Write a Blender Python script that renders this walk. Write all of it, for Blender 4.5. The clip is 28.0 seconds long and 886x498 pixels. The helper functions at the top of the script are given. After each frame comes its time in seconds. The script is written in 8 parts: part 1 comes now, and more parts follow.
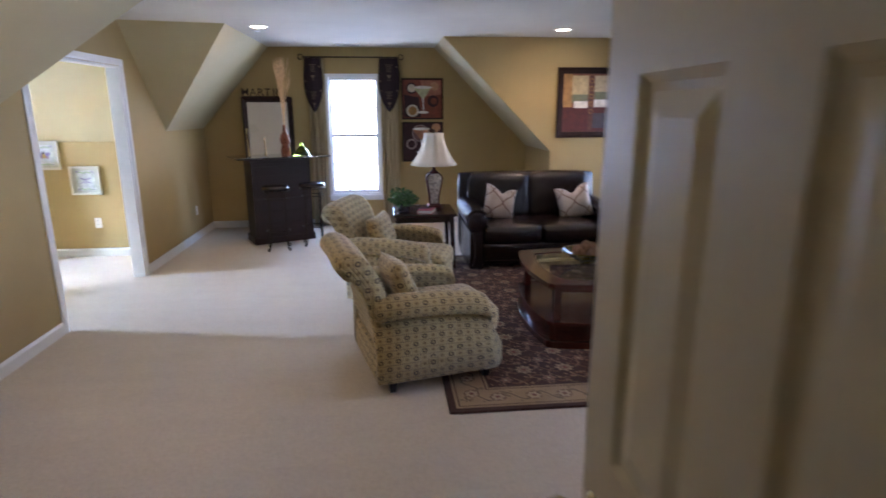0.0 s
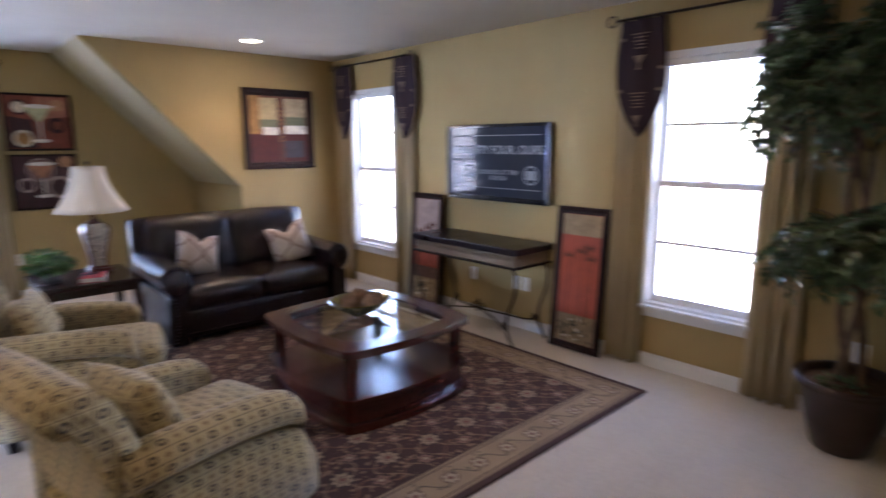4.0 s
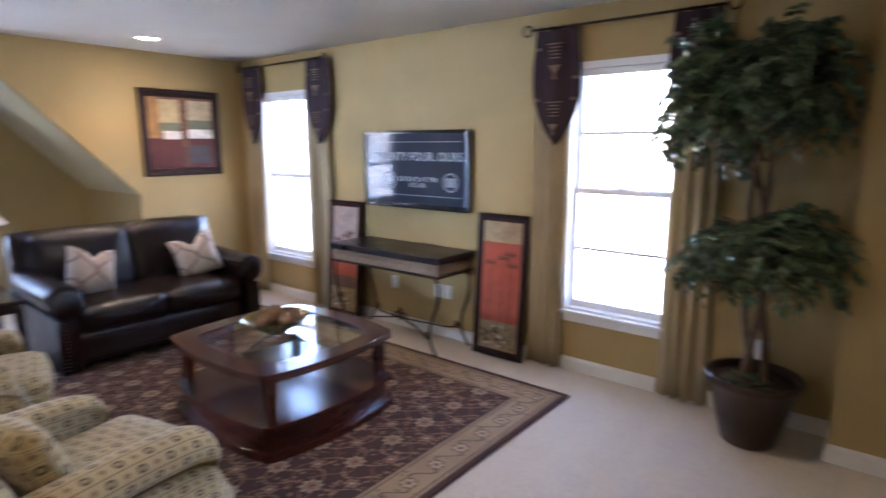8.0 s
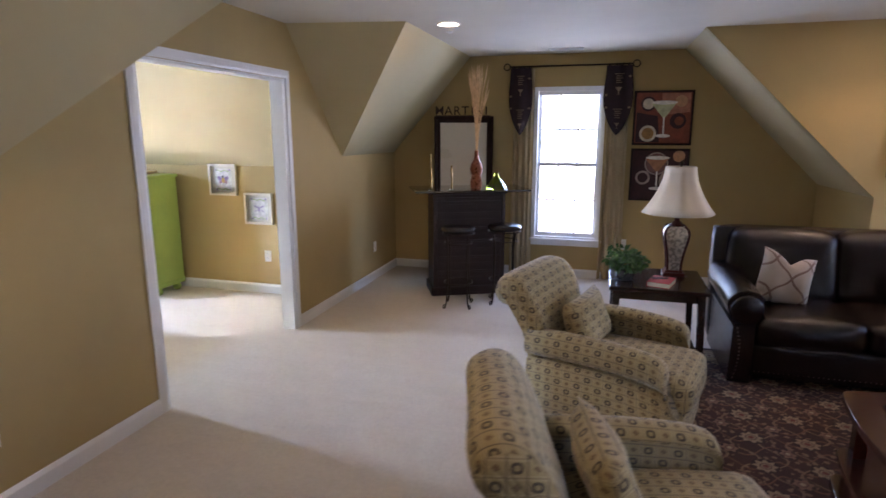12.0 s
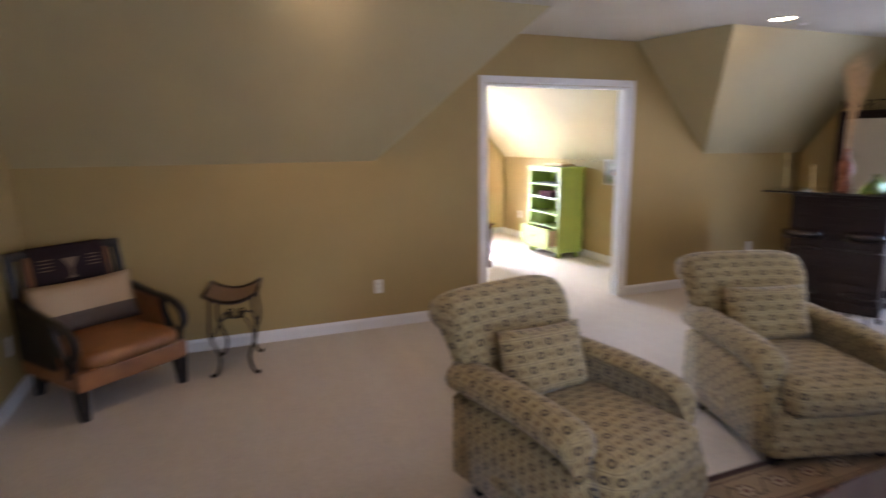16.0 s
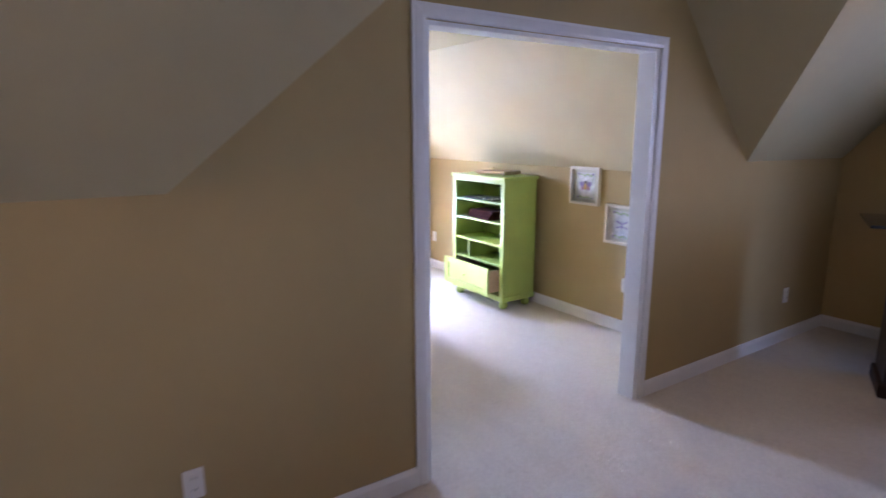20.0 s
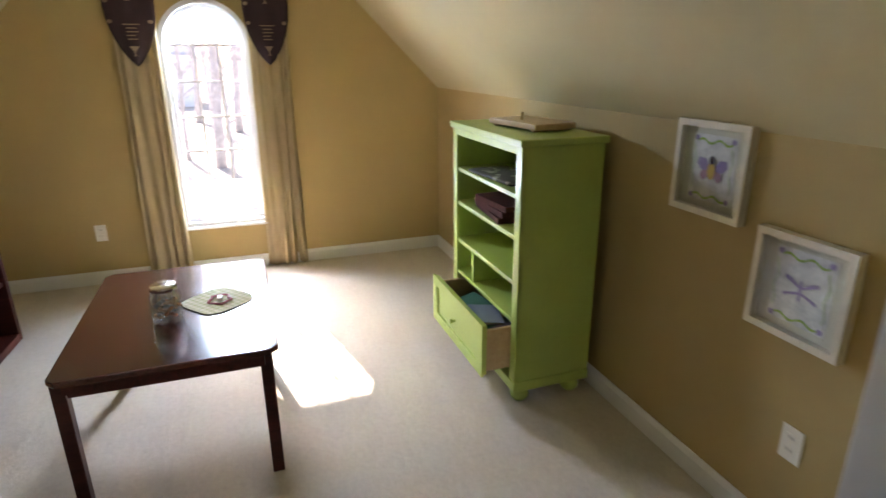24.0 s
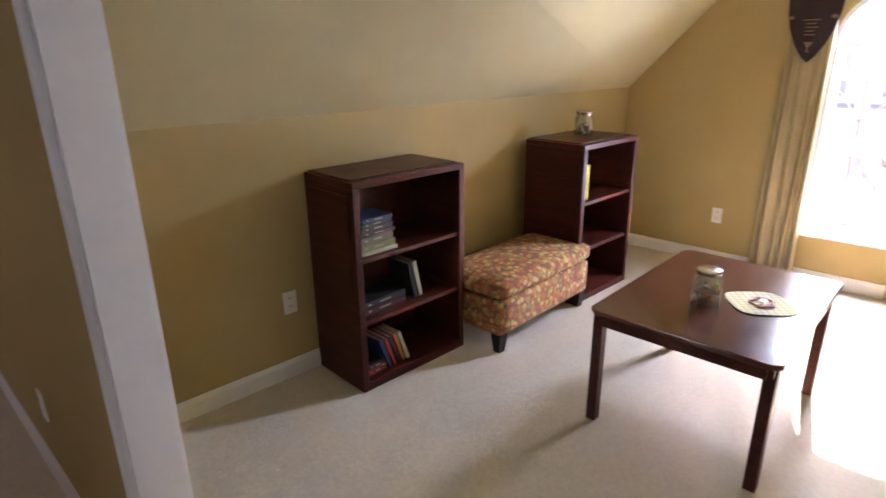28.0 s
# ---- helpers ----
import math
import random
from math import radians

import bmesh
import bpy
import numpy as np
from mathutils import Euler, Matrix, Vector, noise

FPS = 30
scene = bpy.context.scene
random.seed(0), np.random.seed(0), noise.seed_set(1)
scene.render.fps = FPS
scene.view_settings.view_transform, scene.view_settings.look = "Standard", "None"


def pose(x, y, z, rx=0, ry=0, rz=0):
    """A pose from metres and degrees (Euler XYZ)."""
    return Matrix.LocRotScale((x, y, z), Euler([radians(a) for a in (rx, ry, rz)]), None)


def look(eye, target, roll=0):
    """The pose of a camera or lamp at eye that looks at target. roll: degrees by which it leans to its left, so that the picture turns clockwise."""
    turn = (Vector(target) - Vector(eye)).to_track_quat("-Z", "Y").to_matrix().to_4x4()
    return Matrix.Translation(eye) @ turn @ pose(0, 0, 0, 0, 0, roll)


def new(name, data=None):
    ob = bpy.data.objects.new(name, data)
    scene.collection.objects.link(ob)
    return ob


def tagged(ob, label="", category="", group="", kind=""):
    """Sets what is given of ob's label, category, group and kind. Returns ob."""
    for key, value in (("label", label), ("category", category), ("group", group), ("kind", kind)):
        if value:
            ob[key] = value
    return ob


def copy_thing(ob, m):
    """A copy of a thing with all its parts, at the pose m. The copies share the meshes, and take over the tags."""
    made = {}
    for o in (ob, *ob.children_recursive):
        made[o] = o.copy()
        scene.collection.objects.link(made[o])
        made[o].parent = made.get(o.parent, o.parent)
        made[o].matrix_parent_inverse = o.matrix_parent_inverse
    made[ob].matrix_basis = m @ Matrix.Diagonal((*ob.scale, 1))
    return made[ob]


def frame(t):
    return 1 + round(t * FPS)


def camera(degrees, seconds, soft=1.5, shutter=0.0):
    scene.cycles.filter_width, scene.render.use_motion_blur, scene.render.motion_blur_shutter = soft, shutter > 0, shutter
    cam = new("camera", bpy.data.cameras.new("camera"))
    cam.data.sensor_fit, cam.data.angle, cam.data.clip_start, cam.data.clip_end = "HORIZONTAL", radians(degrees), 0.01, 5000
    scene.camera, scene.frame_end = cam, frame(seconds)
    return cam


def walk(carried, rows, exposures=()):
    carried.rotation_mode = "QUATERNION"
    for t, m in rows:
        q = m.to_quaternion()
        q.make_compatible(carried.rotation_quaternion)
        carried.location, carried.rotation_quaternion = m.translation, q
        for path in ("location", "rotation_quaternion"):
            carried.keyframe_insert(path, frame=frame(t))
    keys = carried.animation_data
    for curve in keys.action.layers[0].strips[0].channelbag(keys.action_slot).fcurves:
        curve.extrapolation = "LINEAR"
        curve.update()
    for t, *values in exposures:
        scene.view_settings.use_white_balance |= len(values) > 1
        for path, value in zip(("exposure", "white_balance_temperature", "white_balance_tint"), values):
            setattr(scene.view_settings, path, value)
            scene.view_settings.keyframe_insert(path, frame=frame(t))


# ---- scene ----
EXPOSURES = [(t, stops + 0.77 + 0.17 * min(1, max(0, (21.5 - t) / 4)), kelvin, tint) for t, stops, kelvin, tint in (
    (0.0, 3.8, 5950, 27), (1.0, 3.7, 6050, 27), (2.0, 3.54, 6150, 28), (3.0, 3.68, 6150, 31), (4.5, 4.06, 6050, 30), (6.5, 4.47, 5800, 29), (8.0, 4.42, 5900, 27), (9.0, 4.0, 6550, 33), (10.0, 3.76, 6700, 27), (11.0, 3.46, 6600, 30), (12.5, 3.44, 6350, 31), (15.0, 3.62, 6250, 24), (16.0, 3.4, 6800, 32),
    (17.0, 3.57, 6400, 34), (18.0, 3.48, 5750, 33), (19.0, 3.3, 5450, 36), (20.0, 2.98, 5700, 41), (21.0, 3.06, 5750, 35), (22.5, 2.5, 6400, 33), (23.5, 1.97, 7150, 26), (25.0, 1.8, 7400, 29), (26.5, 1.8, 7400, 32), (28.0, 2.45, 7500, 37))]
cam = camera(75.6, 28.0, shutter=0.6)
PATH = [
    (0, (0.31, 0.247, 1.646), (0.507, 2.179, 1.168), -0.2),
    (0.5, (0.261, 0.491, 1.631), (0.303, 2.438, 1.175), -0.1),
    (1, (0.175, 0.719, 1.648), (0.129, 2.666, 1.197), 0.2),
    (1.5, (0.13, 0.98, 1.648), (-0.003, 2.925, 1.204), 0.2),
    (2, (0.042, 1.157, 1.619), (-0.107, 3.106, 1.196), 0.2),
    (2.5, (0.003, 1.356, 1.589), (0.024, 3.314, 1.182), 0.2),
    (3, (0.004, 1.457, 1.570), (0.333, 3.390, 1.178), -0.1),
    (3.5, (-0.105, 1.505, 1.55), (0.745, 3.277, 1.178), 0.0),
    (4, (-0.118, 1.461, 1.546), (1.213, 2.909, 1.183), -0.3),
    (4.5, (-0.14, 1.417, 1.548), (1.478, 2.537, 1.189), -0.5),
    (6.5, (-0.132, 1.433, 1.536), (1.759, 1.976, 1.178), -0.7),
    (7, (-0.125, 1.442, 1.555), (1.742, 2.067, 1.201), -1.0),
    (7.5, (-0.133, 1.52, 1.573), (1.643, 2.367, 1.217), -0.9),
    (8, (-0.07, 1.553, 1.585), (1.46, 2.789, 1.227), -0.1),
    (8.5, (-0.125, 1.58, 1.585), (1.08, 3.14, 1.228), -0.1),
    (9, (-0.131, 1.64, 1.629), (0.714, 3.412, 1.249), 0.2),
    (9.5, (-0.184, 1.73, 1.648), (0.345, 3.618, 1.255), 0.2),
    (10, (-0.245, 1.746, 1.606), (-0.022, 3.698, 1.228), 0.1),
    (10.5, (-0.125, 1.724, 1.627), (-0.228, 3.684, 1.241), 0.1),
    (11, (-0.123, 1.719, 1.605), (-0.502, 3.646, 1.225), -0.0),
    (11.5, (0.053, 1.834, 1.629), (-0.458, 3.724, 1.219), 0.4),
    (12, (0.322, 2.009, 1.635), (-0.21, 3.894, 1.233), 0.0),
    (12.5, (0.602, 2.217, 1.638), (0.055, 4.102, 1.25), 0.1),
    (14.5, (1.947, 2.758, 1.586), (1.013, 4.489, 1.225), -0.2),
    (15, (2.135, 2.659, 1.574), (0.908, 4.198, 1.216), 0.1),
    (15.5, (2.252, 2.408, 1.53), (0.693, 3.61, 1.176), -0.7),
    (16, (2.412, 2.381, 1.544), (0.587, 3.113, 1.178), -0.6),
    (16.5, (2.416, 2.385, 1.522), (0.48, 2.719, 1.145), -0.5),
    (17, (2.166, 2.44, 1.534), (0.216, 2.624, 1.13), -0.2),
    (17.5, (1.808, 2.566, 1.56), (-0.138, 2.759, 1.143), -0.2),
    (18, (1.407, 2.744, 1.583), (-0.524, 3.04, 1.156), -0.2),
    (18.5, (0.973, 2.803, 1.576), (-0.919, 3.287, 1.147), 0.1),
    (19, (0.578, 2.968, 1.577), (-1.231, 3.709, 1.155), 0.0),
    (19.5, (0.211, 3.165, 1.579), (-1.512, 4.093, 1.166), -0.1),
    (20, (-0.095, 3.328, 1.599), (-1.72, 4.424, 1.199), -0.1),
    (20.5, (-0.295, 3.588, 1.602), (-1.823, 4.819, 1.214), -0.1),
    (21, (-0.539, 3.93, 1.597), (-2.043, 5.187, 1.2), -0.7),
    (21.5, (-0.796, 4.31, 1.599), (-2.295, 5.559, 1.157), -0.1),
    (23.5, (-1.682, 5.422, 1.524), (-3.412, 6.21, 0.904), -0.4),
    (24, (-1.912, 5.537, 1.517), (-3.706, 6.157, 0.883), -0.4),
    (24.5, (-2.0, 5.712, 1.503), (-3.863, 6.04, 0.855), -0.6),
    (25, (-2.008, 5.769, 1.485), (-3.894, 5.759, 0.819), -0.7),
    (25.5, (-1.918, 5.874, 1.517), (-3.786, 5.631, 0.843), -0.8),
    (26, (-1.885, 5.968, 1.537), (-3.718, 5.529, 0.865), -0.8),
    (26.5, (-1.86, 6.028, 1.549), (-3.589, 5.275, 0.881), -0.9),
    (27, (-1.845, 5.965, 1.54), (-3.451, 4.968, 0.886), -0.7),
    (27.5, (-1.838, 5.929, 1.547), (-3.313, 4.744, 0.9), -0.6),
    (28, (-1.835, 5.897, 1.543), (-3.21, 4.594, 0.902), -0.6),
]
walk(cam, [(t, look(eye, target, roll)) for t, eye, target, roll in PATH], exposures=EXPOSURES)

# ---- world, sun, lamps ----
XL, XR, YF, YP, CEIL = -2.13, 3.52, 8.54, 7.25, 2.46      # main room: left, right, far, picture wall, ceiling
GX, KN, KF, C2 = -6.31, 3.74, 7.02, 2.27                   # side room: gable wall, knee walls, ceiling
SUN_DIR = Vector((0.978, 0.209, -0.828)).normalized()

world = bpy.data.worlds.new("sky")
scene.world = world
world.use_nodes = True
_n = world.node_tree.nodes
_sky = _n.new("ShaderNodeTexSky")
_sky.sky_type, _sky.sun_disc = "NISHITA", False
_sky.sun_elevation, _sky.sun_rotation = radians(39.6), math.atan2(-SUN_DIR.x, -SUN_DIR.y)
_n["Background"].inputs[1].default_value = 0.10
world.node_tree.links.new(_sky.outputs[0], _n["Background"].inputs[0])

sun = new("sun", bpy.data.lights.new("sun", "SUN"))
sun.data.energy, sun.data.angle, sun.data.color = 5.0, radians(0.6), (1.0, 0.96, 0.89)
sun.matrix_world = look((-20, 2, 20), Vector((-20, 2, 20)) + SUN_DIR)


def area_lamp(name, eye, target, w, h, watts, colour):
    d = bpy.data.lights.new(name, "AREA")
    d.shape, d.size, d.size_y, d.energy, d.color = "RECTANGLE", w, h, watts, colour
    ob = new(name, d)
    ob.matrix_world = look(eye, target)
    return ob


DAY = (0.44, 0.68, 1.0)
area_lamp("daylight_far_window", (-0.09, YF + 0.16, 1.27), (-0.09, 0, 1.27), 0.72, 1.66, 2.0, (0.38, 0.63, 1.0))
area_lamp("daylight_right_window", (XR + 0.16, 6.515, 1.27), (0, 6.515, 1.27), 0.72, 1.66, 0.40, DAY)
area_lamp("daylight_right_window", (XR + 0.16, 2.98, 1.27), (0, 2.98, 1.27), 0.72, 1.66, 0.40, DAY)
area_lamp("daylight_gable_window", (GX - 0.215, 5.365, 1.745), (-4.2, 5.365, 0.2), 0.44, 0.27, 9.0, (0.46, 0.71, 1.0))
area_lamp("daylight_gable_window", (GX - 0.215, 5.365, 0.53), (-3.6, 5.365, 1.0), 0.46, 0.22, 4.2, (0.50, 0.74, 1.0))
WARM = (1.0, 0.69, 0.37)
LIGHTS = [(-0.92, 6.56, 0.80), (2.25, 6.56, 0.95), (-0.92, 3.1, 0.92), (2.25, 3.1, 0.62)]
for lx, ly, watts in LIGHTS:
    d = bpy.data.lights.new("downlight_lamp", "SPOT")
    d.energy, d.color, d.spot_size, d.spot_blend, d.shadow_soft_size = watts, WARM, radians(126), 0.5, 0.05
    ob = new("downlight_lamp", d)
    ob.location = (lx, ly, CEIL - 0.012)

# ---- materials ----
def nodes_of(name, rough=0.6, metal=0.0):
    m = bpy.data.materials.new(name)
    m.use_nodes = True
    t = m.node_tree
    b = t.nodes["Principled BSDF"]
    b.inputs["Roughness"].default_value, b.inputs["Metallic"].default_value = rough, metal
    return m, t, b


def rgba(c):
    return (c[0], c[1], c[2], 1.0)


def add(t, kind, **sockets):
    n = t.nodes.new(kind)
    for k, v in sockets.items():
        n.inputs[k].default_value = v
    return n


def coords(t, scale=(1, 1, 1), rot=(0, 0, 0), space="Object", random_shift=False):
    c = t.nodes.new("ShaderNodeTexCoord")
    m = t.nodes.new("ShaderNodeMapping")
    m.inputs["Scale"].default_value, m.inputs["Rotation"].default_value = scale, rot
    t.links.new(c.outputs[space], m.inputs["Vector"])
    if random_shift:
        info = t.nodes.new("ShaderNodeObjectInfo")
        mul = add(t, "ShaderNodeMath")
        mul.operation = "MULTIPLY"
        mul.inputs[1].default_value = 37.0
        t.links.new(info.outputs["Random"], mul.inputs[0])
        comb = t.nodes.new("ShaderNodeCombineXYZ")
        for k in "XYZ":
            t.links.new(mul.outputs[0], comb.inputs[k])
        t.links.new(comb.outputs[0], m.inputs["Location"])
    return m.outputs[0]


def ramp(t, fac, stops):
    r = t.nodes.new("ShaderNodeValToRGB")
    e = r.color_ramp.elements
    while len(e) < len(stops):
        e.new(0.5)
    for el, (p, c) in zip(e, stops):
        el.position, el.color = p, rgba(c)
    t.links.new(fac, r.inputs[0])
    return r.outputs[0]


def noise_of(t, vec, scale, detail=3.0, rough=0.5, distort=0.0):
    n = add(t, "ShaderNodeTexNoise", Scale=scale, Detail=detail, Roughness=rough, Distortion=distort)
    t.links.new(vec, n.inputs["Vector"])
    return n.outputs["Fac"]


def mixed(t, fac, a, b, mode="MIX"):
    n = t.nodes.new("ShaderNodeMix")
    n.data_type, n.blend_type = "RGBA", mode
    for sock, v in ((n.inputs[0], fac), (n.inputs[6], a), (n.inputs[7], b)):
        if hasattr(v, "is_output"):
            t.links.new(v, sock)
        else:
            sock.default_value = v if isinstance(v, (int, float)) else rgba(v)
    return n.outputs[2]


def maths(t, op, a, b=0.0, c=0.0):
    n = t.nodes.new("ShaderNodeMath")
    n.operation = op
    for sock, v in zip(n.inputs, (a, b, c)):
        if hasattr(v, "is_output"):
            t.links.new(v, sock)
        else:
            sock.default_value = v
    return n.outputs[0]


def bump(t, b, height, strength, dist=0.002):
    n = add(t, "ShaderNodeBump", Strength=strength, Distance=dist)
    t.links.new(height, n.inputs["Height"])
    t.links.new(n.outputs[0], b.inputs["Normal"])


def plain(name, c, rough=0.5, metal=0.0, vary=0.12, scale=6.0, fine=120.0, relief=0.15, dist=0.001, coat=0.0, rvary=0.15):
    """A surface of one colour with soft patches, fine grain and a little relief."""
    m, t, b = nodes_of(name, rough, metal)
    v = coords(t)
    big, small = noise_of(t, v, scale, 4), noise_of(t, v, fine, 2)
    lo, hi = [x * (1 - vary) for x in c], [min(1, x * (1 + vary)) for x in c]
    col = ramp(t, big, [(0.3, lo), (0.7, hi)])
    col = mixed(t, 0.25, col, ramp(t, small, [(0.35, [x * (1 - vary) for x in c]), (0.65, hi)]))
    t.links.new(col, b.inputs["Base Color"])
    t.links.new(maths(t, "MULTIPLY_ADD", big, rvary * 2, rough - rvary), b.inputs["Roughness"])
    bump(t, b, small, relief, dist)
    b.inputs["Coat Weight"].default_value = coat
    return m


def paint_wall(name, c, rough=0.75):
    m, t, b = nodes_of(name, rough)
    v = coords(t)
    big = noise_of(t, v, 1.3, 5, 0.6)
    col = ramp(t, big, [(0.25, [x * 0.93 for x in c]), (0.75, [min(1, x * 1.05) for x in c])])
    scuff = noise_of(t, v, 7.0, 6, 0.7)
    col = mixed(t, maths(t, "MULTIPLY", maths(t, "GREATER_THAN", scuff, 0.72), 0.08), col, [x * 0.7 for x in c])
    t.links.new(col, b.inputs["Base Color"])
    stipple = maths(t, "ADD", noise_of(t, v, 210.0, 2), maths(t, "MULTIPLY", noise_of(t, v, 28.0, 3), 0.8))
    bump(t, b, stipple, 0.22, 0.0015)
    b.inputs["Specular IOR Level"].default_value = 0.35
    return m


def wood(name, dark, light, rough=0.3, axis=0, grain=9.0, coat=0.0):
    m, t, b = nodes_of(name, rough)
    s = [1.0, 1.0, 1.0]
    s[axis] = 0.08
    v = coords(t, tuple(s), random_shift=True)
    g = noise_of(t, v, grain * 3, 6, 0.65, 0.8)
    fine = noise_of(t, v, grain * 22, 3, 0.6)
    col = ramp(t, g, [(0.3, dark), (0.72, light)])
    col = mixed(t, 0.35, col, ramp(t, fine, [(0.3, dark), (0.8, light)]))
    t.links.new(col, b.inputs["Base Color"])
    wear = noise_of(t, coords(t), 5.0, 5, 0.6)
    t.links.new(maths(t, "MULTIPLY_ADD", wear, 0.22, rough - 0.11), b.inputs["Roughness"])
    bump(t, b, maths(t, "ADD", g, maths(t, "MULTIPLY", fine, 0.4)), 0.08, 0.001)
    b.inputs["Coat Weight"].default_value, b.inputs["Coat Roughness"].default_value = coat, 0.12
    return m


def carpet(name):
    """Beige cut pile with trodden patches and soft vacuum tracks."""
    m, t, b = nodes_of(name, 0.95)
    v = coords(t)
    big, mid, tuft = noise_of(t, v, 0.9, 5, 0.65), noise_of(t, v, 9.0, 4, 0.7), noise_of(t, v, 260.0, 2, 0.7)
    col = ramp(t, big, [(0.3, (0.63, 0.56, 0.465)), (0.7, (0.77, 0.70, 0.60))])
    tracks = noise_of(t, coords(t, (0.5, 3.2, 1.0), (0, 0, 0.5)), 1.6, 3, 0.55, 0.6)
    col = mixed(t, 0.45, col, ramp(t, tracks, [(0.38, (0.58, 0.515, 0.43)), (0.62, (0.82, 0.75, 0.645))]))
    col = mixed(t, 0.4, col, ramp(t, mid, [(0.35, (0.58, 0.51, 0.42)), (0.65, (0.82, 0.745, 0.64))]))
    col = mixed(t, 0.5, col, ramp(t, tuft, [(0.3, (0.52, 0.455, 0.37)), (0.7, (0.84, 0.77, 0.665))]))
    clump = noise_of(t, v, 42.0, 3, 0.7)
    col = mixed(t, 0.25, col, ramp(t, clump, [(0.35, (0.52, 0.455, 0.37)), (0.65, (0.84, 0.765, 0.66))]))
    t.links.new(col, b.inputs["Base Color"])
    pile = maths(t, "ADD", maths(t, "ADD", tuft, maths(t, "MULTIPLY", clump, 0.8)), maths(t, "MULTIPLY", mid, 1.2))
    bump(t, b, maths(t, "ADD", pile, maths(t, "MULTIPLY", tracks, 1.5)), 0.8, 0.008)
    b.inputs["Specular IOR Level"].default_value = 0.1
    b.inputs["Sheen Weight"].default_value = 0.3
    return m


def glow(name, c, strength):
    m, t, b = nodes_of(name)
    b.inputs["Base Color"].default_value = rgba(c)
    b.inputs["Emission Color"].default_value, b.inputs["Emission Strength"].default_value = rgba(c), strength
    return m


def glass(name, tint=(1, 1, 1), rough=0.0, alpha_like=True):
    m, t, b = nodes_of(name, rough)
    b.inputs["Base Color"].default_value = rgba(tint)
    b.inputs["Transmission Weight"].default_value, b.inputs["IOR"].default_value = 1.0, 1.45
    return m


TAN, CREAM = (0.435, 0.322, 0.138), (0.53, 0.455, 0.265)
WALL = paint_wall("tan wall paint", TAN)
SLOPE = paint_wall("cream slope paint", CREAM)
CEILING = paint_wall("flat white ceiling paint", (0.63, 0.59, 0.50), 0.9)
TRIM = plain("white trim enamel", (0.80, 0.80, 0.79), 0.36, vary=0.04, scale=3, fine=40, relief=0.02, coat=0.1)
DOORWHITE = plain("cream door enamel", (0.62, 0.55, 0.40), 0.4, vary=0.05, scale=3, fine=60, relief=0.1)
CARPET = carpet("beige cut pile carpet")
VINYL = plain("white window vinyl", (0.82, 0.83, 0.84), 0.35, vary=0.03, relief=0.05)
PANE = glass("window glass")
SCREENED = glass("screened window glass", (0.92, 0.93, 0.95))
PLASTIC = plain("white outlet plastic", (0.82, 0.80, 0.74), 0.35, vary=0.03, relief=0.03)
SLOT = plain("dark socket slot", (0.03, 0.03, 0.03), 0.6)
LAMPGLOW = glow("lamp lens glow", (1.0, 0.85, 0.62), 3.0)


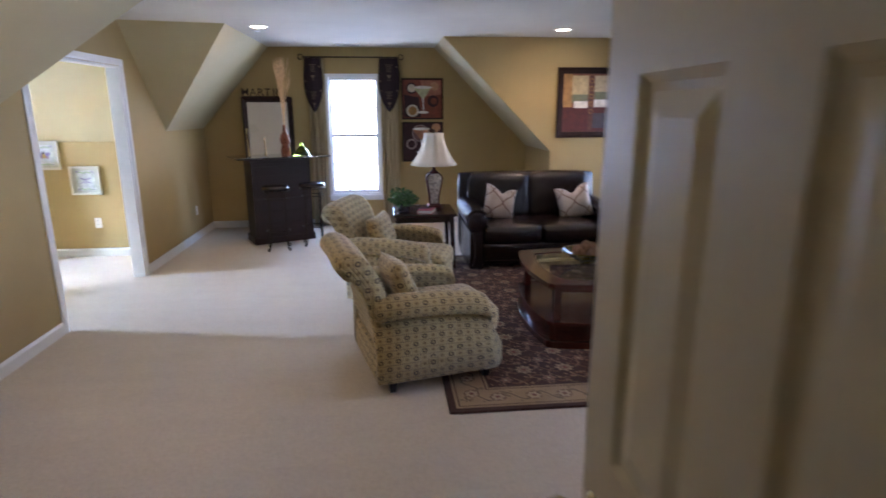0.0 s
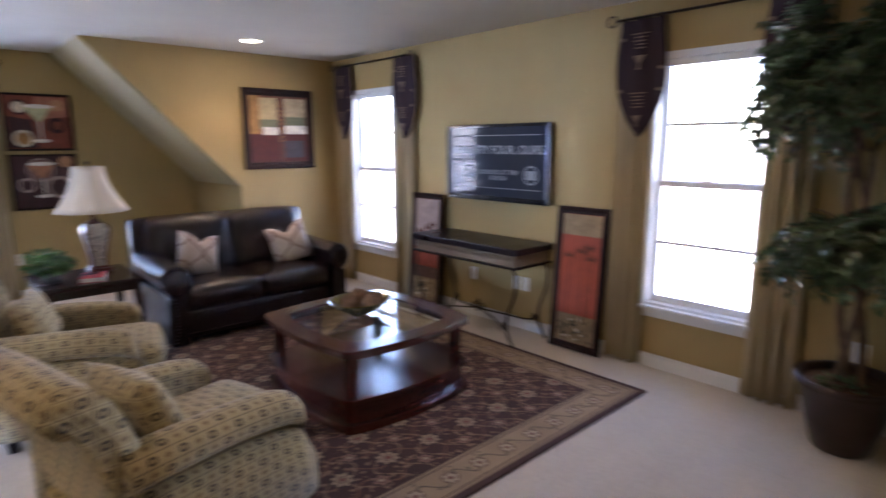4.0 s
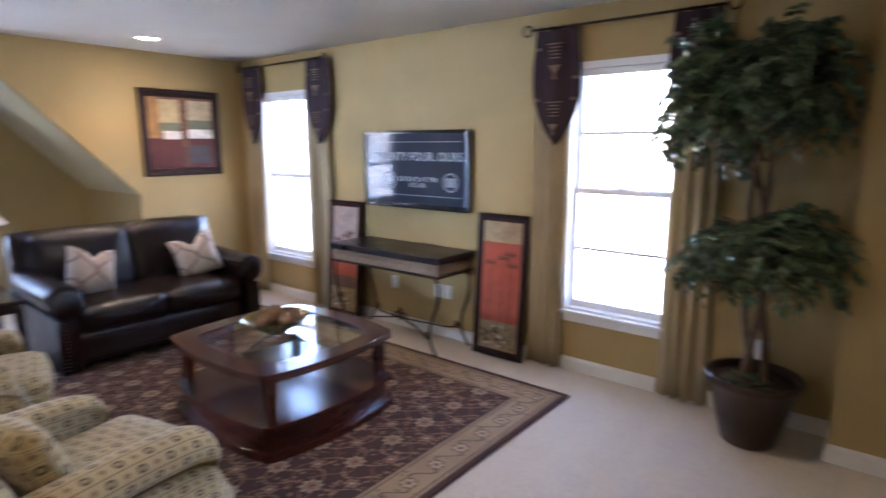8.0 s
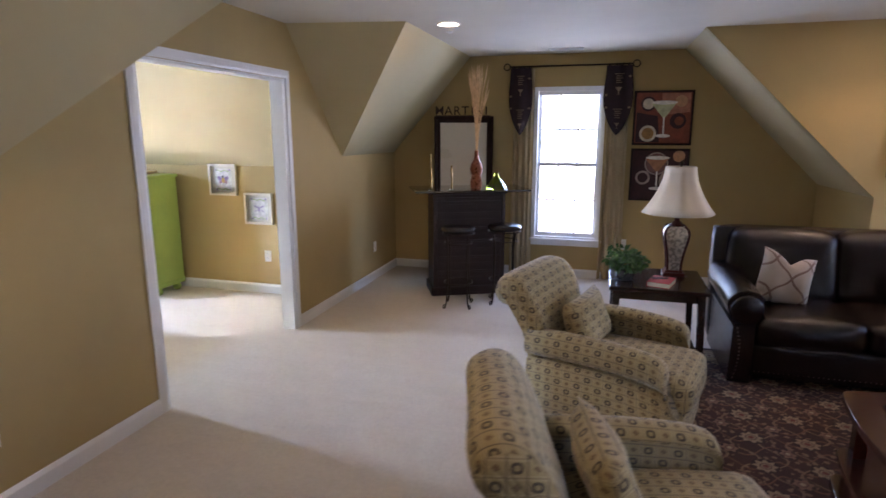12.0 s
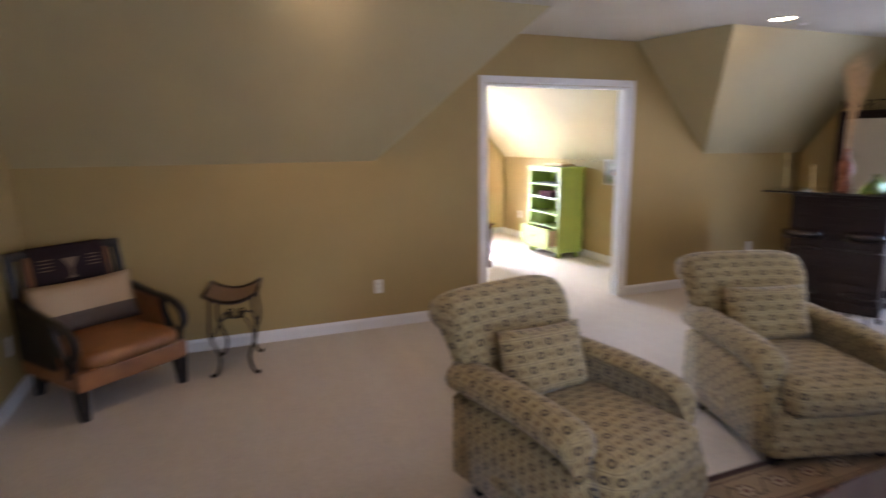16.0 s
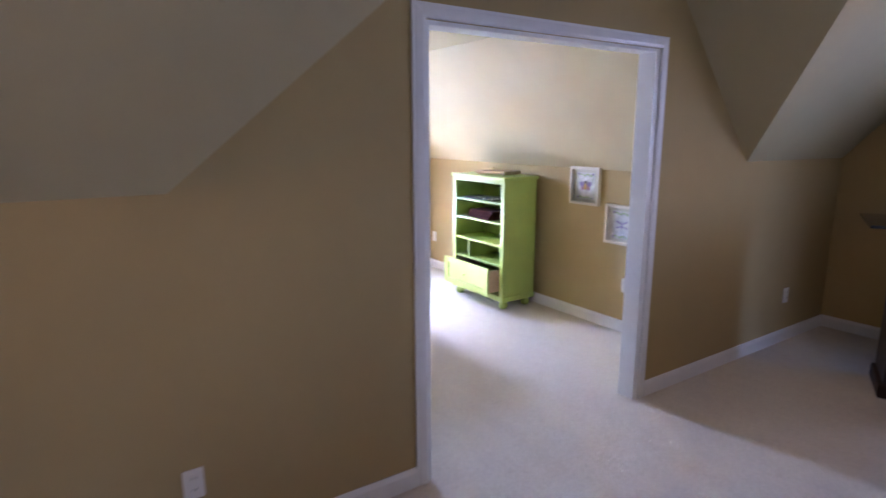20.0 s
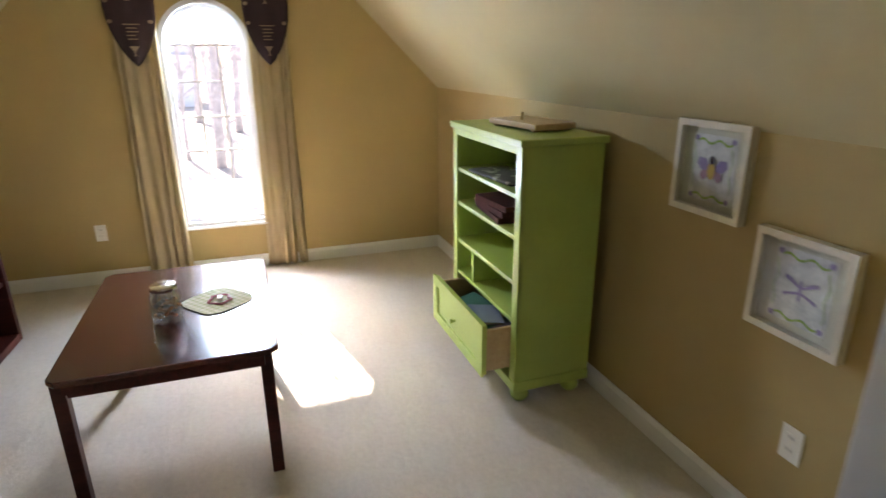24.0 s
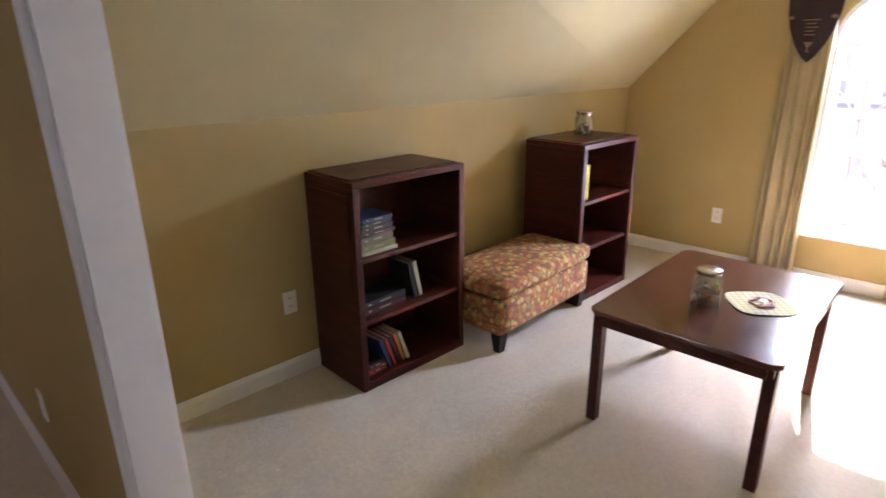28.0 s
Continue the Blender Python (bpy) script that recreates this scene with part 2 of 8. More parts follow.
def motif_cloth(name, period=0.053):
    """Cream woven upholstery: a check of dark rings and brown lozenges between thin brown warp lines."""
    m, t, b = nodes_of(name, 0.92)
    at = t.nodes.new("ShaderNodeUVMap")
    at.uv_map = "cloth"
    s = t.nodes.new("ShaderNodeSeparateXYZ")
    t.links.new(at.outputs[0], s.inputs[0])
    u, v = (maths(t, "DIVIDE", s.outputs[k], period) for k in "XY")
    odd = maths(t, "MODULO", maths(t, "ABSOLUTE", maths(t, "ADD", maths(t, "FLOOR", u), maths(t, "FLOOR", v))), 2.0)
    even = maths(t, "SUBTRACT", 1.0, odd)

    def cell(a):
        return maths(t, "ABSOLUTE", maths(t, "SUBTRACT", maths(t, "FRACT", a), 0.5))

    cu, cv = cell(u), cell(v)
    d = maths(t, "POWER", maths(t, "ADD", maths(t, "POWER", cu, 2.6), maths(t, "POWER", cv, 2.6)), 1 / 2.6)
    ring = maths(t, "MULTIPLY", even, maths(t, "MULTIPLY", maths(t, "LESS_THAN", d, 0.315), maths(t, "GREATER_THAN", d, 0.15)))
    core = maths(t, "MULTIPLY", even, maths(t, "LESS_THAN", d, 0.15))
    lozenge = maths(t, "MULTIPLY", odd, maths(t, "LESS_THAN", maths(t, "ADD", cu, cv), 0.24))
    line = maths(t, "GREATER_THAN", cu, 0.455)
    weft = maths(t, "GREATER_THAN", cv, 0.47)
    pale = maths(t, "LESS_THAN", maths(t, "ABSOLUTE", maths(t, "SUBTRACT", cv, 0.41)), 0.045)
    w = coords(t)
    soft, weave = noise_of(t, w, 4.0, 4), noise_of(t, w, 420.0, 2)
    col = ramp(t, soft, [(0.3, (0.42, 0.325, 0.150)), (0.7, (0.50, 0.395, 0.185))])
    col = mixed(t, maths(t, "MULTIPLY", pale, 0.55), col, (0.62, 0.51, 0.29))
    col = mixed(t, maths(t, "MULTIPLY", weft, 0.45), col, (0.15, 0.11, 0.07))
    col = mixed(t, maths(t, "MULTIPLY", line, 0.75), col, (0.10, 0.07, 0.05))
    col = mixed(t, maths(t, "MULTIPLY", lozenge, 0.85), col, (0.19, 0.115, 0.05))
    col = mixed(t, maths(t, "MULTIPLY", core, 0.8), col, (0.40, 0.31, 0.14))
    col = mixed(t, maths(t, "MULTIPLY", ring, 0.93), col, (0.050, 0.036, 0.024))
    col = mixed(t, 0.14, col, ramp(t, weave, [(0.3, (0.07, 0.06, 0.04)), (0.7, (0.66, 0.58, 0.42))]))
    t.links.new(col, b.inputs["Base Color"])
    bump(t, b, maths(t, "SUBTRACT", weave, maths(t, "MULTIPLY", line, 0.7)), 0.4, 0.0018)
    b.inputs["Sheen Weight"].default_value = 0.25
    return m


def leather(name, c, rough=0.3, coat=0.35):
    m, t, b = nodes_of(name, rough)
    v = coords(t)
    patch, fine = noise_of(t, v, 4.5, 5, 0.6), noise_of(t, v, 95.0, 3, 0.6)
    vor = add(t, "ShaderNodeTexVoronoi", Scale=170.0)
    t.links.new(v, vor.inputs["Vector"])
    col = ramp(t, patch, [(0.25, [x * 0.55 for x in c]), (0.75, [x * 1.5 for x in c])])
    t.links.new(col, b.inputs["Base Color"])
    t.links.new(maths(t, "MULTIPLY_ADD", patch, 0.10, rough - 0.04), b.inputs["Roughness"])
    crease = noise_of(t, v, 11.0, 4, 0.6, 1.2)
    h = maths(t, "ADD", maths(t, "MULTIPLY", crease, 1.5), maths(t, "ADD", vor.outputs["Distance"], maths(t, "MULTIPLY", fine, 0.5)))
    bump(t, b, h, 0.38, 0.005)
    b.inputs["Coat Weight"].default_value, b.inputs["Coat Roughness"].default_value = coat, 0.2
    return m


def rug_cloth(name, hx, hy):
    """A plum field of pale rosettes, vines and leaves inside a beige scrolled border; the rug's half sizes are hx, hy."""
    m, t, b = nodes_of(name, 0.95)
    v = coords(t)
    warp = add(t, "ShaderNodeTexNoise", Scale=4.0)
    t.links.new(v, warp.inputs["Vector"])
    wv = t.nodes.new("ShaderNodeVectorMath")
    wv.operation = "MULTIPLY_ADD"
    wv.inputs[1].default_value = (0.05, 0.05, 0)
    t.links.new(warp.outputs["Color"], wv.inputs[0])
    t.links.new(v, wv.inputs[2])
    flat, bent = t.nodes.new("ShaderNodeSeparateXYZ"), t.nodes.new("ShaderNodeSeparateXYZ")
    t.links.new(v, flat.inputs[0])
    t.links.new(wv.outputs[0], bent.inputs[0])
    ex, ey = maths(t, "SUBTRACT", hx, maths(t, "ABSOLUTE", flat.outputs["X"])), maths(t, "SUBTRACT", hy, maths(t, "ABSOLUTE", flat.outputs["Y"]))
    edge = maths(t, "MINIMUM", ex, ey)

    def repeat(a, period, shift=0.0):
        return maths(t, "MULTIPLY", maths(t, "SUBTRACT", maths(t, "FRACT", maths(t, "ADD", maths(t, "DIVIDE", a, period), shift)), 0.5), period)

    def rosette(dx, dy, radius, petals):
        r = maths(t, "SQRT", maths(t, "ADD", maths(t, "MULTIPLY", dx, dx), maths(t, "MULTIPLY", dy, dy)))
        lobes = maths(t, "COSINE", maths(t, "MULTIPLY", maths(t, "ARCTAN2", dy, dx), petals))
        return r, maths(t, "LESS_THAN", r, maths(t, "MULTIPLY_ADD", lobes, radius * 0.15, radius * 0.85))

    def wave(along, across, period, swing, width, shift=0.0):
        bend = maths(t, "MULTIPLY", maths(t, "SINE", maths(t, "MULTIPLY", along, 2 * math.pi / period)), swing)
        return maths(t, "LESS_THAN", maths(t, "ABSOLUTE", repeat(maths(t, "ADD", across, bend), period / 2, shift)), width)

    def veil(mask, amount, base, colour):
        return mixed(t, maths(t, "MULTIPLY", mask, amount), base, colour)

    x, y = bent.outputs["X"], bent.outputs["Y"]
    P = 0.27
    field = ramp(t, noise_of(t, v, 3.0, 4), [(0.3, (0.036, 0.012, 0.011)), (0.7, (0.060, 0.019, 0.015))])
    leaf = add(t, "ShaderNodeTexVoronoi", Scale=24.0, Randomness=0.9)
    t.links.new(wv.outputs[0], leaf.inputs["Vector"])
    leaves = maths(t, "LESS_THAN", leaf.outputs["Distance"], maths(t, "MULTIPLY_ADD", noise_of(t, v, 55.0, 2), 0.55, 0.02))
    sprout = maths(t, "MULTIPLY", leaves, maths(t, "GREATER_THAN", noise_of(t, v, 7.0, 2), 0.40))
    field = veil(wave(y, x, P, 0.050, 0.0065), 0.8, field, (0.27, 0.17, 0.095))
    field = veil(wave(x, y, P, 0.050, 0.006, 0.5), 0.75, field, (0.22, 0.10, 0.055))
    field = veil(sprout, 0.85, field, (0.27, 0.165, 0.095))
    for shift, radius, petals, colour, heart in ((0.0, 0.060, 8.0, (0.37, 0.265, 0.16), (0.17, 0.045, 0.03)), (0.5, 0.044, 6.0, (0.27, 0.15, 0.095), (0.42, 0.32, 0.2))):
        r, petal = rosette(repeat(x, P, shift), repeat(y, P, shift), radius, petals)
        field = veil(maths(t, "LESS_THAN", r, radius * 1.12), 0.9, field, (0.028, 0.011, 0.011))
        field = veil(petal, 0.92, field, colour)
        field = veil(maths(t, "MULTIPLY", maths(t, "LESS_THAN", r, radius * 0.5), maths(t, "GREATER_THAN", r, radius * 0.38)), 0.8, field, (0.08, 0.035, 0.03))
        field = veil(maths(t, "LESS_THAN", r, radius * 0.26), 1.0, field, heart)
    side = maths(t, "LESS_THAN", ex, ey)
    along = maths(t, "ADD", maths(t, "MULTIPLY", side, y), maths(t, "MULTIPLY", maths(t, "SUBTRACT", 1.0, side), x))
    across = maths(t, "SUBTRACT", edge, 0.145)
    band = ramp(t, noise_of(t, v, 4.0, 3), [(0.3, (0.31, 0.22, 0.125)), (0.7, (0.40, 0.29, 0.17))])
    vine = maths(t, "ABSOLUTE", maths(t, "ADD", across, maths(t, "MULTIPLY", maths(t, "SINE", maths(t, "MULTIPLY", along, 2 * math.pi / 0.20)), 0.042)))
    band = veil(maths(t, "LESS_THAN", vine, 0.007), 0.85, band, (0.10, 0.075, 0.05))
    band = veil(maths(t, "MULTIPLY", sprout, maths(t, "LESS_THAN", vine, 0.045)), 0.8, band, (0.15, 0.12, 0.075))
    r, petal = rosette(repeat(along, 0.20), across, 0.042, 6.0)
    band = veil(maths(t, "LESS_THAN", r, 0.047), 0.8, band, (0.13, 0.075, 0.05))
    band = veil(petal, 0.9, band, (0.46, 0.36, 0.235))
    band = veil(maths(t, "LESS_THAN", r, 0.014), 0.9, band, (0.15, 0.05, 0.035))
    col = mixed(t, maths(t, "GREATER_THAN", edge, 0.27), band, field)

    def stripe(a, w, colour, base):
        hit = maths(t, "MULTIPLY", maths(t, "GREATER_THAN", edge, a), maths(t, "LESS_THAN", edge, a + w))
        return mixed(t, hit, base, colour)

    col = stripe(0.258, 0.014, (0.045, 0.018, 0.016), col)
    col = stripe(0.235, 0.008, (0.07, 0.035, 0.028), col)
    col = stripe(0.052, 0.008, (0.07, 0.03, 0.022), col)
    col = stripe(-1.0, 1.036, (0.05, 0.018, 0.016), col)
    pile = noise_of(t, v, 300.0, 2)
    col = mixed(t, 0.16, col, ramp(t, pile, [(0.3, (0.02, 0.012, 0.010)), (0.75, (0.24, 0.17, 0.12))]))
    t.links.new(col, b.inputs["Base Color"])
    bump(t, b, pile, 0.5, 0.003)
    return m


def printed(name, base, blots, rough=0.9, scale=9.0):
    """A cloth with scattered irregular blots: (size, seed, colour)."""
    m, t, b = nodes_of(name, rough)
    v = coords(t)
    col = ramp(t, noise_of(t, v, 3.0, 4), [(0.3, [x * 0.85 for x in base]), (0.7, [min(1, x * 1.15) for x in base])])
    for size, seed, colour in blots:
        n = add(t, "ShaderNodeTexVoronoi", Scale=scale)
        mp = t.nodes.new("ShaderNodeMapping")
        mp.inputs["Location"].default_value = (seed, seed * 1.7, seed * 0.6)
        t.links.new(v, mp.inputs["Vector"])
        t.links.new(mp.outputs[0], n.inputs["Vector"])
        d = maths(t, "ADD", n.outputs["Distance"], maths(t, "MULTIPLY", noise_of(t, v, 30.0, 2), 0.18))
        col = mixed(t, maths(t, "MULTIPLY", maths(t, "LESS_THAN", d, size), 0.88), col, colour)
    weave = noise_of(t, v, 400.0, 2)
    col = mixed(t, 0.12, col, ramp(t, weave, [(0.3, (0.1, 0.08, 0.05)), (0.7, (0.8, 0.7, 0.55))]))
    t.links.new(col, b.inputs["Base Color"])
    bump(t, b, weave, 0.3, 0.001)
    return m


def lattice_cloth(name):
    """Cream cushion cover with a brown diagonal lattice."""
    m, t, b = nodes_of(name, 0.85)
    c = t.nodes.new("ShaderNodeTexCoord")
    s = t.nodes.new("ShaderNodeSeparateXYZ")
    t.links.new(c.outputs["Object"], s.inputs[0])
    p = maths(t, "ADD", s.outputs["X"], s.outputs["Z"])
    q = maths(t, "SUBTRACT", s.outputs["X"], s.outputs["Z"])
    p, q = (maths(t, "ADD", a, maths(t, "MULTIPLY", maths(t, "SINE", maths(t, "MULTIPLY", c_, 26.0)), 0.009)) for a, c_ in ((p, q), (q, p)))

    def line(a):
        return maths(t, "GREATER_THAN", maths(t, "ABSOLUTE", maths(t, "SUBTRACT", maths(t, "FRACT", maths(t, "DIVIDE", a, 0.235)), 0.5)), 0.457)

    v = coords(t)
    w = noise_of(t, v, 380.0, 2)
    col = ramp(t, noise_of(t, v, 7.0, 4), [(0.3, (0.50, 0.38, 0.28)), (0.7, (0.60, 0.47, 0.36))])
    col = mixed(t, maths(t, "MAXIMUM", line(p), line(q)), col, (0.22, 0.105, 0.065))
    col = mixed(t, 0.12, col, ramp(t, w, [(0.3, (0.2, 0.15, 0.1)), (0.7, (0.85, 0.8, 0.7))]))
    t.links.new(col, b.inputs["Base Color"])
    bump(t, b, w, 0.3, 0.001)
    b.inputs["Sheen Weight"].default_value = 0.3
    return m


MOTIF = motif_cloth("motif upholstery")
LEATHER = leather("dark brown leather", (0.013, 0.0052, 0.0048), 0.23, 0.3)
LEATHER.node_tree.nodes["Principled BSDF"].inputs["Specular IOR Level"].default_value = 0.38
TANLEATHER = leather("caramel leather", (0.30, 0.115, 0.035), 0.42)
CHERRY = wood("cherry wood", (0.028, 0.007, 0.005), (0.088, 0.021, 0.014), 0.2, 0, coat=0.3)
MAHOG = wood("dark mahogany wood", (0.040, 0.0075, 0.0055), (0.120, 0.023, 0.015), 0.34, 0, coat=0.05)
MAHOGZ = wood("upright mahogany wood", (0.030, 0.006, 0.0045), (0.095, 0.019, 0.012), 0.45, 1, coat=0.03)
for m in (MAHOG, MAHOGZ):
    m.node_tree.nodes["Principled BSDF"].inputs["Specular IOR Level"].default_value = 0.25
ESPRESSO = wood("espresso wood", (0.009, 0.005, 0.006), (0.024, 0.012, 0.013), 0.3, 0, coat=0.05)
ESPRESSO.node_tree.nodes["Principled BSDF"].inputs["Specular IOR Level"].default_value = 0.32
BLACKFRAME = wood("near black frame wood", (0.012, 0.005, 0.004), (0.040, 0.015, 0.011), 0.5, 2, coat=0.0)
BLACKFRAME.node_tree.nodes["Principled BSDF"].inputs["Specular IOR Level"].default_value = 0.22
IRON = plain("dark bronze iron", (0.045, 0.030, 0.022), 0.42, 0.8, vary=0.4, scale=20)
BRASS = plain("aged brass", (0.42, 0.30, 0.12), 0.3, 1.0, vary=0.2)
CHROME = plain("brushed nickel", (0.55, 0.53, 0.50), 0.25, 1.0, vary=0.1)


def thin_glass(name, gloss):
    """Thin clear glass: light passes straight through, with a share of mirror gloss."""
    m = bpy.data.materials.new(name)
    m.use_nodes = True
    t = m.node_tree
    t.nodes.remove(t.nodes["Principled BSDF"])
    a, c, mix = t.nodes.new("ShaderNodeBsdfTransparent"), t.nodes.new("ShaderNodeBsdfGlossy"), t.nodes.new("ShaderNodeMixShader")
    a.inputs[0].default_value = (0.93, 0.96, 0.95, 1)
    c.inputs["Roughness"].default_value = 0.03
    mix.inputs[0].default_value = gloss
    t.links.new(a.outputs[0], mix.inputs[1])
    t.links.new(c.outputs[0], mix.inputs[2])
    t.links.new(mix.outputs[0], t.nodes["Material Output"].inputs[0])
    return m


JARGLASS = thin_glass("thin jar glass", 0.13)
CLEAR = glass("clear glass", (0.93, 0.98, 0.96))
RUGHX, RUGHY = 1.225, 1.72
RUG = rug_cloth("floral rug pile", RUGHX, RUGHY)
LATTICE = lattice_cloth("lattice cushion cover")
DRAPE = plain("beige drapery", (0.50, 0.41, 0.25), 0.85, vary=0.10, scale=5, fine=300, relief=0.3)
_t = DRAPE.node_tree
_tr = _t.nodes.new("ShaderNodeBsdfTranslucent")
_tr.inputs[0].default_value = (0.62, 0.50, 0.28, 1)
_mx = _t.nodes.new("ShaderNodeMixShader")
_mx.inputs[0].default_value = 0.3
_t.links.new(_t.nodes["Principled BSDF"].outputs[0], _mx.inputs[1])
_t.links.new(_tr.outputs[0], _mx.inputs[2])
_t.links.new(_mx.outputs[0], _t.nodes["Material Output"].inputs[0])
VALANCE = plain("dark chocolate valance cloth", (0.035, 0.017, 0.022), 0.85, vary=0.25, scale=14, fine=260, relief=0.3)
VALPRINT = plain("tan printed motif", (0.24, 0.17, 0.12), 0.85, vary=0.1)

# ---- building helpers ----
from mathutils.geometry import tessellate_polygon


def mesh_ob(name, bm, material, parent=None, label="", smooth=False):
    me = bpy.data.meshes.new(name)
    if smooth:
        for f in bm.faces:
            f.smooth = True
    bm.to_mesh(me)
    bm.free()
    for m in material if isinstance(material, (list, tuple)) else [material]:
        me.materials.append(m)
    ob = new(name, me)
    if parent is not None:
        ob.parent = parent
    if label:
        tagged(ob, label)
    return ob


def part(name, bm, material, parent, label="", smooth=False):
    return mesh_ob(name, bm, material, parent, label, smooth)


def thing(name, m, label, category, group=""):
    ob = new(name)
    ob.empty_display_size = 0.1
    ob.matrix_basis = m
    return tagged(ob, label, category, group)


def structure(name, bm, material, label, category, smooth=False):
    return tagged(mesh_ob(name, bm, material, smooth=smooth), label, category, kind="structure")


def soften(bm, size, segments=2):
    """Bevel the sharp edges of all that bm holds."""
    edges = [e for e in bm.edges if len(e.link_faces) == 2 and e.calc_face_angle(0) > 0.6]
    if edges and size > 0:
        bmesh.ops.bevel(bm, geom=edges, offset=size, segments=segments, affect="EDGES", profile=0.6, clamp_overlap=True)
    return bm


def merge(bm, other):
    """Move the faces of other into bm."""
    me = bpy.data.meshes.new("tmp")
    other.to_mesh(me)
    other.free()
    bm.from_mesh(me)
    bpy.data.meshes.remove(me)
    return bm


def box(x0, y0, z0, x1, y1, z1, bevel=0.0, bm=None, segments=2):
    b = bmesh.new()
    bmesh.ops.create_cube(b, size=1)
    for v in b.verts:
        v.co = Vector(((x0 + x1) / 2 + v.co.x * (x1 - x0), (y0 + y1) / 2 + v.co.y * (y1 - y0), (z0 + z1) / 2 + v.co.z * (z1 - z0)))
    soften(b, bevel, segments)
    return b if bm is None else merge(bm, b)


def turned(profile, at=(0, 0, 0), segments=28, bm=None, squash=(1, 1)):
    """A lathe: profile of (radius, z)."""
    b = bmesh.new()
    rings = []
    for r, z in profile:
        if r < 1e-5:
            rings.append([b.verts.new((at[0], at[1], at[2] + z))])
        else:
            rings.append([b.verts.new((at[0] + squash[0] * r * math.cos(2 * math.pi * k / segments), at[1] + squash[1] * r * math.sin(2 * math.pi * k / segments), at[2] + z)) for k in range(segments)])
    for a, c in zip(rings, rings[1:]):
        for k in range(segments):
            j = (k + 1) % segments
            if len(a) == 1 and len(c) > 1:
                b.faces.new((a[0], c[j], c[k]))
            elif len(c) == 1 and len(a) > 1:
                b.faces.new((a[k], a[j], c[0]))
            elif len(a) > 1:
                b.faces.new((a[k], a[j], c[j], c[k]))
    for ring, flip in ((rings[0], True), (rings[-1], False)):
        if len(ring) > 1:
            b.faces.new(list(reversed(ring)) if flip else ring)
    bmesh.ops.recalc_face_normals(b, faces=b.faces)
    return b if bm is None else merge(bm, b)


def tube(points, radius, segments=8, bm=None, taper=None):
    """A round bar along points."""
    b = bmesh.new()
    pts = [Vector(p) for p in points]
    rings = []
    n = len(pts)
    up = None
    for k, p in enumerate(pts):
        d = (pts[min(k + 1, n - 1)] - pts[max(k - 1, 0)])
        d = d.normalized() if d.length > 1e-9 else Vector((0, 0, 1))
        if up is None:
            up = d.orthogonal().normalized()
        up = (up - d * up.dot(d))
        up = up.normalized() if up.length > 1e-6 else d.orthogonal().normalized()
        side = d.cross(up)
        r = radius if taper is None else radius * taper[k]
        rings.append([b.verts.new(p + r * (math.cos(2 * math.pi * j / segments) * up + math.sin(2 * math.pi * j / segments) * side)) for j in range(segments)])
    for a, c in zip(rings, rings[1:]):
        for j in range(segments):
            i = (j + 1) % segments
            b.faces.new((a[j], a[i], c[i], c[j]))
    b.faces.new(list(reversed(rings[0])))
    b.faces.new(rings[-1])
    bmesh.ops.recalc_face_normals(b, faces=b.faces)
    return b if bm is None else merge(bm, b)


def smooth_line(points, steps=6):
    """Catmull-Rom through points."""
    p = [Vector(q) for q in points]
    p = [2 * p[0] - p[1]] + p + [2 * p[-1] - p[-2]]
    out = []
    for k in range(1, len(p) - 2):
        for s in range(steps):
            u = s / steps
            a, b, c, d = p[k - 1], p[k], p[k + 1], p[k + 2]
            out.append(0.5 * (2 * b + (c - a) * u + (2 * a - 5 * b + 4 * c - d) * u * u + (3 * b - a - 3 * c + d) * u ** 3))
    out.append(p[-2])
    return out


def slab(outer, holes, to3, depth, bm=None):
    """A plate of polygon outer with holes, both in (u, v); to3(u, v, w) gives its place, w from 0 to depth."""
    b = bmesh.new()
    loops = [outer] + list(holes)
    flat = [p for loop in loops for p in loop]
    front = [b.verts.new(to3(u, v, 0)) for u, v in flat]
    back = [b.verts.new(to3(u, v, depth)) for u, v in flat]
    for tri in tessellate_polygon([[Vector((u, v, 0)) for u, v in loop] for loop in loops]):
        if len({tri[0], tri[1], tri[2]}) == 3:
            try:
                b.faces.new([front[k] for k in tri])
                b.faces.new([back[k] for k in reversed(tri)])
            except ValueError:
                pass
    at = 0
    for loop in loops:
        n = len(loop)
        for k in range(n):
            i, j = at + k, at + (k + 1) % n
            b.faces.new((front[i], front[j], back[j], back[i]))
        at += n
    bmesh.ops.recalc_face_normals(b, faces=b.faces)
    return b if bm is None else merge(bm, b)


def rect(u0, v0, u1, v1):
    return [(u0, v0), (u1, v0), (u1, v1), (u0, v1)]


def panel(points, depth_vec):
    """A flat polygon in space made solid along depth_vec."""
    b = bmesh.new()
    a = [b.verts.new(p) for p in points]
    c = [b.verts.new(Vector(p) + Vector(depth_vec)) for p in points]
    b.faces.new(a)
    b.faces.new(list(reversed(c)))
    n = len(points)
    for k in range(n):
        j = (k + 1) % n
        b.faces.new((a[j], a[k], c[k], c[j]))
    bmesh.ops.recalc_face_normals(b, faces=b.faces)
    return b


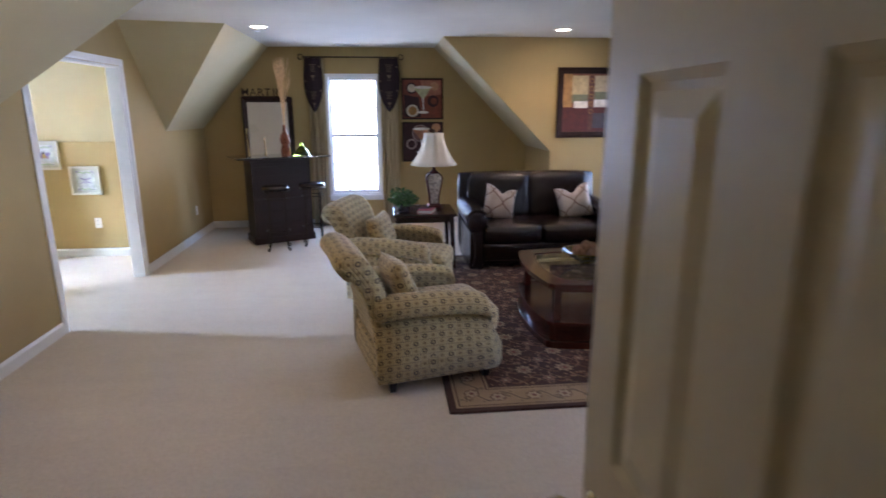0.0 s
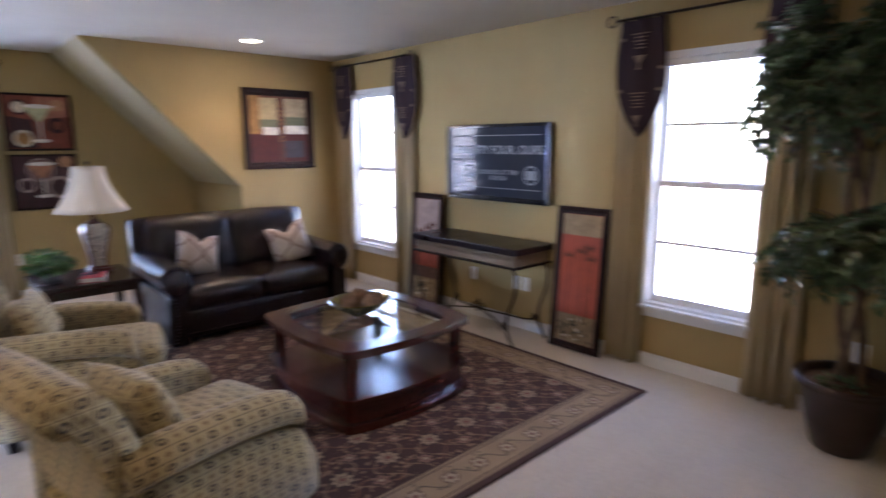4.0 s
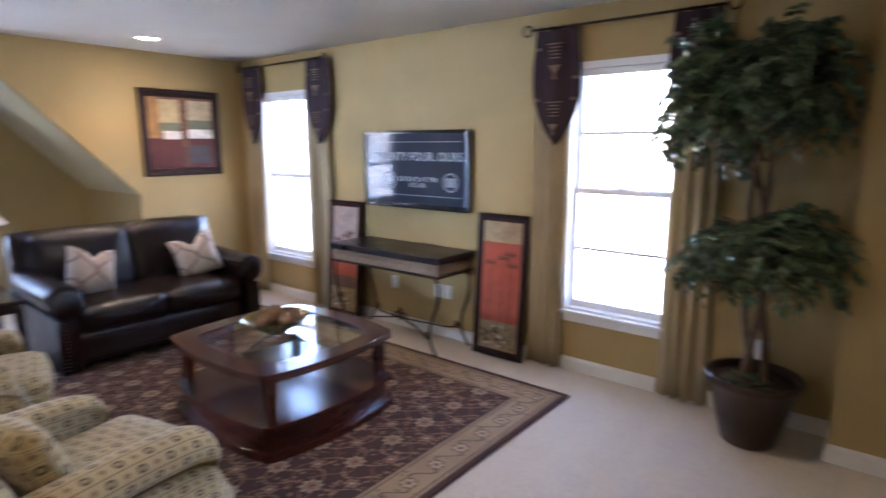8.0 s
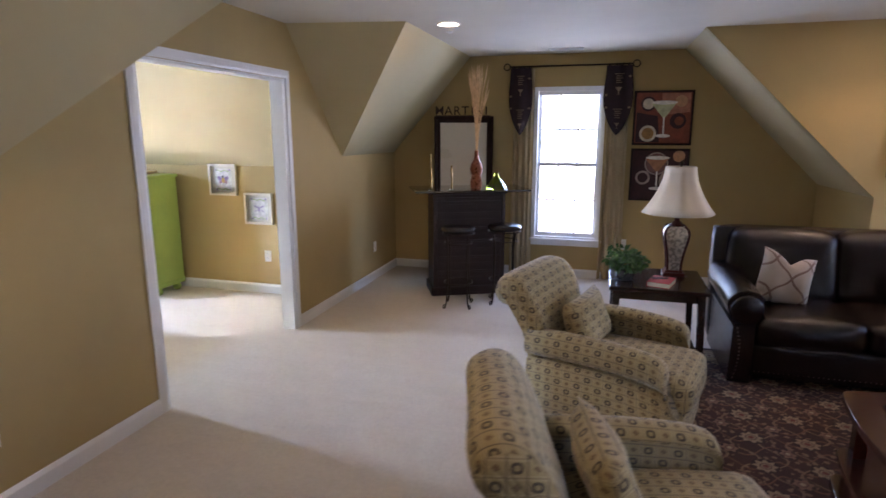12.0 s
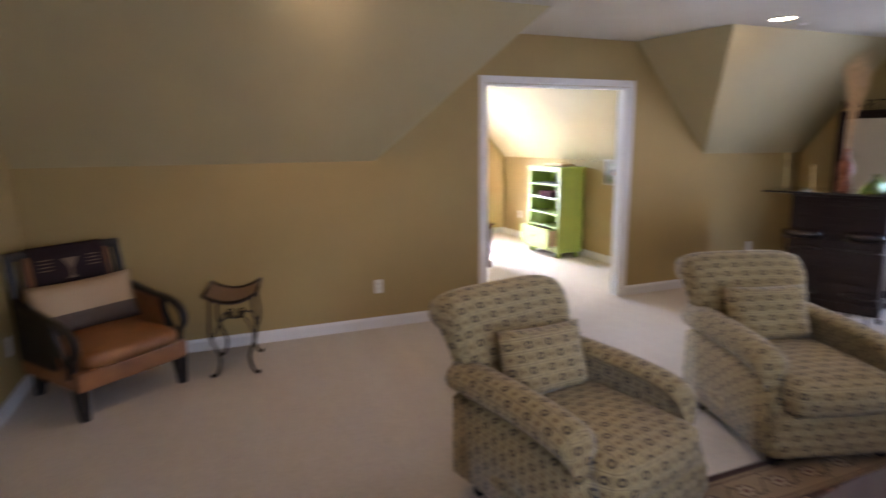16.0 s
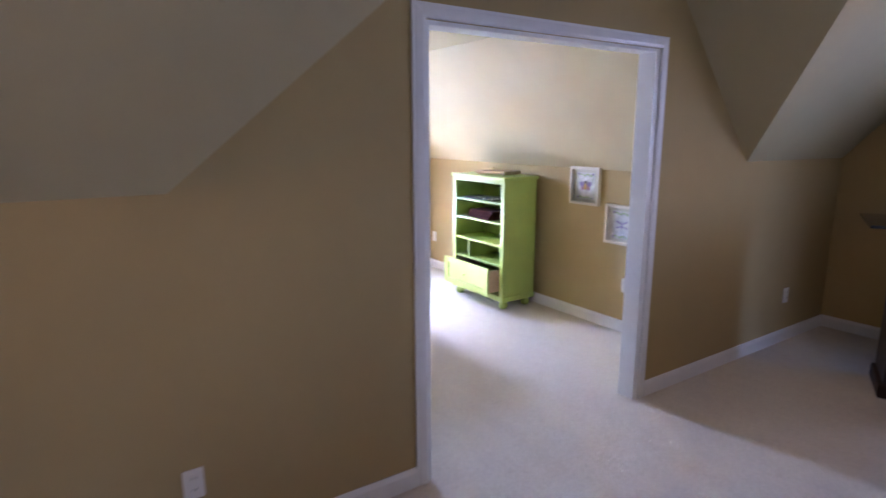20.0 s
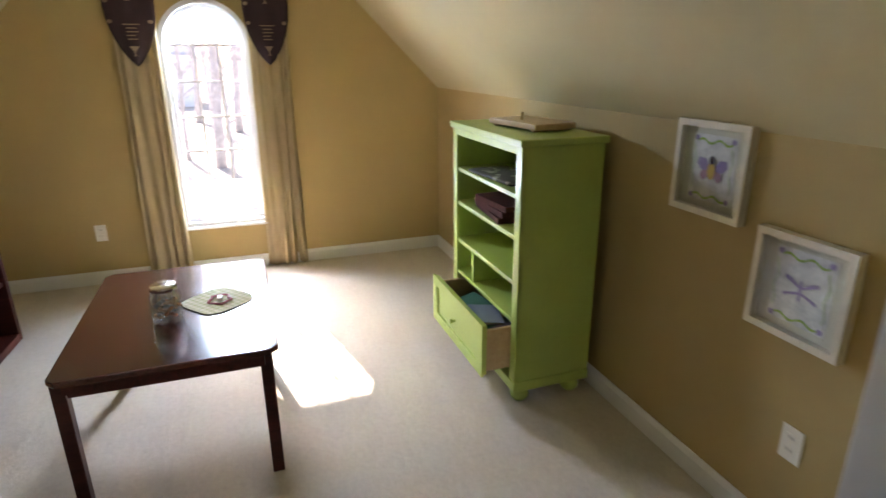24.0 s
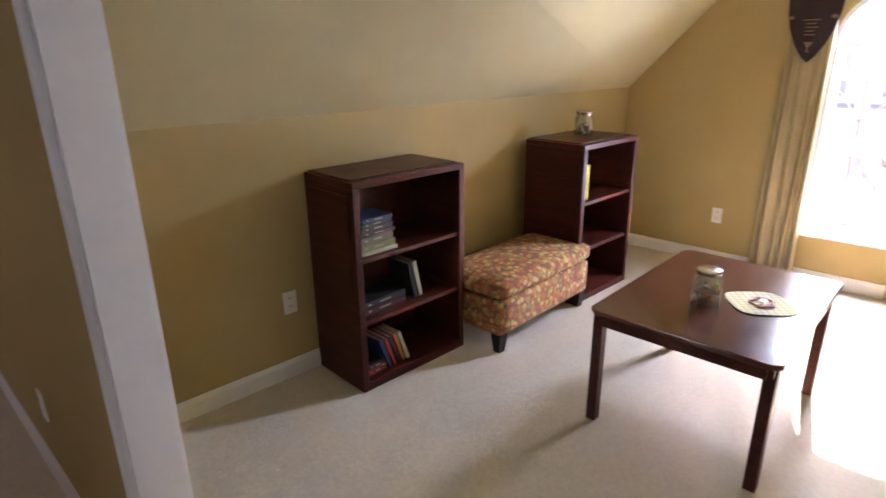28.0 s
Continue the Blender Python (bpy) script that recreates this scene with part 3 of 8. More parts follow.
# ---- the shell ----
T = 0.105
D0, D1, DH = 4.615, 6.105, 2.04             # cased opening between the rooms
WIN = (0.43, 2.115)                        # window sill and head
W1, W2, W3 = (-0.47, 0.29), (6.125, 6.905), (2.62, 3.38)
structure("floor", box(GX - 0.2, -1.4, -0.12, 3.8, 8.8, 0.0), CARPET, "wall to wall beige cut pile carpet with vacuum marks", "carpet floor")
structure("wall_left", slab([(1.0, 0), (D0, 0), (D0, DH), (D1, DH), (D1, 0), (8.7, 0), (8.7, CEIL), (1.0, CEIL)], [], lambda u, v, w: (XL - w, u, v), T), WALL,
          "tan painted knee and gable wall with a wide cased opening", "wall")
structure("wall_far", slab(rect(XL, 0, 2.37, CEIL), [rect(W1[0], WIN[0], W1[1], WIN[1])], lambda u, v, w: (u, YF + w, v), T + 0.04), WALL, "tan painted dormer end wall around a sash window", "wall")
structure("wall_picture", slab([(2.37, 0), (XR + T, 0), (XR + T, CEIL), (1.04, CEIL), (2.37, 1.12)], [], lambda u, v, w: (u, YP + w, v), T), WALL, "tan painted wall behind the sofa", "wall")
structure("wall_dormer_knee", box(2.37, YP + T, 0, 2.5, YF, 1.12), WALL, "low tan knee wall of the dormer recess", "wall")
structure("wall_right", slab(rect(1.5, 0, YP, CEIL), [rect(W2[0], WIN[0], W2[1], WIN[1]), rect(W3[0], WIN[0], W3[1], WIN[1])], lambda u, v, w: (XR + w, u, v), T + 0.04), WALL,
          "tan painted wall with two sash windows", "wall")
structure("wall_chase", box(3.23, 1.1, 0, XR - 0.002, 1.715, CEIL), WALL, "boxed out tan wall corner beside the tree", "wall")
structure("wall_near", panel([(1.262, 1.115, 0), (3.226, 1.259, 0), (3.226, 1.13, 0), (1.262, 0.99, 0)], (0, 0, CEIL)), WALL, "tan painted wall with a hanging picture", "wall")
structure("wall_entry_side", box(1.264, -1.3, 0, 1.39, 1.112, CEIL), WALL, "tan return wall beside the entry door", "wall")
structure("wall_corner", box(XL, 1.04, 0, -1.23, 1.17, CEIL), WALL, "short tan wall behind the leather chair", "wall")
diag = [(-1.23, 1.17), (-0.25, 0.30), (-0.35, 0.20), (-1.30, 1.042)]
structure("wall_diagonal", panel([(x, y, 0) for x, y in diag], (0, 0, CEIL)), WALL, "diagonal tan wall with light switches", "wall")
structure("wall_entry", slab([(-0.25, 0), (-0.2, 0), (-0.2, DH), (0.63, DH), (0.63, 0), (1.262, 0), (1.262, CEIL), (-0.25, CEIL)], [], lambda u, v, w: (u, 0.30 - w, v), T), WALL, "tan wall around the entry doorway", "wall")
structure("wall_hall", box(-0.55, -1.4, 0, 1.39, -1.3, CEIL), WALL, "tan hall wall outside the entry door", "wall")
structure("wall_hall_side", box(-0.55, -1.298, 0, -0.45, 0.168, CEIL), WALL, "tan hall side wall", "wall")

# sloping roof undersides and flat ceilings
TL, TK = -1.17, 1.405
structure("ceiling", box(GX - 0.2, -1.4, CEIL, 3.8, 8.8, CEIL + 0.1), CEILING, "flat white ceiling of the main room", "ceiling")
structure("ceiling_slope_near", panel([(XL, 1.17, TK), (XL, 3.62, TK), (TL, 4.634, CEIL), (TL, 0.95, CEIL)], (-0.09, 0, 0.09)), SLOPE, "cream sloping ceiling above the knee wall", "ceiling")
structure("ceiling_slope_valley_near", panel([(XL, 3.625, TK + 0.004), (XL, 4.634, CEIL), (TL, 4.638, CEIL)], (0, -0.002, 0.004)), SLOPE, "cream triangular roof valley near the opening", "ceiling")
structure("ceiling_slope_valley_far", panel([(XL, 7.12, TK), (XL, 6.19, CEIL), (-1.2, 6.37, CEIL)], (-0.002, 0.05, 0.05)), SLOPE, "cream triangular roof valley beside the dormer", "ceiling")
structure("ceiling_slope_dormer_left", panel([(XL, 7.12, TK), (-1.2, 6.37, CEIL), (-1.2, YF, CEIL), (XL, YF, TK - 0.01)], (-0.05, 0, 0.05)), SLOPE, "cream sloping dormer ceiling above the bar", "ceiling")
structure("ceiling_slope_dormer_right", panel([(2.37, YP + 0.004, 1.12), (2.37, YF, 1.12), (1.04, YF, CEIL), (1.04, YP + 0.004, CEIL)], (0.05, 0, 0.05)), SLOPE, "cream sloping dormer ceiling above the sofa", "ceiling")

# side room
X2 = XL - T
arch_y, arch_r, spring = 5.365, 0.295, 1.612
arch = [(arch_y - arch_r, 0.355), (arch_y + arch_r, 0.355)] + [(arch_y + arch_r * math.cos(a), spring + arch_r * math.sin(a)) for a in [math.pi * k / 20 for k in range(21)]]
structure("wall_gable", slab(rect(KN - 0.3, 0, KF + 0.3, CEIL), [arch], lambda u, v, w: (GX - w, u, v), T + 0.05), WALL, "tan gable wall around an arched window", "wall")


def knee(x):
    """The near knee wall's face, which runs a little out of square."""
    return 3.725 - 0.05 * (x - GX)


structure("wall_knee_near", panel([(GX, knee(GX), 0), (X2, knee(X2), 0), (X2, knee(X2) - T, 0), (GX, knee(GX) - T, 0)], (0, 0, 1.3)), WALL, "low tan knee wall behind the bookcases", "wall")
structure("wall_knee_far", box(GX, KF, 0, X2, KF + T, 1.3), WALL, "low tan knee wall with framed prints", "wall")
S0, S1 = 4.70, 6.05
structure("ceiling_slope_play_near", panel([(GX, knee(GX), 1.29), (X2, knee(X2), 1.285), (X2, S0, C2), (GX, S0, C2)], (0, -0.08, 0.08)), SLOPE, "cream sloping ceiling above the bookcases", "ceiling")
structure("ceiling_slope_play_far", panel([(GX, KF, 1.3), (X2, KF, 1.3), (X2, S1, C2), (GX, S1, C2)], (0, 0.08, 0.08)), SLOPE, "cream sloping ceiling above the green cabinet", "ceiling")
structure("ceiling_play", box(GX, S0, C2, X2, S1, C2 + 0.1), SLOPE, "flat cream strip of ceiling in the side room", "ceiling")

# ---- outside ----
# leaf litter; glare through the window is put into its pale colour
GRASS = plain("glare-paled leaf litter lawn", (0.42, 0.39, 0.33), 0.95, vary=0.35, scale=0.7, fine=30, relief=0.4)
g = bmesh.new()
bmesh.ops.create_grid(g, x_segments=40, y_segments=40, size=400)
for v in g.verts:
    v.co.z = -3.2 + 0.25 * noise.noise(v.co * 0.05)
structure("ground", g, GRASS, "sunlit lawn strewn with dry leaves", "ground")
# unseen overhang, added to trim the far end of the sun patch
structure("house_eave", box(GX - 0.73, 4.2, 2.34, GX - T - 0.05, 6.5, 2.44, 0.01), TRIM, "unseen white overhang added above the arched window to cut the sun", "eave")


# ---- seating group ----
def pillow_bm(w, h, d, nx=10, ny=10, pinch=0.0):
    """A soft cushion in the x z plane, d thick, with drawn-in corners; pinch: a dent in its top edge."""
    b = bmesh.new()
    grid = {}
    for side in (1, -1):
        for i in range(nx + 1):
            for j in range(ny + 1):
                u, v = 2 * i / nx - 1, 2 * j / ny - 1
                rim = i in (0, nx) or j in (0, ny)
                if side < 0 and rim:
                    grid[side, i, j] = grid[1, i, j]
                    continue
                puff = max(0.0, (1 - u ** 4) * (1 - v ** 4)) ** 0.55
                pull = 1 - 0.07 * (1 - u * u) * (v * v) - 0.0
                pull2 = 1 - 0.07 * (1 - v * v) * (u * u)
                z = v * h / 2 * pull
                if pinch and v > 0:
                    z -= pinch * v * v * math.exp(-(u / 0.35) ** 2)
                    puff *= 1 - 0.35 * v * math.exp(-(u / 0.3) ** 2)
                wob = 0.006 * math.sin(5 * u + 3 * v) * puff
                grid[side, i, j] = b.verts.new((u * w / 2 * pull2, side * (puff * d / 2 + wob), z))
    for side in (1, -1):
        for i in range(nx):
            for j in range(ny):
                q = [grid[side, i, j], grid[side, i + 1, j], grid[side, i + 1, j + 1], grid[side, i, j + 1]]
                b.faces.new(q if side < 0 else list(reversed(q)))
    bmesh.ops.recalc_face_normals(b, faces=b.faces)
    return b


def puffed(x0, y0, z0, x1, y1, z1, r=0.05, crown=0.02, n=8):
    """A stuffed block with rounded edges and crowned faces."""
    b = box(x0, y0, z0, x1, y1, z1)
    bmesh.ops.subdivide_edges(b, edges=b.edges[:], cuts=n, use_grid_fill=True)
    c = Vector(((x0 + x1) / 2, (y0 + y1) / 2, (z0 + z1) / 2))
    h = Vector(((x1 - x0) / 2, (y1 - y0) / 2, (z1 - z0) / 2))
    for v in b.verts:
        q = v.co - c
        core = Vector([max(-(h[k] - r), min(h[k] - r, q[k])) for k in range(3)])
        off = q - core
        if off.length > 1e-6:
            q = core + off.normalized() * r
        u = [max(0.0, 1 - (q[k] / h[k]) ** 2) for k in range(3)]
        for k in range(3):
            if abs(q[k]) > h[k] - r - 1e-4:
                q[k] += math.copysign(crown * u[(k + 1) % 3] * u[(k + 2) % 3], q[k])
        v.co = c + q
    return b


def along(profile, path, bm=None, caps=True):
    """Sweep a closed profile of (a, b) along path of (point, a-axis, b-axis)."""
    b = bmesh.new()
    rings = [[b.verts.new(Vector(p) + Vector(ax) * s + Vector(bx) * r) for s, r in profile] for p, ax, bx in path]
    n = len(profile)
    for r0, r1 in zip(rings, rings[1:]):
        for k in range(n):
            j = (k + 1) % n
            b.faces.new((r0[k], r0[j], r1[j], r1[k]))
    if caps:
        b.faces.new(list(reversed(rings[0])))
        b.faces.new(rings[-1])
    bmesh.ops.recalc_face_normals(b, faces=b.faces)
    return b if bm is None else merge(bm, b)


def rolled_profile(base_in, base_out, top, roll, lean=0.0):
    """Outline of a rolled arm: (across, up), the roll hanging outward."""
    pts = [(base_in, 0.0), (base_in, top - roll * 0.8)]
    cx, cz = base_in + roll * 0.55, top - roll
    for k in range(13):
        a = math.radians(150 - k * 30)
        if a < math.radians(-140):
            break
        pts.append((cx + roll * math.cos(a) * 1.05, cz + roll * math.sin(a)))
    pts += [(base_out, top - 2.3 * roll), (base_out, 0.0)]
    return pts


def cloth_uv(b, given=None, cap=0):
    """Cloth coordinates in metres: those given for a vertex, or by the way a face looks; caps that look along axis cap have no given ones."""
    b.normal_update()
    layer = b.loops.layers.uv.new("cloth")
    for f in b.faces:
        n = [abs(q) for q in f.normal]
        k = n.index(max(n))
        for loop in f.loops:
            c = loop.vert.co
            if given and n[cap] < 0.75:
                loop[layer].uv = given[loop.vert]
            else:
                loop[layer].uv = ((c.y, c.z), (c.x, c.z), (c.y, c.x))[k]
    return b


def lengths(points):
    """Distances run along points."""
    out = [0.0]
    for a, c in zip(points, points[1:]):
        out.append(out[-1] + (Vector(c) - Vector(a)).length)
    return out


def armchair():
    ob = thing("armchair", Matrix(), "cream motif upholstered club chair with rolled arms", "armchair", "pair of club chairs")
    part("base", cloth_uv(puffed(-0.36, -0.35, 0.065, 0.425, 0.35, 0.295, 0.035, 0.014, 8)), MOTIF, ob, smooth=True)
    part("seat_cushion", cloth_uv(puffed(-0.24, -0.275, 0.27, 0.445, 0.275, 0.455, 0.055, 0.03, 10)), MOTIF, ob, smooth=True)
    # raked back with a roll over its top
    prof = smooth_line([(-0.22, 0, 0.30), (-0.265, 0, 0.52), (-0.34, 0, 0.72), (-0.39, 0, 0.815), (-0.445, 0, 0.87), (-0.515, 0, 0.884), (-0.575, 0, 0.852), (-0.585, 0, 0.795), (-0.545, 0, 0.75), (-0.49, 0, 0.735), (-0.46, 0, 0.70), (-0.41, 0, 0.55), (-0.355, 0, 0.30), (-0.33, 0, 0.13), (-0.20, 0, 0.13)], 4)
    b = bmesh.new()
    rings, cloth = [], {}
    run_ = lengths(prof)
    for k in range(15):
        u = 2 * k / 14 - 1
        bulge = 1 - 0.05 * abs(u) ** 6
        ring = []
        for p, far in zip(prof, run_):
            half = 0.322 + 0.026 * max(0.0, min(1.0, (p.z - 0.68) / 0.08))
            v = b.verts.new((p.x * bulge + 0.014 * (1 - u * u), half * u, p.z * (1 - 0.025 * abs(u) ** 5) + 0.004 * (1 - u * u)))
            cloth[v] = (half * u, far)
            ring.append(v)
        rings.append(ring)
    n = len(prof)
    for r0, r1 in zip(rings, rings[1:]):
        for k in range(n):
            j = (k + 1) % n
            b.faces.new((r0[k], r0[j], r1[j], r1[k]))
    b.faces.new(rings[0])
    b.faces.new(list(reversed(rings[-1])))
    bmesh.ops.recalc_face_normals(b, faces=b.faces)
    cloth_uv(b, cloth, 1)
    part("backrest", b, MOTIF, ob, smooth=True)
    for s in (-1, 1):
        # one stuffed arm: a roll on a straight side that swells like a bell at its front
        bm = bmesh.new()
        rings, cloth = [], {}
        for x, swell, drop, close in ((-0.36, 0, 0, 1), (-0.2, 0, 0, 1), (0.0, 0, 0.004, 1), (0.12, 0.003, 0.012, 1), (0.21, 0.010, 0.022, 1), (0.27, 0.016, 0.034, 1), (0.305, 0.016, 0.043, 0.985), (0.329, 0.010, 0.052, 0.93), (0.342, 0.0, 0.06, 0.80), (0.344, 0.0, 0.065, 0.4)):
            ring = []
            for y, z in rolled_profile(0.264, 0.362, 0.61, 0.085):
                z = 0.09 + z * 0.86
                if z > 0.4:
                    z -= drop
                elif y > 0.3:
                    y += swell
                bell = 0.085 * max(0.0, x / 0.344) ** 2 * max(0.0, min(1.0, (0.46 - z) / 0.34)) ** 1.3
                ring.append(bm.verts.new((x + bell, s * (0.319 + (y - 0.319) * close), 0.34 + (z - 0.34) * close)))
            for v, far in zip(ring, lengths([(0, y, z) for y, z in rolled_profile(0.264, 0.362, 0.61, 0.085)])):
                cloth[v] = (far, x)
            rings.append(ring)
        for r0, r1 in zip(rings, rings[1:]):
            for k in range(len(r0)):
                j = (k + 1) % len(r0)
                bm.faces.new((r0[k], r0[j], r1[j], r1[k]))
        bm.faces.new(rings[0])
        bm.faces.new(list(reversed(rings[-1])))
        bmesh.ops.recalc_face_normals(bm, faces=bm.faces)
        part("arm", cloth_uv(bm, cloth, 0), MOTIF, ob, smooth=True)
    for s in (-1, 1):
        for k in range(4):
            o = 0.026 * (k - 1.5)
            line = smooth_line([(-0.51 + 1.1 * o, s * 0.341, 0.833 - 0.016 * abs(k - 1.5)), (-0.455 + o * 0.9, s * 0.335, 0.75), (-0.40 + o * 0.8, s * 0.324, 0.66), (-0.365 + o * 0.7, s * 0.316, 0.575)], 4)
            part("pleat", cloth_uv(tube(line, 0.016, 8, None, [0.6 + 0.4 * math.sin(math.pi * i / (len(line) - 1)) for i in range(len(line))])), MOTIF, ob, smooth=True)
    for x in (-0.26, 0.34):
        for y in (-0.29, 0.29):
            bm = bmesh.new()
            bmesh.ops.create_cone(bm, cap_ends=True, segments=4, radius1=0.026, radius2=0.04, depth=0.1)
            bmesh.ops.rotate(bm, verts=bm.verts, matrix=Matrix.Rotation(radians(45), 3, "Z"))
            bmesh.ops.translate(bm, verts=bm.verts, vec=(x, y, 0.05))
            part("leg", soften(bm, 0.004), ESPRESSO, ob, "dark wooden block leg")
    return ob


def lumbar(m, group):
    ob = thing("throw_pillow", m, "cream motif lumbar pillow resting on a club chair", "pillow", group)
    part("cover", cloth_uv(pillow_bm(0.50, 0.31, 0.15)), MOTIF, ob, smooth=True)
    return ob


CHAIRS = [pose(0.51, 3.725, 0.0, 0, 0, 13.5), pose(0.416, 5.139, 0.0, 0, 0, -16)]
first = armchair()
first.matrix_basis = CHAIRS[0]
copy_thing(first, CHAIRS[1])
for k, m in enumerate(CHAIRS):
    lumbar(m @ pose(-0.145, -0.02, 0.605, 0, -19, 0) @ pose(0, 0, 0, 0, 0, 90) @ pose(0, 0, 0, 0, 0 if k else 4, 0), "club chair pillows")


def sofa():
    X0, X1, Y0, Y1 = 1.13, 2.76, 5.89, 6.80
    ob = thing("sofa", pose((X0 + X1) / 2, (Y0 + Y1) / 2, 0), "dark brown leather loveseat with rolled arms", "sofa")
    hx, hy = (X1 - X0) / 2, (Y1 - Y0) / 2
    part("base", puffed(-hx + 0.06, -hy + 0.04, 0.055, hx - 0.06, hy, 0.29, 0.02, 0.004, 6), LEATHER, ob, smooth=True)
    for s in (-1, 1):
        bm = puffed(min(0.004 * s, s * (hx - 0.165)), -hy + 0.015, 0.275, max(0.004 * s, s * (hx - 0.165)), hy - 0.26, 0.465, 0.06, 0.03, 16)
        for v in bm.verts:
            v.co.z += 0.005 * math.sin(11 * v.co.x * s + 1) * math.sin(9 * v.co.y + 0.6) + 0.003 * math.sin(37 * v.co.x + 14 * v.co.y) * max(0.0, -v.co.y / hy)
        part("seat_cushion", bm, LEATHER, ob, smooth=True)
        bm = puffed(min(0.004 * s, s * (hx - 0.13)), hy - 0.34, 0.43, max(0.004 * s, s * (hx - 0.13)), hy - 0.12, 0.925, 0.07, 0.03, 16)
        for v in bm.verts:
            crease = max(0.0, 1 - abs(v.co.z - 0.88) / 0.09) * math.sin(46 * v.co.x + 9 * v.co.z) + 0.6 * math.sin(13 * v.co.x * s + 2) * math.sin(11 * v.co.z)
            v.co.y += (v.co.z - 0.43) * 0.22 + 0.005 * crease
            v.co.z += 0.004 * crease
        part("back_cushion", bm, LEATHER, ob, smooth=True)
        prof = rolled_profile(hx - 0.17, hx - 0.03, 0.655, 0.112)
        path = [((0, y, 0.03), (s, 0, 0), (0, 0, (0.655 - 0.03 - d) / 0.655)) for y, d in ((-hy, 0.005), (-hy + 0.04, 0), (0.0, -0.015), (hy - 0.12, -0.03))]
        bm = soften(along(prof, path), 0.02, 3)
        for v in bm.verts:
            if abs(v.co.x) > hx - 0.13 and v.co.z < 0.44:
                v.co.x -= s * 0.034 * math.sin(math.pi * max(0.0, v.co.z - 0.02) / 0.42)
        part("arm", bm, LEATHER, ob, smooth=True)
        disc = turned([(0.0, 0), (0.085, 0.0), (0.10, 0.008), (0.085, 0.018), (0.0, 0.02)], segments=24)
        bmesh.ops.rotate(disc, verts=disc.verts, matrix=Matrix.Rotation(radians(90), 3, "X"))
        bmesh.ops.translate(disc, verts=disc.verts, vec=(s * (hx - 0.17 + 0.0616), -hy - 0.0, 0.523))
        scroll = part("arm_scroll", disc, LEATHER, ob, smooth=True)
        for k in range(14):
            nail = turned([(0.0, 0), (0.006, 0), (0.004, 0.004), (0.0, 0.005)], segments=8)
            bmesh.ops.rotate(nail, verts=nail.verts, matrix=Matrix.Rotation(radians(90), 3, "X"))
            bmesh.ops.translate(nail, verts=nail.verts, vec=(s * (hx - 0.055 - 0.034 * math.sin(math.pi * (0.04 + 0.026 * k) / 0.42)), -hy - 0.001, 0.06 + 0.026 * k))
            part("nailhead", nail, IRON, scroll, smooth=True)
        for y in (-hy + 0.09, hy - 0.08):
            part("foot", turned([(0.0, 0), (0.028, 0), (0.042, 0.03), (0.036, 0.055), (0.0, 0.055)], (s * (hx - 0.11), y, 0), 16), ESPRESSO, ob, smooth=True)
    base = ob.children[0]
    for k in range(46):
        nail = turned([(0.0, 0), (0.005, 0), (0.0035, 0.0035), (0.0, 0.0045)], segments=7)
        bmesh.ops.rotate(nail, verts=nail.verts, matrix=Matrix.Rotation(radians(90), 3, "X"))
        bmesh.ops.translate(nail, verts=nail.verts, vec=(-hx + 0.17 + (2 * hx - 0.34) * k / 45, -hy + 0.037, 0.10))
        part("nailhead", nail, IRON, base, smooth=True)
    bm = puffed(-hx + 0.02, hy - 0.16, 0.06, hx - 0.02, hy, 0.935, 0.04, 0.006, 8)
    for v in bm.verts:
        v.co.y += max(0, v.co.z - 0.4) * 0.12
    part("back_frame", bm, LEATHER, ob, smooth=True)
    for x, turn, tip, roll in ((-0.40, 12, -14, 15), (0.43, -10, -14, -13)):
        p = thing("throw_pillow", pose((X0 + X1) / 2 + x, 6.29, 0.645, tip, roll, turn), "cream throw pillow with brown lattice on the sofa", "pillow", "sofa pillows")
        part("cover", pillow_bm(0.37, 0.37, 0.16, 12, 12, 0.075), LATTICE, p, smooth=True)
    return ob


sofa()

rug = thing("area_rug", pose(1.865, 4.80, 0), "plum floral area rug with a beige border on the carpet", "rug")
part("rug_body", box(-RUGHX, -RUGHY, 0.001, RUGHX, RUGHY, 0.014, 0.004), RUG, rug)
bind = bmesh.new()
for a, c in (((-RUGHX, -RUGHY), (RUGHX, -RUGHY)), ((RUGHX, -RUGHY), (RUGHX, RUGHY)), ((RUGHX, RUGHY), (-RUGHX, RUGHY)), ((-RUGHX, RUGHY), (-RUGHX, -RUGHY))):
    tube([(*a, 0.008), (*c, 0.008)], 0.008, 6, bind)
part("binding", bind, plain("plum rug binding", (0.05, 0.02, 0.018), 0.9), rug)


def bowed(hx, hy, bow, corner=0.05, n=8):
    """A rectangle with outward bowed sides and small cut corners."""
    out = []
    cs = [(hx, -hy), (hx, hy), (-hx, hy), (-hx, -hy)]
    for k in range(4):
        a, c = Vector(cs[k]), Vector(cs[(k + 1) % 4])
        d = (c - a).normalized()
        nrm = Vector((d.y, -d.x))
        for i in range(n + 1):
            u = i / n
            p = a + d * corner + (c - a - 2 * d * corner) * u
            out.append(tuple(p + nrm * bow * (1 - (2 * u - 1) ** 2)))
    return out


def inset_ring(outer, inner, z0, z1, bevel=0.006):
    b = slab(outer, [inner], lambda u, v, w: (u, v, z0 + w), z1 - z0)
    return soften(b, bevel)


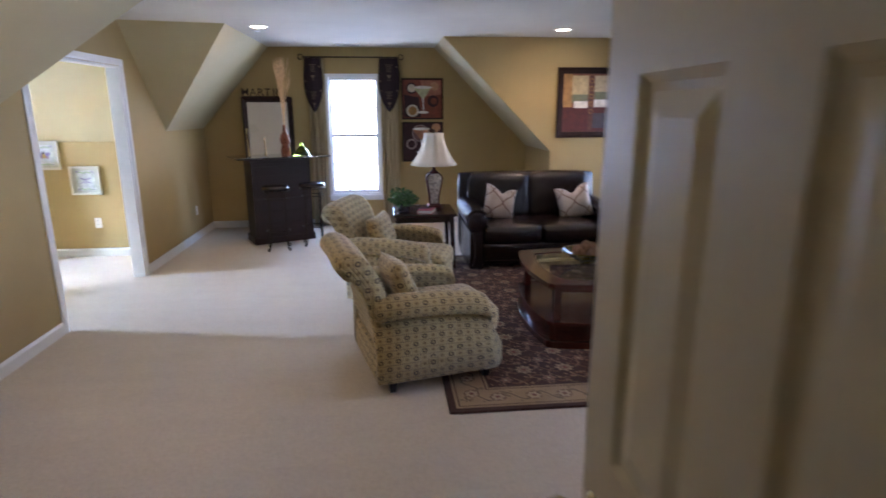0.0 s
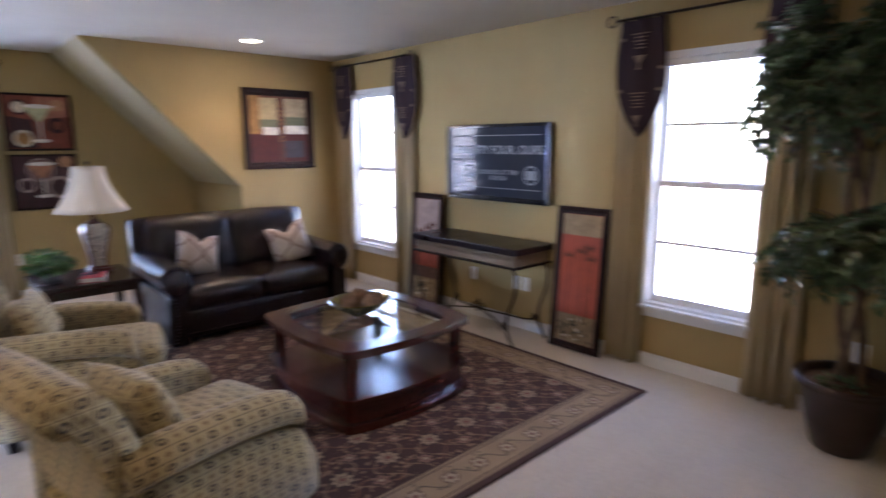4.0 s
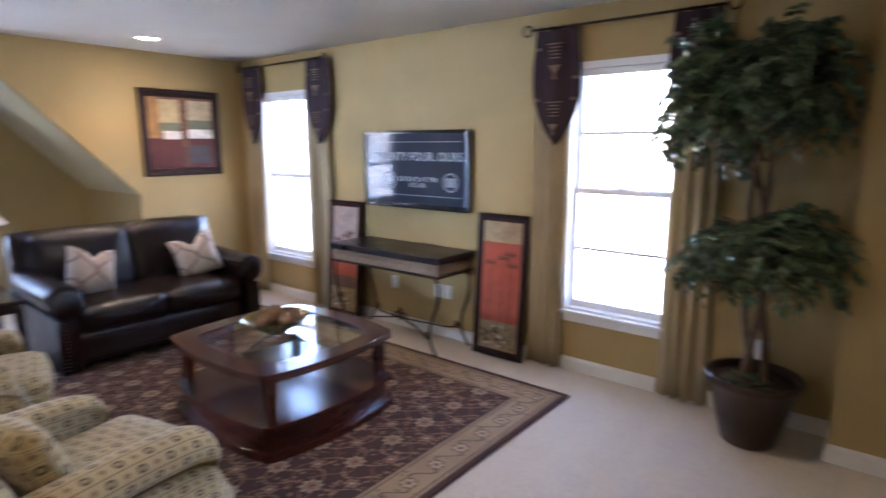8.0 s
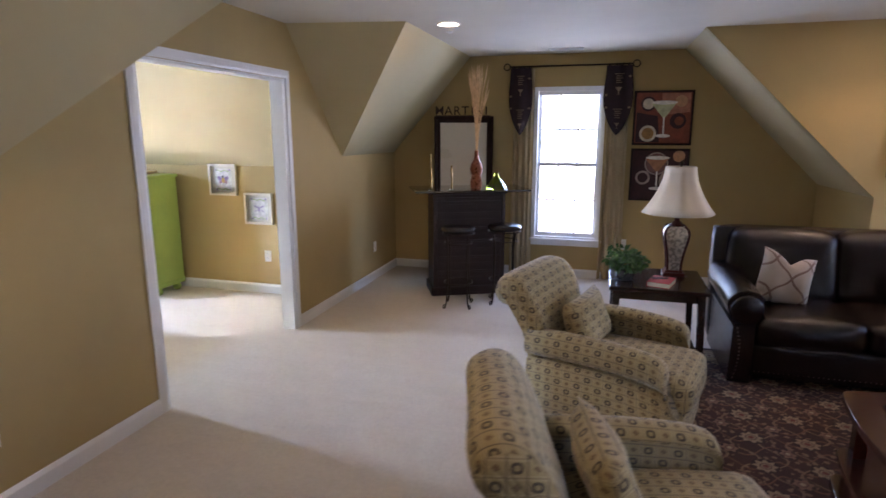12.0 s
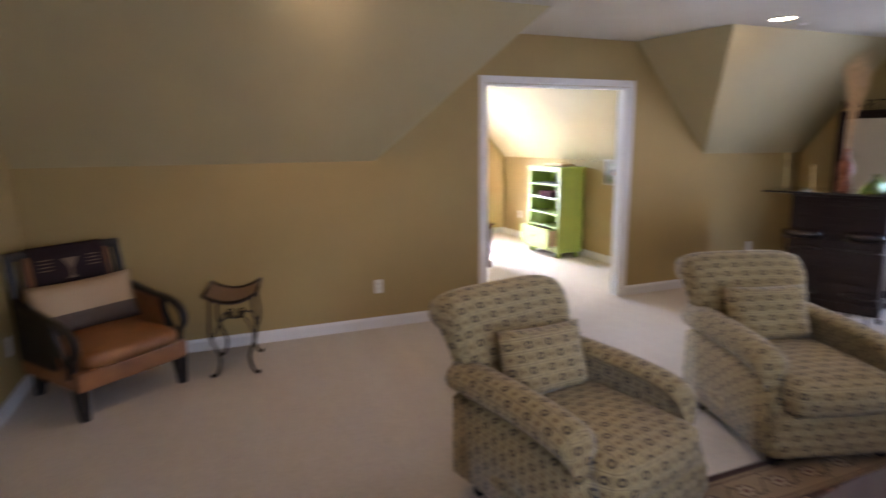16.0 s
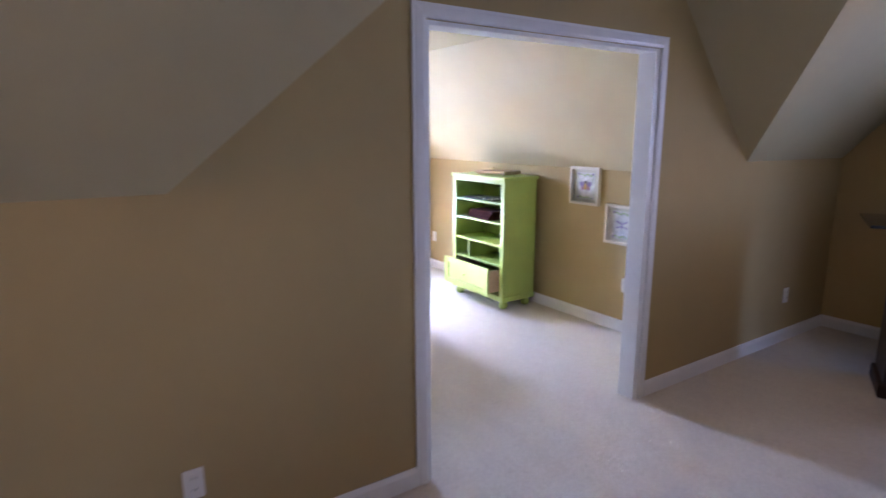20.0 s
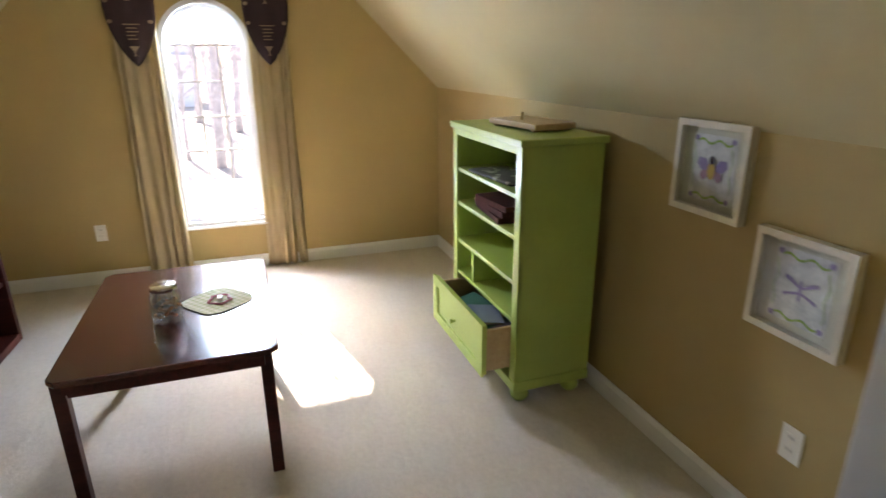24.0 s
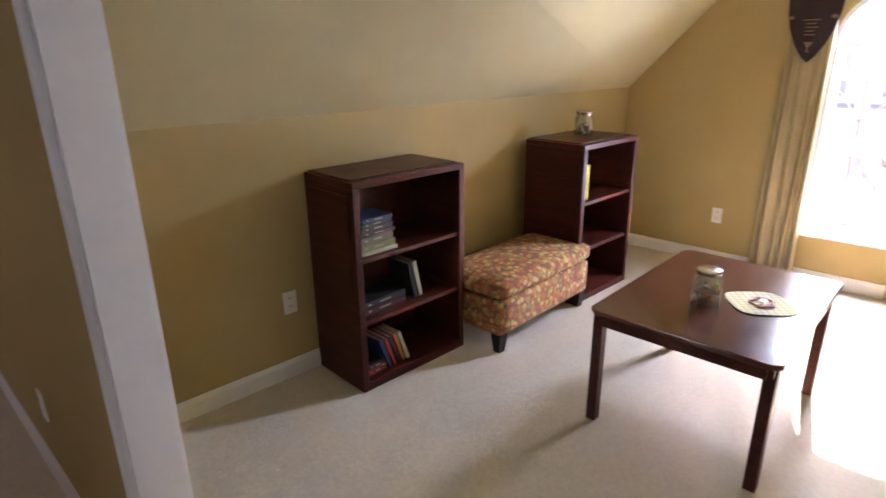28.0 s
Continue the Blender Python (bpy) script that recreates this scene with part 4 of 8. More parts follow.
def coffee_table():
    ob = thing("coffee_table", pose(1.87, 4.35, 0.014), "cherry wood coffee table with inset glass top", "coffee table")
    hx, hy = 0.462, 0.487
    part("top_frame", inset_ring(bowed(hx, hy, 0.052, 0.032), list(reversed(bowed(hx - 0.115, hy - 0.115, 0.045, 0.02))), 0.43, 0.466, 0.009), CHERRY, ob, smooth=False)
    part("glass_top", slab(bowed(hx - 0.108, hy - 0.108, 0.045, 0.02), [], lambda u, v, w: (u, v, 0.452 + w), 0.008), CLEAR, ob, "bevelled clear glass inset")
    part("apron", inset_ring(bowed(hx - 0.05, hy - 0.05, 0.045, 0.03), list(reversed(bowed(hx - 0.075, hy - 0.075, 0.045, 0.025))), 0.395, 0.43, 0.002), CHERRY, ob)
    for sx in (-1, 1):
        for sy in (-1, 1):
            x, y = sx * (hx - 0.075), sy * (hy - 0.075)
            bm = box(x - 0.027, y - 0.027, 0.185, x + 0.027, y + 0.027, 0.43, 0.006)
            part("post", bm, CHERRY, ob)
    part("lower_shelf", soften(slab(bowed(hx - 0.005, hy - 0.005, 0.052, 0.032), [], lambda u, v, w: (u, v, 0.165 + w), 0.024), 0.007), CHERRY, ob)
    part("plinth", soften(slab(bowed(hx - 0.03, hy - 0.03, 0.052, 0.032), [], lambda u, v, w: (u, v, 0.045 + w), 0.12), 0.003), CHERRY, ob)
    part("base_moulding", soften(slab(bowed(hx, hy, 0.055, 0.032), [], lambda u, v, w: (u, v, 0.0 + w), 0.048), 0.014, 3), CHERRY, ob)
    return ob


coffee_table()
bowl = thing("decor_bowl", pose(1.865, 4.40, 0.48), "olive glazed shallow bowl on the coffee table", "bowl")
part("bowl_body", turned([(0.0, 0.012), (0.05, 0.004), (0.055, 0.0), (0.06, 0.008), (0.10, 0.03), (0.15, 0.062), (0.185, 0.098), (0.192, 0.10), (0.185, 0.092), (0.15, 0.072), (0.10, 0.042), (0.05, 0.02), (0.0, 0.016)], segments=36, squash=(1.1, 0.95)),
     plain("olive bowl glaze", (0.13, 0.105, 0.022), 0.25, vary=0.35, scale=9, coat=0.7), bowl, smooth=True)
random.seed(4)
for k, (x, y, r) in enumerate(((-0.07, 0.01, 0.058), (0.045, 0.05, 0.06), (0.03, -0.055, 0.055), (-0.02, 0.0, 0.05), (0.11, 0.0, 0.05))):
    ball = thing("decor_ball", pose(1.865 + x, 4.40 + y, 0.532 + r * 0.55 + (0.045 if k == 3 else 0), 20 * k, 35 * k, 50 * k), "brown woven vine ball in the olive bowl", "decor ball", "bowl of woven balls")
    bm = bmesh.new()
    bmesh.ops.create_icosphere(bm, subdivisions=3, radius=r * 0.93)
    for v in bm.verts:
        v.co *= 1 + 0.05 * noise.noise(v.co * 45)
    part("core", bm, plain("dark brown vine", (0.21, 0.115, 0.055), 0.85, vary=0.5, scale=40) if k == 0 else bpy.data.materials["dark brown vine"], ball, smooth=True)
    for j in range(7):
        q = Matrix.Rotation(random.uniform(0, 3.1), 3, "X") @ Matrix.Rotation(random.uniform(0, 3.1), 3, "Y")
        ring = [q @ Vector((r * math.cos(a), r * math.sin(a), 0)) for a in [2 * math.pi * i / 20 for i in range(21)]]
        part("vine_strand", tube(ring, 0.0035, 5), bpy.data.materials["dark brown vine"], ball, smooth=True)


WALNUT = wood("dark walnut stain", (0.014, 0.006, 0.005), (0.045, 0.018, 0.014), 0.25, 0, coat=0.3)


def side_table():
    ob = thing("side_table", pose(0.715, 6.29, 0), "dark mahogany square side table with a lower shelf", "side table")
    part("tabletop", box(-0.325, -0.325, 0.565, 0.325, 0.325, 0.595, 0.008), WALNUT, ob)
    part("apron", box(-0.275, -0.275, 0.50, 0.275, 0.275, 0.565, 0.003), WALNUT, ob)
    part("lower_shelf", box(-0.27, -0.27, 0.145, 0.27, 0.27, 0.165, 0.004), WALNUT, ob)
    for sx in (-1, 1):
        for sy in (-1, 1):
            bm = bmesh.new()
            for z, w, o in ((0.0, 0.018, 0.295), (0.565, 0.026, 0.272)):
                for dx, dy in ((-1, -1), (1, -1), (1, 1), (-1, 1)):
                    bm.verts.new((sx * o + dx * w, sy * o + dy * w, z))
            v = list(bm.verts)
            for q in ((3, 2, 1, 0), (4, 5, 6, 7), (0, 1, 5, 4), (1, 2, 6, 5), (2, 3, 7, 6), (3, 0, 4, 7)):
                bm.faces.new([v[k] for k in q])
            part("leg", soften(bm, 0.004), WALNUT, ob)
    return ob


side_table()
lamp = thing("table_lamp", pose(0.845, 6.44, 0.595), "table lamp with an antiqued silver urn and cream bell shade", "lamp")
MERC = plain("antiqued mercury silver", (0.64, 0.60, 0.53), 0.28, 0.35, vary=0.25, scale=40)
part("foot", soften(box(-0.075, -0.075, 0.0, 0.075, 0.075, 0.028, 0.006), 0.0), MAHOG, lamp)
part("foot_step", box(-0.06, -0.06, 0.028, 0.06, 0.06, 0.045, 0.006), MAHOG, lamp)
URN = [(0.064, 0.045), (0.066, 0.06), (0.070, 0.11), (0.086, 0.19), (0.110, 0.27), (0.117, 0.31), (0.108, 0.345), (0.075, 0.368)]
urn = turned([(p.x, p.z) for p in smooth_line([(r, 0, z) for r, z in URN], 3)] + [(0.0, 0.37)], segments=4)
bmesh.ops.rotate(urn, verts=urn.verts, matrix=Matrix.Rotation(radians(45), 3, "Z"))
part("urn", urn, MERC, lamp, "antiqued silver glass panels")
for k in range(4):
    a = math.pi / 4 + math.pi / 2 * k
    part("urn_rib", tube(smooth_line([(r * 0.985 * math.cos(a), r * 0.985 * math.sin(a), z) for r, z in URN], 3), 0.0095, 8), MAHOGZ, lamp, smooth=True)
part("neck", turned([(0.05, 0.362), (0.058, 0.375), (0.042, 0.385), (0.03, 0.40), (0.018, 0.405), (0.016, 0.47), (0.0, 0.47)], segments=20), MAHOGZ, lamp, smooth=True)
SHADE = plain("cream lamp shade linen", (0.66, 0.57, 0.45), 0.9, vary=0.06, fine=320, relief=0.3)
b = bmesh.new()
rings = []
for inner in (0, 1):
    for k in range(9):
        u = k / 8
        z = 0.46 + 0.335 * u
        r = (0.246 - 0.142 * (1 - (1 - u) ** 1.8)) - 0.003 * inner
        rings.append([b.verts.new((r * math.cos(a) * (1 + 0.03 * math.cos(8 * a)), r * math.sin(a) * (1 + 0.03 * math.cos(8 * a)), z)) for a in [2 * math.pi * j / 48 for j in range(48)]])
out, inn = rings[:9], rings[9:]
for seq, flip in ((out, 0), (inn, 1)):
    for r0, r1 in zip(seq, seq[1:]):
        for j in range(48):
            i = (j + 1) % 48
            q = (r0[j], r0[i], r1[i], r1[j])
            b.faces.new(q[::-1] if flip else q)
for a0, a1 in ((out[0], inn[0]), (out[-1], inn[-1])):
    for j in range(48):
        i = (j + 1) % 48
        b.faces.new((a0[j], a0[i], a1[i], a1[j]))
bmesh.ops.recalc_face_normals(b, faces=b.faces)
part("shade", b, SHADE, lamp, "cream fabric bell shade", smooth=True)
for z, r in ((0.461, 0.235), (0.794, 0.100)):
    part("shade_trim", tube([(r * math.cos(2 * math.pi * j / 40), r * math.sin(2 * math.pi * j / 40), z) for j in range(41)], 0.004, 6), SHADE, lamp)
part("harp", tube([(0.0, -0.05, 0.47), (0, -0.06, 0.6), (0, 0, 0.80), (0, 0.06, 0.6), (0, 0.05, 0.47)], 0.003, 6), BRASS, lamp)
part("finial", turned([(0.0, 0.795), (0.008, 0.797), (0.006, 0.806), (0.015, 0.815), (0.016, 0.825), (0.006, 0.838), (0.0, 0.84)], segments=14), IRON, lamp, smooth=True)


def leaf_clump(centre, radius, count, size, seed, squash=(1, 1, 1), droop=0.4, bm=None, shell=0.35):
    """Many small folded leaves round a centre."""
    rnd = random.Random(seed)
    b = bm or bmesh.new()
    for _ in range(count):
        d = Vector((rnd.gauss(0, 1), rnd.gauss(0, 1), rnd.gauss(0, 1))).normalized()
        r = radius * (shell + (1 - shell) * rnd.random() ** 0.5)
        p = Vector(centre) + Vector((d.x * squash[0], d.y * squash[1], d.z * squash[2])) * r
        ax = (d + Vector((rnd.gauss(0, 0.6), rnd.gauss(0, 0.6), rnd.gauss(0, 0.5) - droop))).normalized()
        side = ax.cross(Vector((rnd.gauss(0, 1), rnd.gauss(0, 1), rnd.gauss(0, 1) + 0.6))).normalized()
        up = side.cross(ax)
        L, W = size * rnd.uniform(0.7, 1.25), size * rnd.uniform(0.26, 0.4)
        base, tip = b.verts.new(p), b.verts.new(p + ax * L - up * L * 0.18)
        mid = b.verts.new(p + ax * L * 0.5 - up * 0.05 * L)
        l1, l2 = b.verts.new(p + ax * L * 0.35 + side * W + up * W * 0.35), b.verts.new(p + ax * L * 0.7 + side * W * 0.75 + up * W * 0.2)
        r1, r2 = b.verts.new(p + ax * L * 0.35 - side * W + up * W * 0.35), b.verts.new(p + ax * L * 0.7 - side * W * 0.75 + up * W * 0.2)
        for q in ((base, l1, mid), (l1, l2, mid), (l2, tip, mid), (base, mid, r1), (r1, mid, r2), (r2, mid, tip)):
            b.faces.new(q)
    return b


def foliage(name, dark, light):
    m, t, b = nodes_of(name, 0.38)
    g = t.nodes.new("ShaderNodeNewGeometry")
    col = ramp(t, g.outputs["Random Per Island"], [(0.0, dark), (0.6, [(a + c) / 2 for a, c in zip(dark, light)]), (1.0, light)])
    vein = noise_of(t, coords(t), 60.0, 3)
    col = mixed(t, 0.3, col, ramp(t, vein, [(0.3, dark), (0.7, light)]))
    t.links.new(col, b.inputs["Base Color"])
    bump(t, b, vein, 0.2, 0.001)
    return m


LEAF = foliage("silk ficus leaf", (0.022, 0.058, 0.032), (0.15, 0.23, 0.10))
LEAF.node_tree.nodes["Principled BSDF"].inputs["Roughness"].default_value = 0.3
HERB = foliage("potted fern leaf", (0.02, 0.075, 0.018), (0.10, 0.24, 0.05))
plant = thing("potted_plant", pose(0.50, 6.20, 0.595), "small bushy green plant in a dark glazed pot", "plant")
part("pot", turned([(0.0, 0), (0.05, 0), (0.062, 0.03), (0.066, 0.075), (0.06, 0.08), (0.055, 0.07), (0.0, 0.065)], segments=24), plain("dark glazed pot", (0.03, 0.03, 0.028), 0.25, coat=0.5), plant, smooth=True)
fern = leaf_clump((0, 0, 0.14), 0.10, 210, 0.042, 11, (1.1, 1.1, 0.75), 0.5)
for k in range(9):
    leaf_clump((0.105 * math.cos(0.7 * k + 0.2), 0.105 * math.sin(0.7 * k + 0.2), 0.13 + 0.022 * (k * 5 % 4)), 0.042, 26, 0.040, 60 + k, (1, 1, 0.8), 0.5, fern)
part("foliage", fern, HERB, plant, "small green leaves")
tagged(plant.children[-1], kind="stuff")


def book(name, m, w, d, h, cover, label, group="", pages=None):
    ob = thing(name, m, label, "book", group)
    part("page_block", box(-w / 2 + 0.004, -d / 2 + 0.004, 0.003, w / 2 - 0.002, d / 2 - 0.004, h - 0.003), pages or PAGES, ob)
    c = bmesh.new()
    box(-w / 2, -d / 2, 0, w / 2, d / 2, 0.003, 0, c)
    box(-w / 2, -d / 2, h - 0.003, w / 2, d / 2, h, 0, c)
    box(-w / 2, -d / 2, 0.003, -w / 2 + 0.003, d / 2, h - 0.003, 0, c)
    part("cover", c, cover, ob)
    if group == "stacked books":
        for u, span in ((-0.02, 0.26), (0.33, 0.07)):
            part("spine_title", box(-w / 2 - 0.0006, d * (u - span / 2), h * 0.42, -w / 2 + 0.0006, d * (u + span / 2), h * 0.60), GILT, ob)
    return ob


GILT = plain("faded title print", (0.40, 0.37, 0.30), 0.6)
PAGES = plain("book paper edges", (0.50, 0.44, 0.33), 0.9, vary=0.1, scale=90)
book("book", pose(0.74, 6.12, 0.595, 0, 0, -18), 0.15, 0.21, 0.035, plain("red book cloth", (0.33, 0.022, 0.022), 0.6), "red hardback book lying on the side table")
spec = thing("reading_glasses", pose(0.73, 6.13, 0.63, 0, 0, 25), "folded black reading glasses on the red book", "glasses")
for s in (-1, 1):
    part("lens_rim", tube([(s * 0.032 + 0.026 * math.cos(a), 0.02 * math.sin(a), 0.01) for a in [2 * math.pi * j / 18 for j in range(19)]], 0.003, 6), SLOT, spec)
part("bridge", tube([(-0.008, 0.0, 0.012), (0, 0.004, 0.014), (0.008, 0, 0.012)], 0.0025, 6), SLOT, spec)
part("temple", tube([(-0.06, -0.005, 0.008), (0.05, -0.02, 0.005)], 0.0025, 6), SLOT, spec)


# ---- trim, doors, windows ----
def run(points, z0, z1, out, name, label, closed=False):
    """A board of outward thickness along a wall line; points lie on the wall, the board stands to the left of the way."""
    bm = bmesh.new()
    for a, c in zip(points, points[1:]):
        a, c = Vector((*a, 0)), Vector((*c, 0))
        d = (c - a).normalized()
        n = Vector((-d.y, d.x, 0))
        prof = [(0.0, z0), (out, z0), (out, z1 - 0.022), (out * 0.6, z1 - 0.008), (out * 0.35, z1), (0.0, z1)]
        along(prof, [(a, n, (0, 0, 1)), (c, n, (0, 0, 1))], bm)
    return structure(name, bm, TRIM, label, "baseboard")


BB = 0.095
run([(XL, D0 - 0.062), (XL, 1.17)], 0, BB, 0.014, "baseboard", "white moulded baseboard along the knee wall")
run([(XL, YF), (XL, D1 + 0.082)], 0, BB, 0.014, "baseboard", "white moulded baseboard beside the bar")
run([(2.37, YF), (XL, YF)], 0, BB, 0.014, "baseboard", "white moulded baseboard under the dormer window")
run([(2.37, YP), (2.37, YF)], 0, BB, 0.014, "baseboard", "white moulded baseboard on the dormer knee wall")
run([(XR, YP), (2.37, YP)], 0, BB, 0.014, "baseboard", "white moulded baseboard behind the sofa")
run([(XR, 1.715), (XR, YP)], 0, BB, 0.014, "baseboard", "white moulded baseboard under the side windows")
run([(3.23, 1.715), (XR, 1.715)], 0, BB, 0.014, "baseboard", "white moulded baseboard at the boxed corner")
run([(3.23, 1.22), (3.23, 1.715 + 0.014)], 0, BB, 0.014, "baseboard", "white moulded baseboard on the boxed corner")
run([(1.25, 1.114), (3.23, 1.2595)], 0, BB, 0.014, "baseboard", "white moulded baseboard under the hanging picture")
run([(XL, 1.17), (-1.23, 1.17)], 0, BB, 0.014, "baseboard", "white moulded baseboard behind the leather chair")
run([(-1.23, 1.17), (-0.30, 0.345)], 0, BB, 0.014, "baseboard", "white moulded baseboard under the switches")
X2F = X2
run([(GX, knee(GX)), (X2F, knee(X2F))], 0, BB, 0.014, "baseboard", "white moulded baseboard behind the bookcases")
run([(X2F, KF), (GX, KF)], 0, BB, 0.014, "baseboard", "white moulded baseboard under the framed prints")
run([(GX, KF), (GX, knee(GX))], 0, BB, 0.014, "baseboard", "white moulded baseboard under the arched window")


def casing(bm, to3, u0, u1, top, w=0.06):
    """Mitred casing of three sides round an opening, in (u, z), standing out along w."""
    prof = [(0, 0), (0, 0.016), (w * 0.25, 0.019), (w * 0.7, 0.013), (w * 0.8, 0.010), (w, 0.010), (w, 0)]
    corners = [((u0, 0.0), (-1, 0)), ((u0, top), (-1, 1)), ((u1, top), (1, 1)), ((u1, 0.0), (1, 0))]
    rings = [[bm.verts.new(to3(p[0] + o[0] * a, p[1] + o[1] * a, h)) for a, h in prof] for p, o in corners]
    n = len(prof)
    for r0, r1 in zip(rings, rings[1:]):
        for k in range(n):
            j = (k + 1) % n
            bm.faces.new((r0[k], r0[j], r1[j], r1[k]))
    bm.faces.new(rings[0])
    bm.faces.new(rings[-1])
    bmesh.ops.recalc_face_normals(bm, faces=bm.faces)


bm = bmesh.new()
casing(bm, lambda u, z, h: (XL + h, u, z), D0 - 0.004, D1 + 0.022, DH + 0.004)
structure("door_trim", bm, TRIM, "white moulded casing round the wide opening", "door casing")
bm = bmesh.new()
casing(bm, lambda u, z, h: (X2 - h, u, z), D0 - 0.004, D1 + 0.004, DH + 0.004)
structure("door_trim_side", bm, TRIM, "white moulded casing on the side room face", "door casing")
bm = bmesh.new()
box(X2 - 0.002, D0, 0, XL + 0.002, D0 + 0.018, DH, 0.001, bm)
box(X2 - 0.002, D1 - 0.018, 0, XL + 0.004, D1 + 0.022, DH, 0.001, bm)
box(X2 - 0.002, D0 + 0.018, DH - 0.018, XL + 0.002, D1 - 0.018, DH, 0.001, bm)
structure("door_jamb", bm, TRIM, "white glossy jamb lining the wide opening", "door jamb")
bm = bmesh.new()
box(1.249, 0.86, 0, 1.264, 0.93, 2.1, 0.004, bm)
structure("trim", bm, TRIM, "white door casing board on the entry return wall", "door casing")
bm = bmesh.new()
casing(bm, lambda u, z, h: (u, 0.30 + h, z), -0.2, 0.63, DH)
structure("door_trim_entry", bm, TRIM, "white casing round the entry doorway", "door casing")

door = tagged(new("door_1"), "open cream six-panel entry door swung into the room", "door", kind="structure")
door.matrix_basis = pose(0.61, 0.31, 0.012, 0, 0, -1.7)
LW, LH, LT = 0.76, 2.02, 0.035
panels = [(0.11, 0.328), (0.452, 0.65)]
rows = [(0.22, 0.90), (1.12, 1.675), (1.79, 1.93)]
holes = [[(b, c) for b, c in rect(u0, v0, u1, v1)] for u0, u1 in panels for v0, v1 in rows]
part("leaf", slab(rect(0, 0, LW, LH), holes, lambda u, v, w: (w, u, v), LT), DOORWHITE, door)
for u0, u1 in panels:
    for v0, v1 in rows:
        bm = bmesh.new()
        lv = []
        for ins, dep in ((0.0, 0.0), (0.012, 0.009), (0.022, 0.010), (0.052, 0.003)):
            lv.append([bm.verts.new((dep, u, v)) for u, v in rect(u0 + ins, v0 + ins, u1 - ins, v1 - ins)])
        for r0, r1 in zip(lv, lv[1:]):
            for k in range(4):
                j = (k + 1) % 4
                bm.faces.new((r0[k], r0[j], r1[j], r1[k]))
        bm.faces.new(lv[-1])
        back = [bm.verts.new((LT, u, v)) for u, v in rect(u0, v0, u1, v1)]
        bm.faces.new(back)
        bmesh.ops.recalc_face_normals(bm, faces=bm.faces)
        part("door_panel", bm, DOORWHITE, door)
for s, x in ((-1, 0.0), (1, LT)):
    k = turned([(0.0, 0), (0.032, 0), (0.032, 0.005), (0.014, 0.010), (0.011, 0.03), (0.022, 0.04), (0.028, 0.055), (0.022, 0.07), (0.0, 0.075)], segments=24)
    kn = part("door_knob", k, BRASS, door, "antique brass knob", smooth=True)
    kn.matrix_basis = pose(x, LW - 0.055, 1.0, 0, 90 * s, 0)


def sash_window(name, to3, u0, u1, label):
    """A white double-hung window in the opening u0..u1 with a 3 x 2 grille in each sash; to3(u, z, w), w outward."""
    ob = tagged(new(name), label, "window", kind="structure")
    z0, z1 = WIN

    def bar(a, b, c, d, w0, w1, bm, bevel=0.003):
        pts = [to3(u, v, w) for u in (a, c) for v in (b, d) for w in (w0, w1)]
        lo, hi = [min(p[k] for p in pts) for k in range(3)], [max(p[k] for p in pts) for k in range(3)]
        return box(*lo, *hi, bevel, bm)

    bm = bmesh.new()
    F = 0.045
    bar(u0, z0, u0 + F, z1, -0.012, 0.14, bm)
    bar(u1 - F, z0, u1, z1, -0.012, 0.14, bm)
    bar(u0 + F, z1 - F, u1 - F, z1, -0.012, 0.14, bm)
    bar(u0 + F, z0, u1 - F, z0 + 0.03, 0.0, 0.14, bm)
    part("window_frame", bm, VINYL, ob)
    part("window_sill", bar(u0 - 0.03, z0 - 0.012, u1 + 0.03, z0 + 0.012, -0.035, 0.0, bmesh.new(), 0.005), VINYL, ob)
    part("window_apron", bar(u0 - 0.01, z0 - 0.07, u1 + 0.01, z0 - 0.012, -0.012, 0.0, bmesh.new(), 0.004), VINYL, ob)
    part("blind_headrail", bar(u0 + F + 0.004, z1 - F - 0.045, u1 - F - 0.004, z1 - F - 0.002, 0.012, 0.05, bmesh.new(), 0.003), VINYL, ob, "white raised blind headrail")
    mid = (z0 + z1) / 2
    for n, (a, b, w) in enumerate(((z0 + 0.03, mid + 0.02, 0.055), (mid - 0.02, z1 - F, 0.095))):
        sb = bmesh.new()
        S = 0.035
        l, r = u0 + F, u1 - F
        bar(l, a, l + S, b, w, w + 0.03, sb)
        bar(r - S, a, r, b, w, w + 0.03, sb)
        bar(l + S, a, r - S, a + S + 0.01, w, w + 0.03, sb)
        bar(l + S, b - S, r - S, b, w, w + 0.03, sb)
        sash = part("sash", sb, VINYL, ob)
        for k in (1, 2):
            u = l + S + (r - l - 2 * S) * k / 3
            part("muntin", bar(u - 0.009, a + S, u + 0.009, b - S, w + 0.008, w + 0.02, bmesh.new(), 0.001), VINYL, sash)
        v = (a + b) / 2
        part("muntin", bar(l + S, v - 0.010, r - S, v + 0.010, w + 0.009, w + 0.019, bmesh.new(), 0.001), VINYL, sash)
        pane = part("pane", bar(l + S - 0.004, a + S - 0.004, r - S + 0.004, b - S + 0.004, w + 0.012, w + 0.016, bmesh.new(), 0), PANE, sash)
        pane.visible_shadow = False
        if n == 0:
            part("sash_lock", bar((l + r) / 2 - 0.03, b, (l + r) / 2 + 0.03, b + 0.012, w + 0.005, w + 0.028, bmesh.new(), 0.003), VINYL, sash)
    return ob


far3 = lambda u, v, w: (u, YF + w, v)  # noqa: E731
right3 = lambda u, v, w: (XR + w, u, v)  # noqa: E731
sash_window("window_1", far3, *W1, "white double-hung window with grilles in the dormer wall")
sash_window("window_2", right3, *W2, "white double-hung window with grilles beside the sofa")
sash_window("window_3", right3, *W3, "white double-hung window with grilles beside the ficus tree")

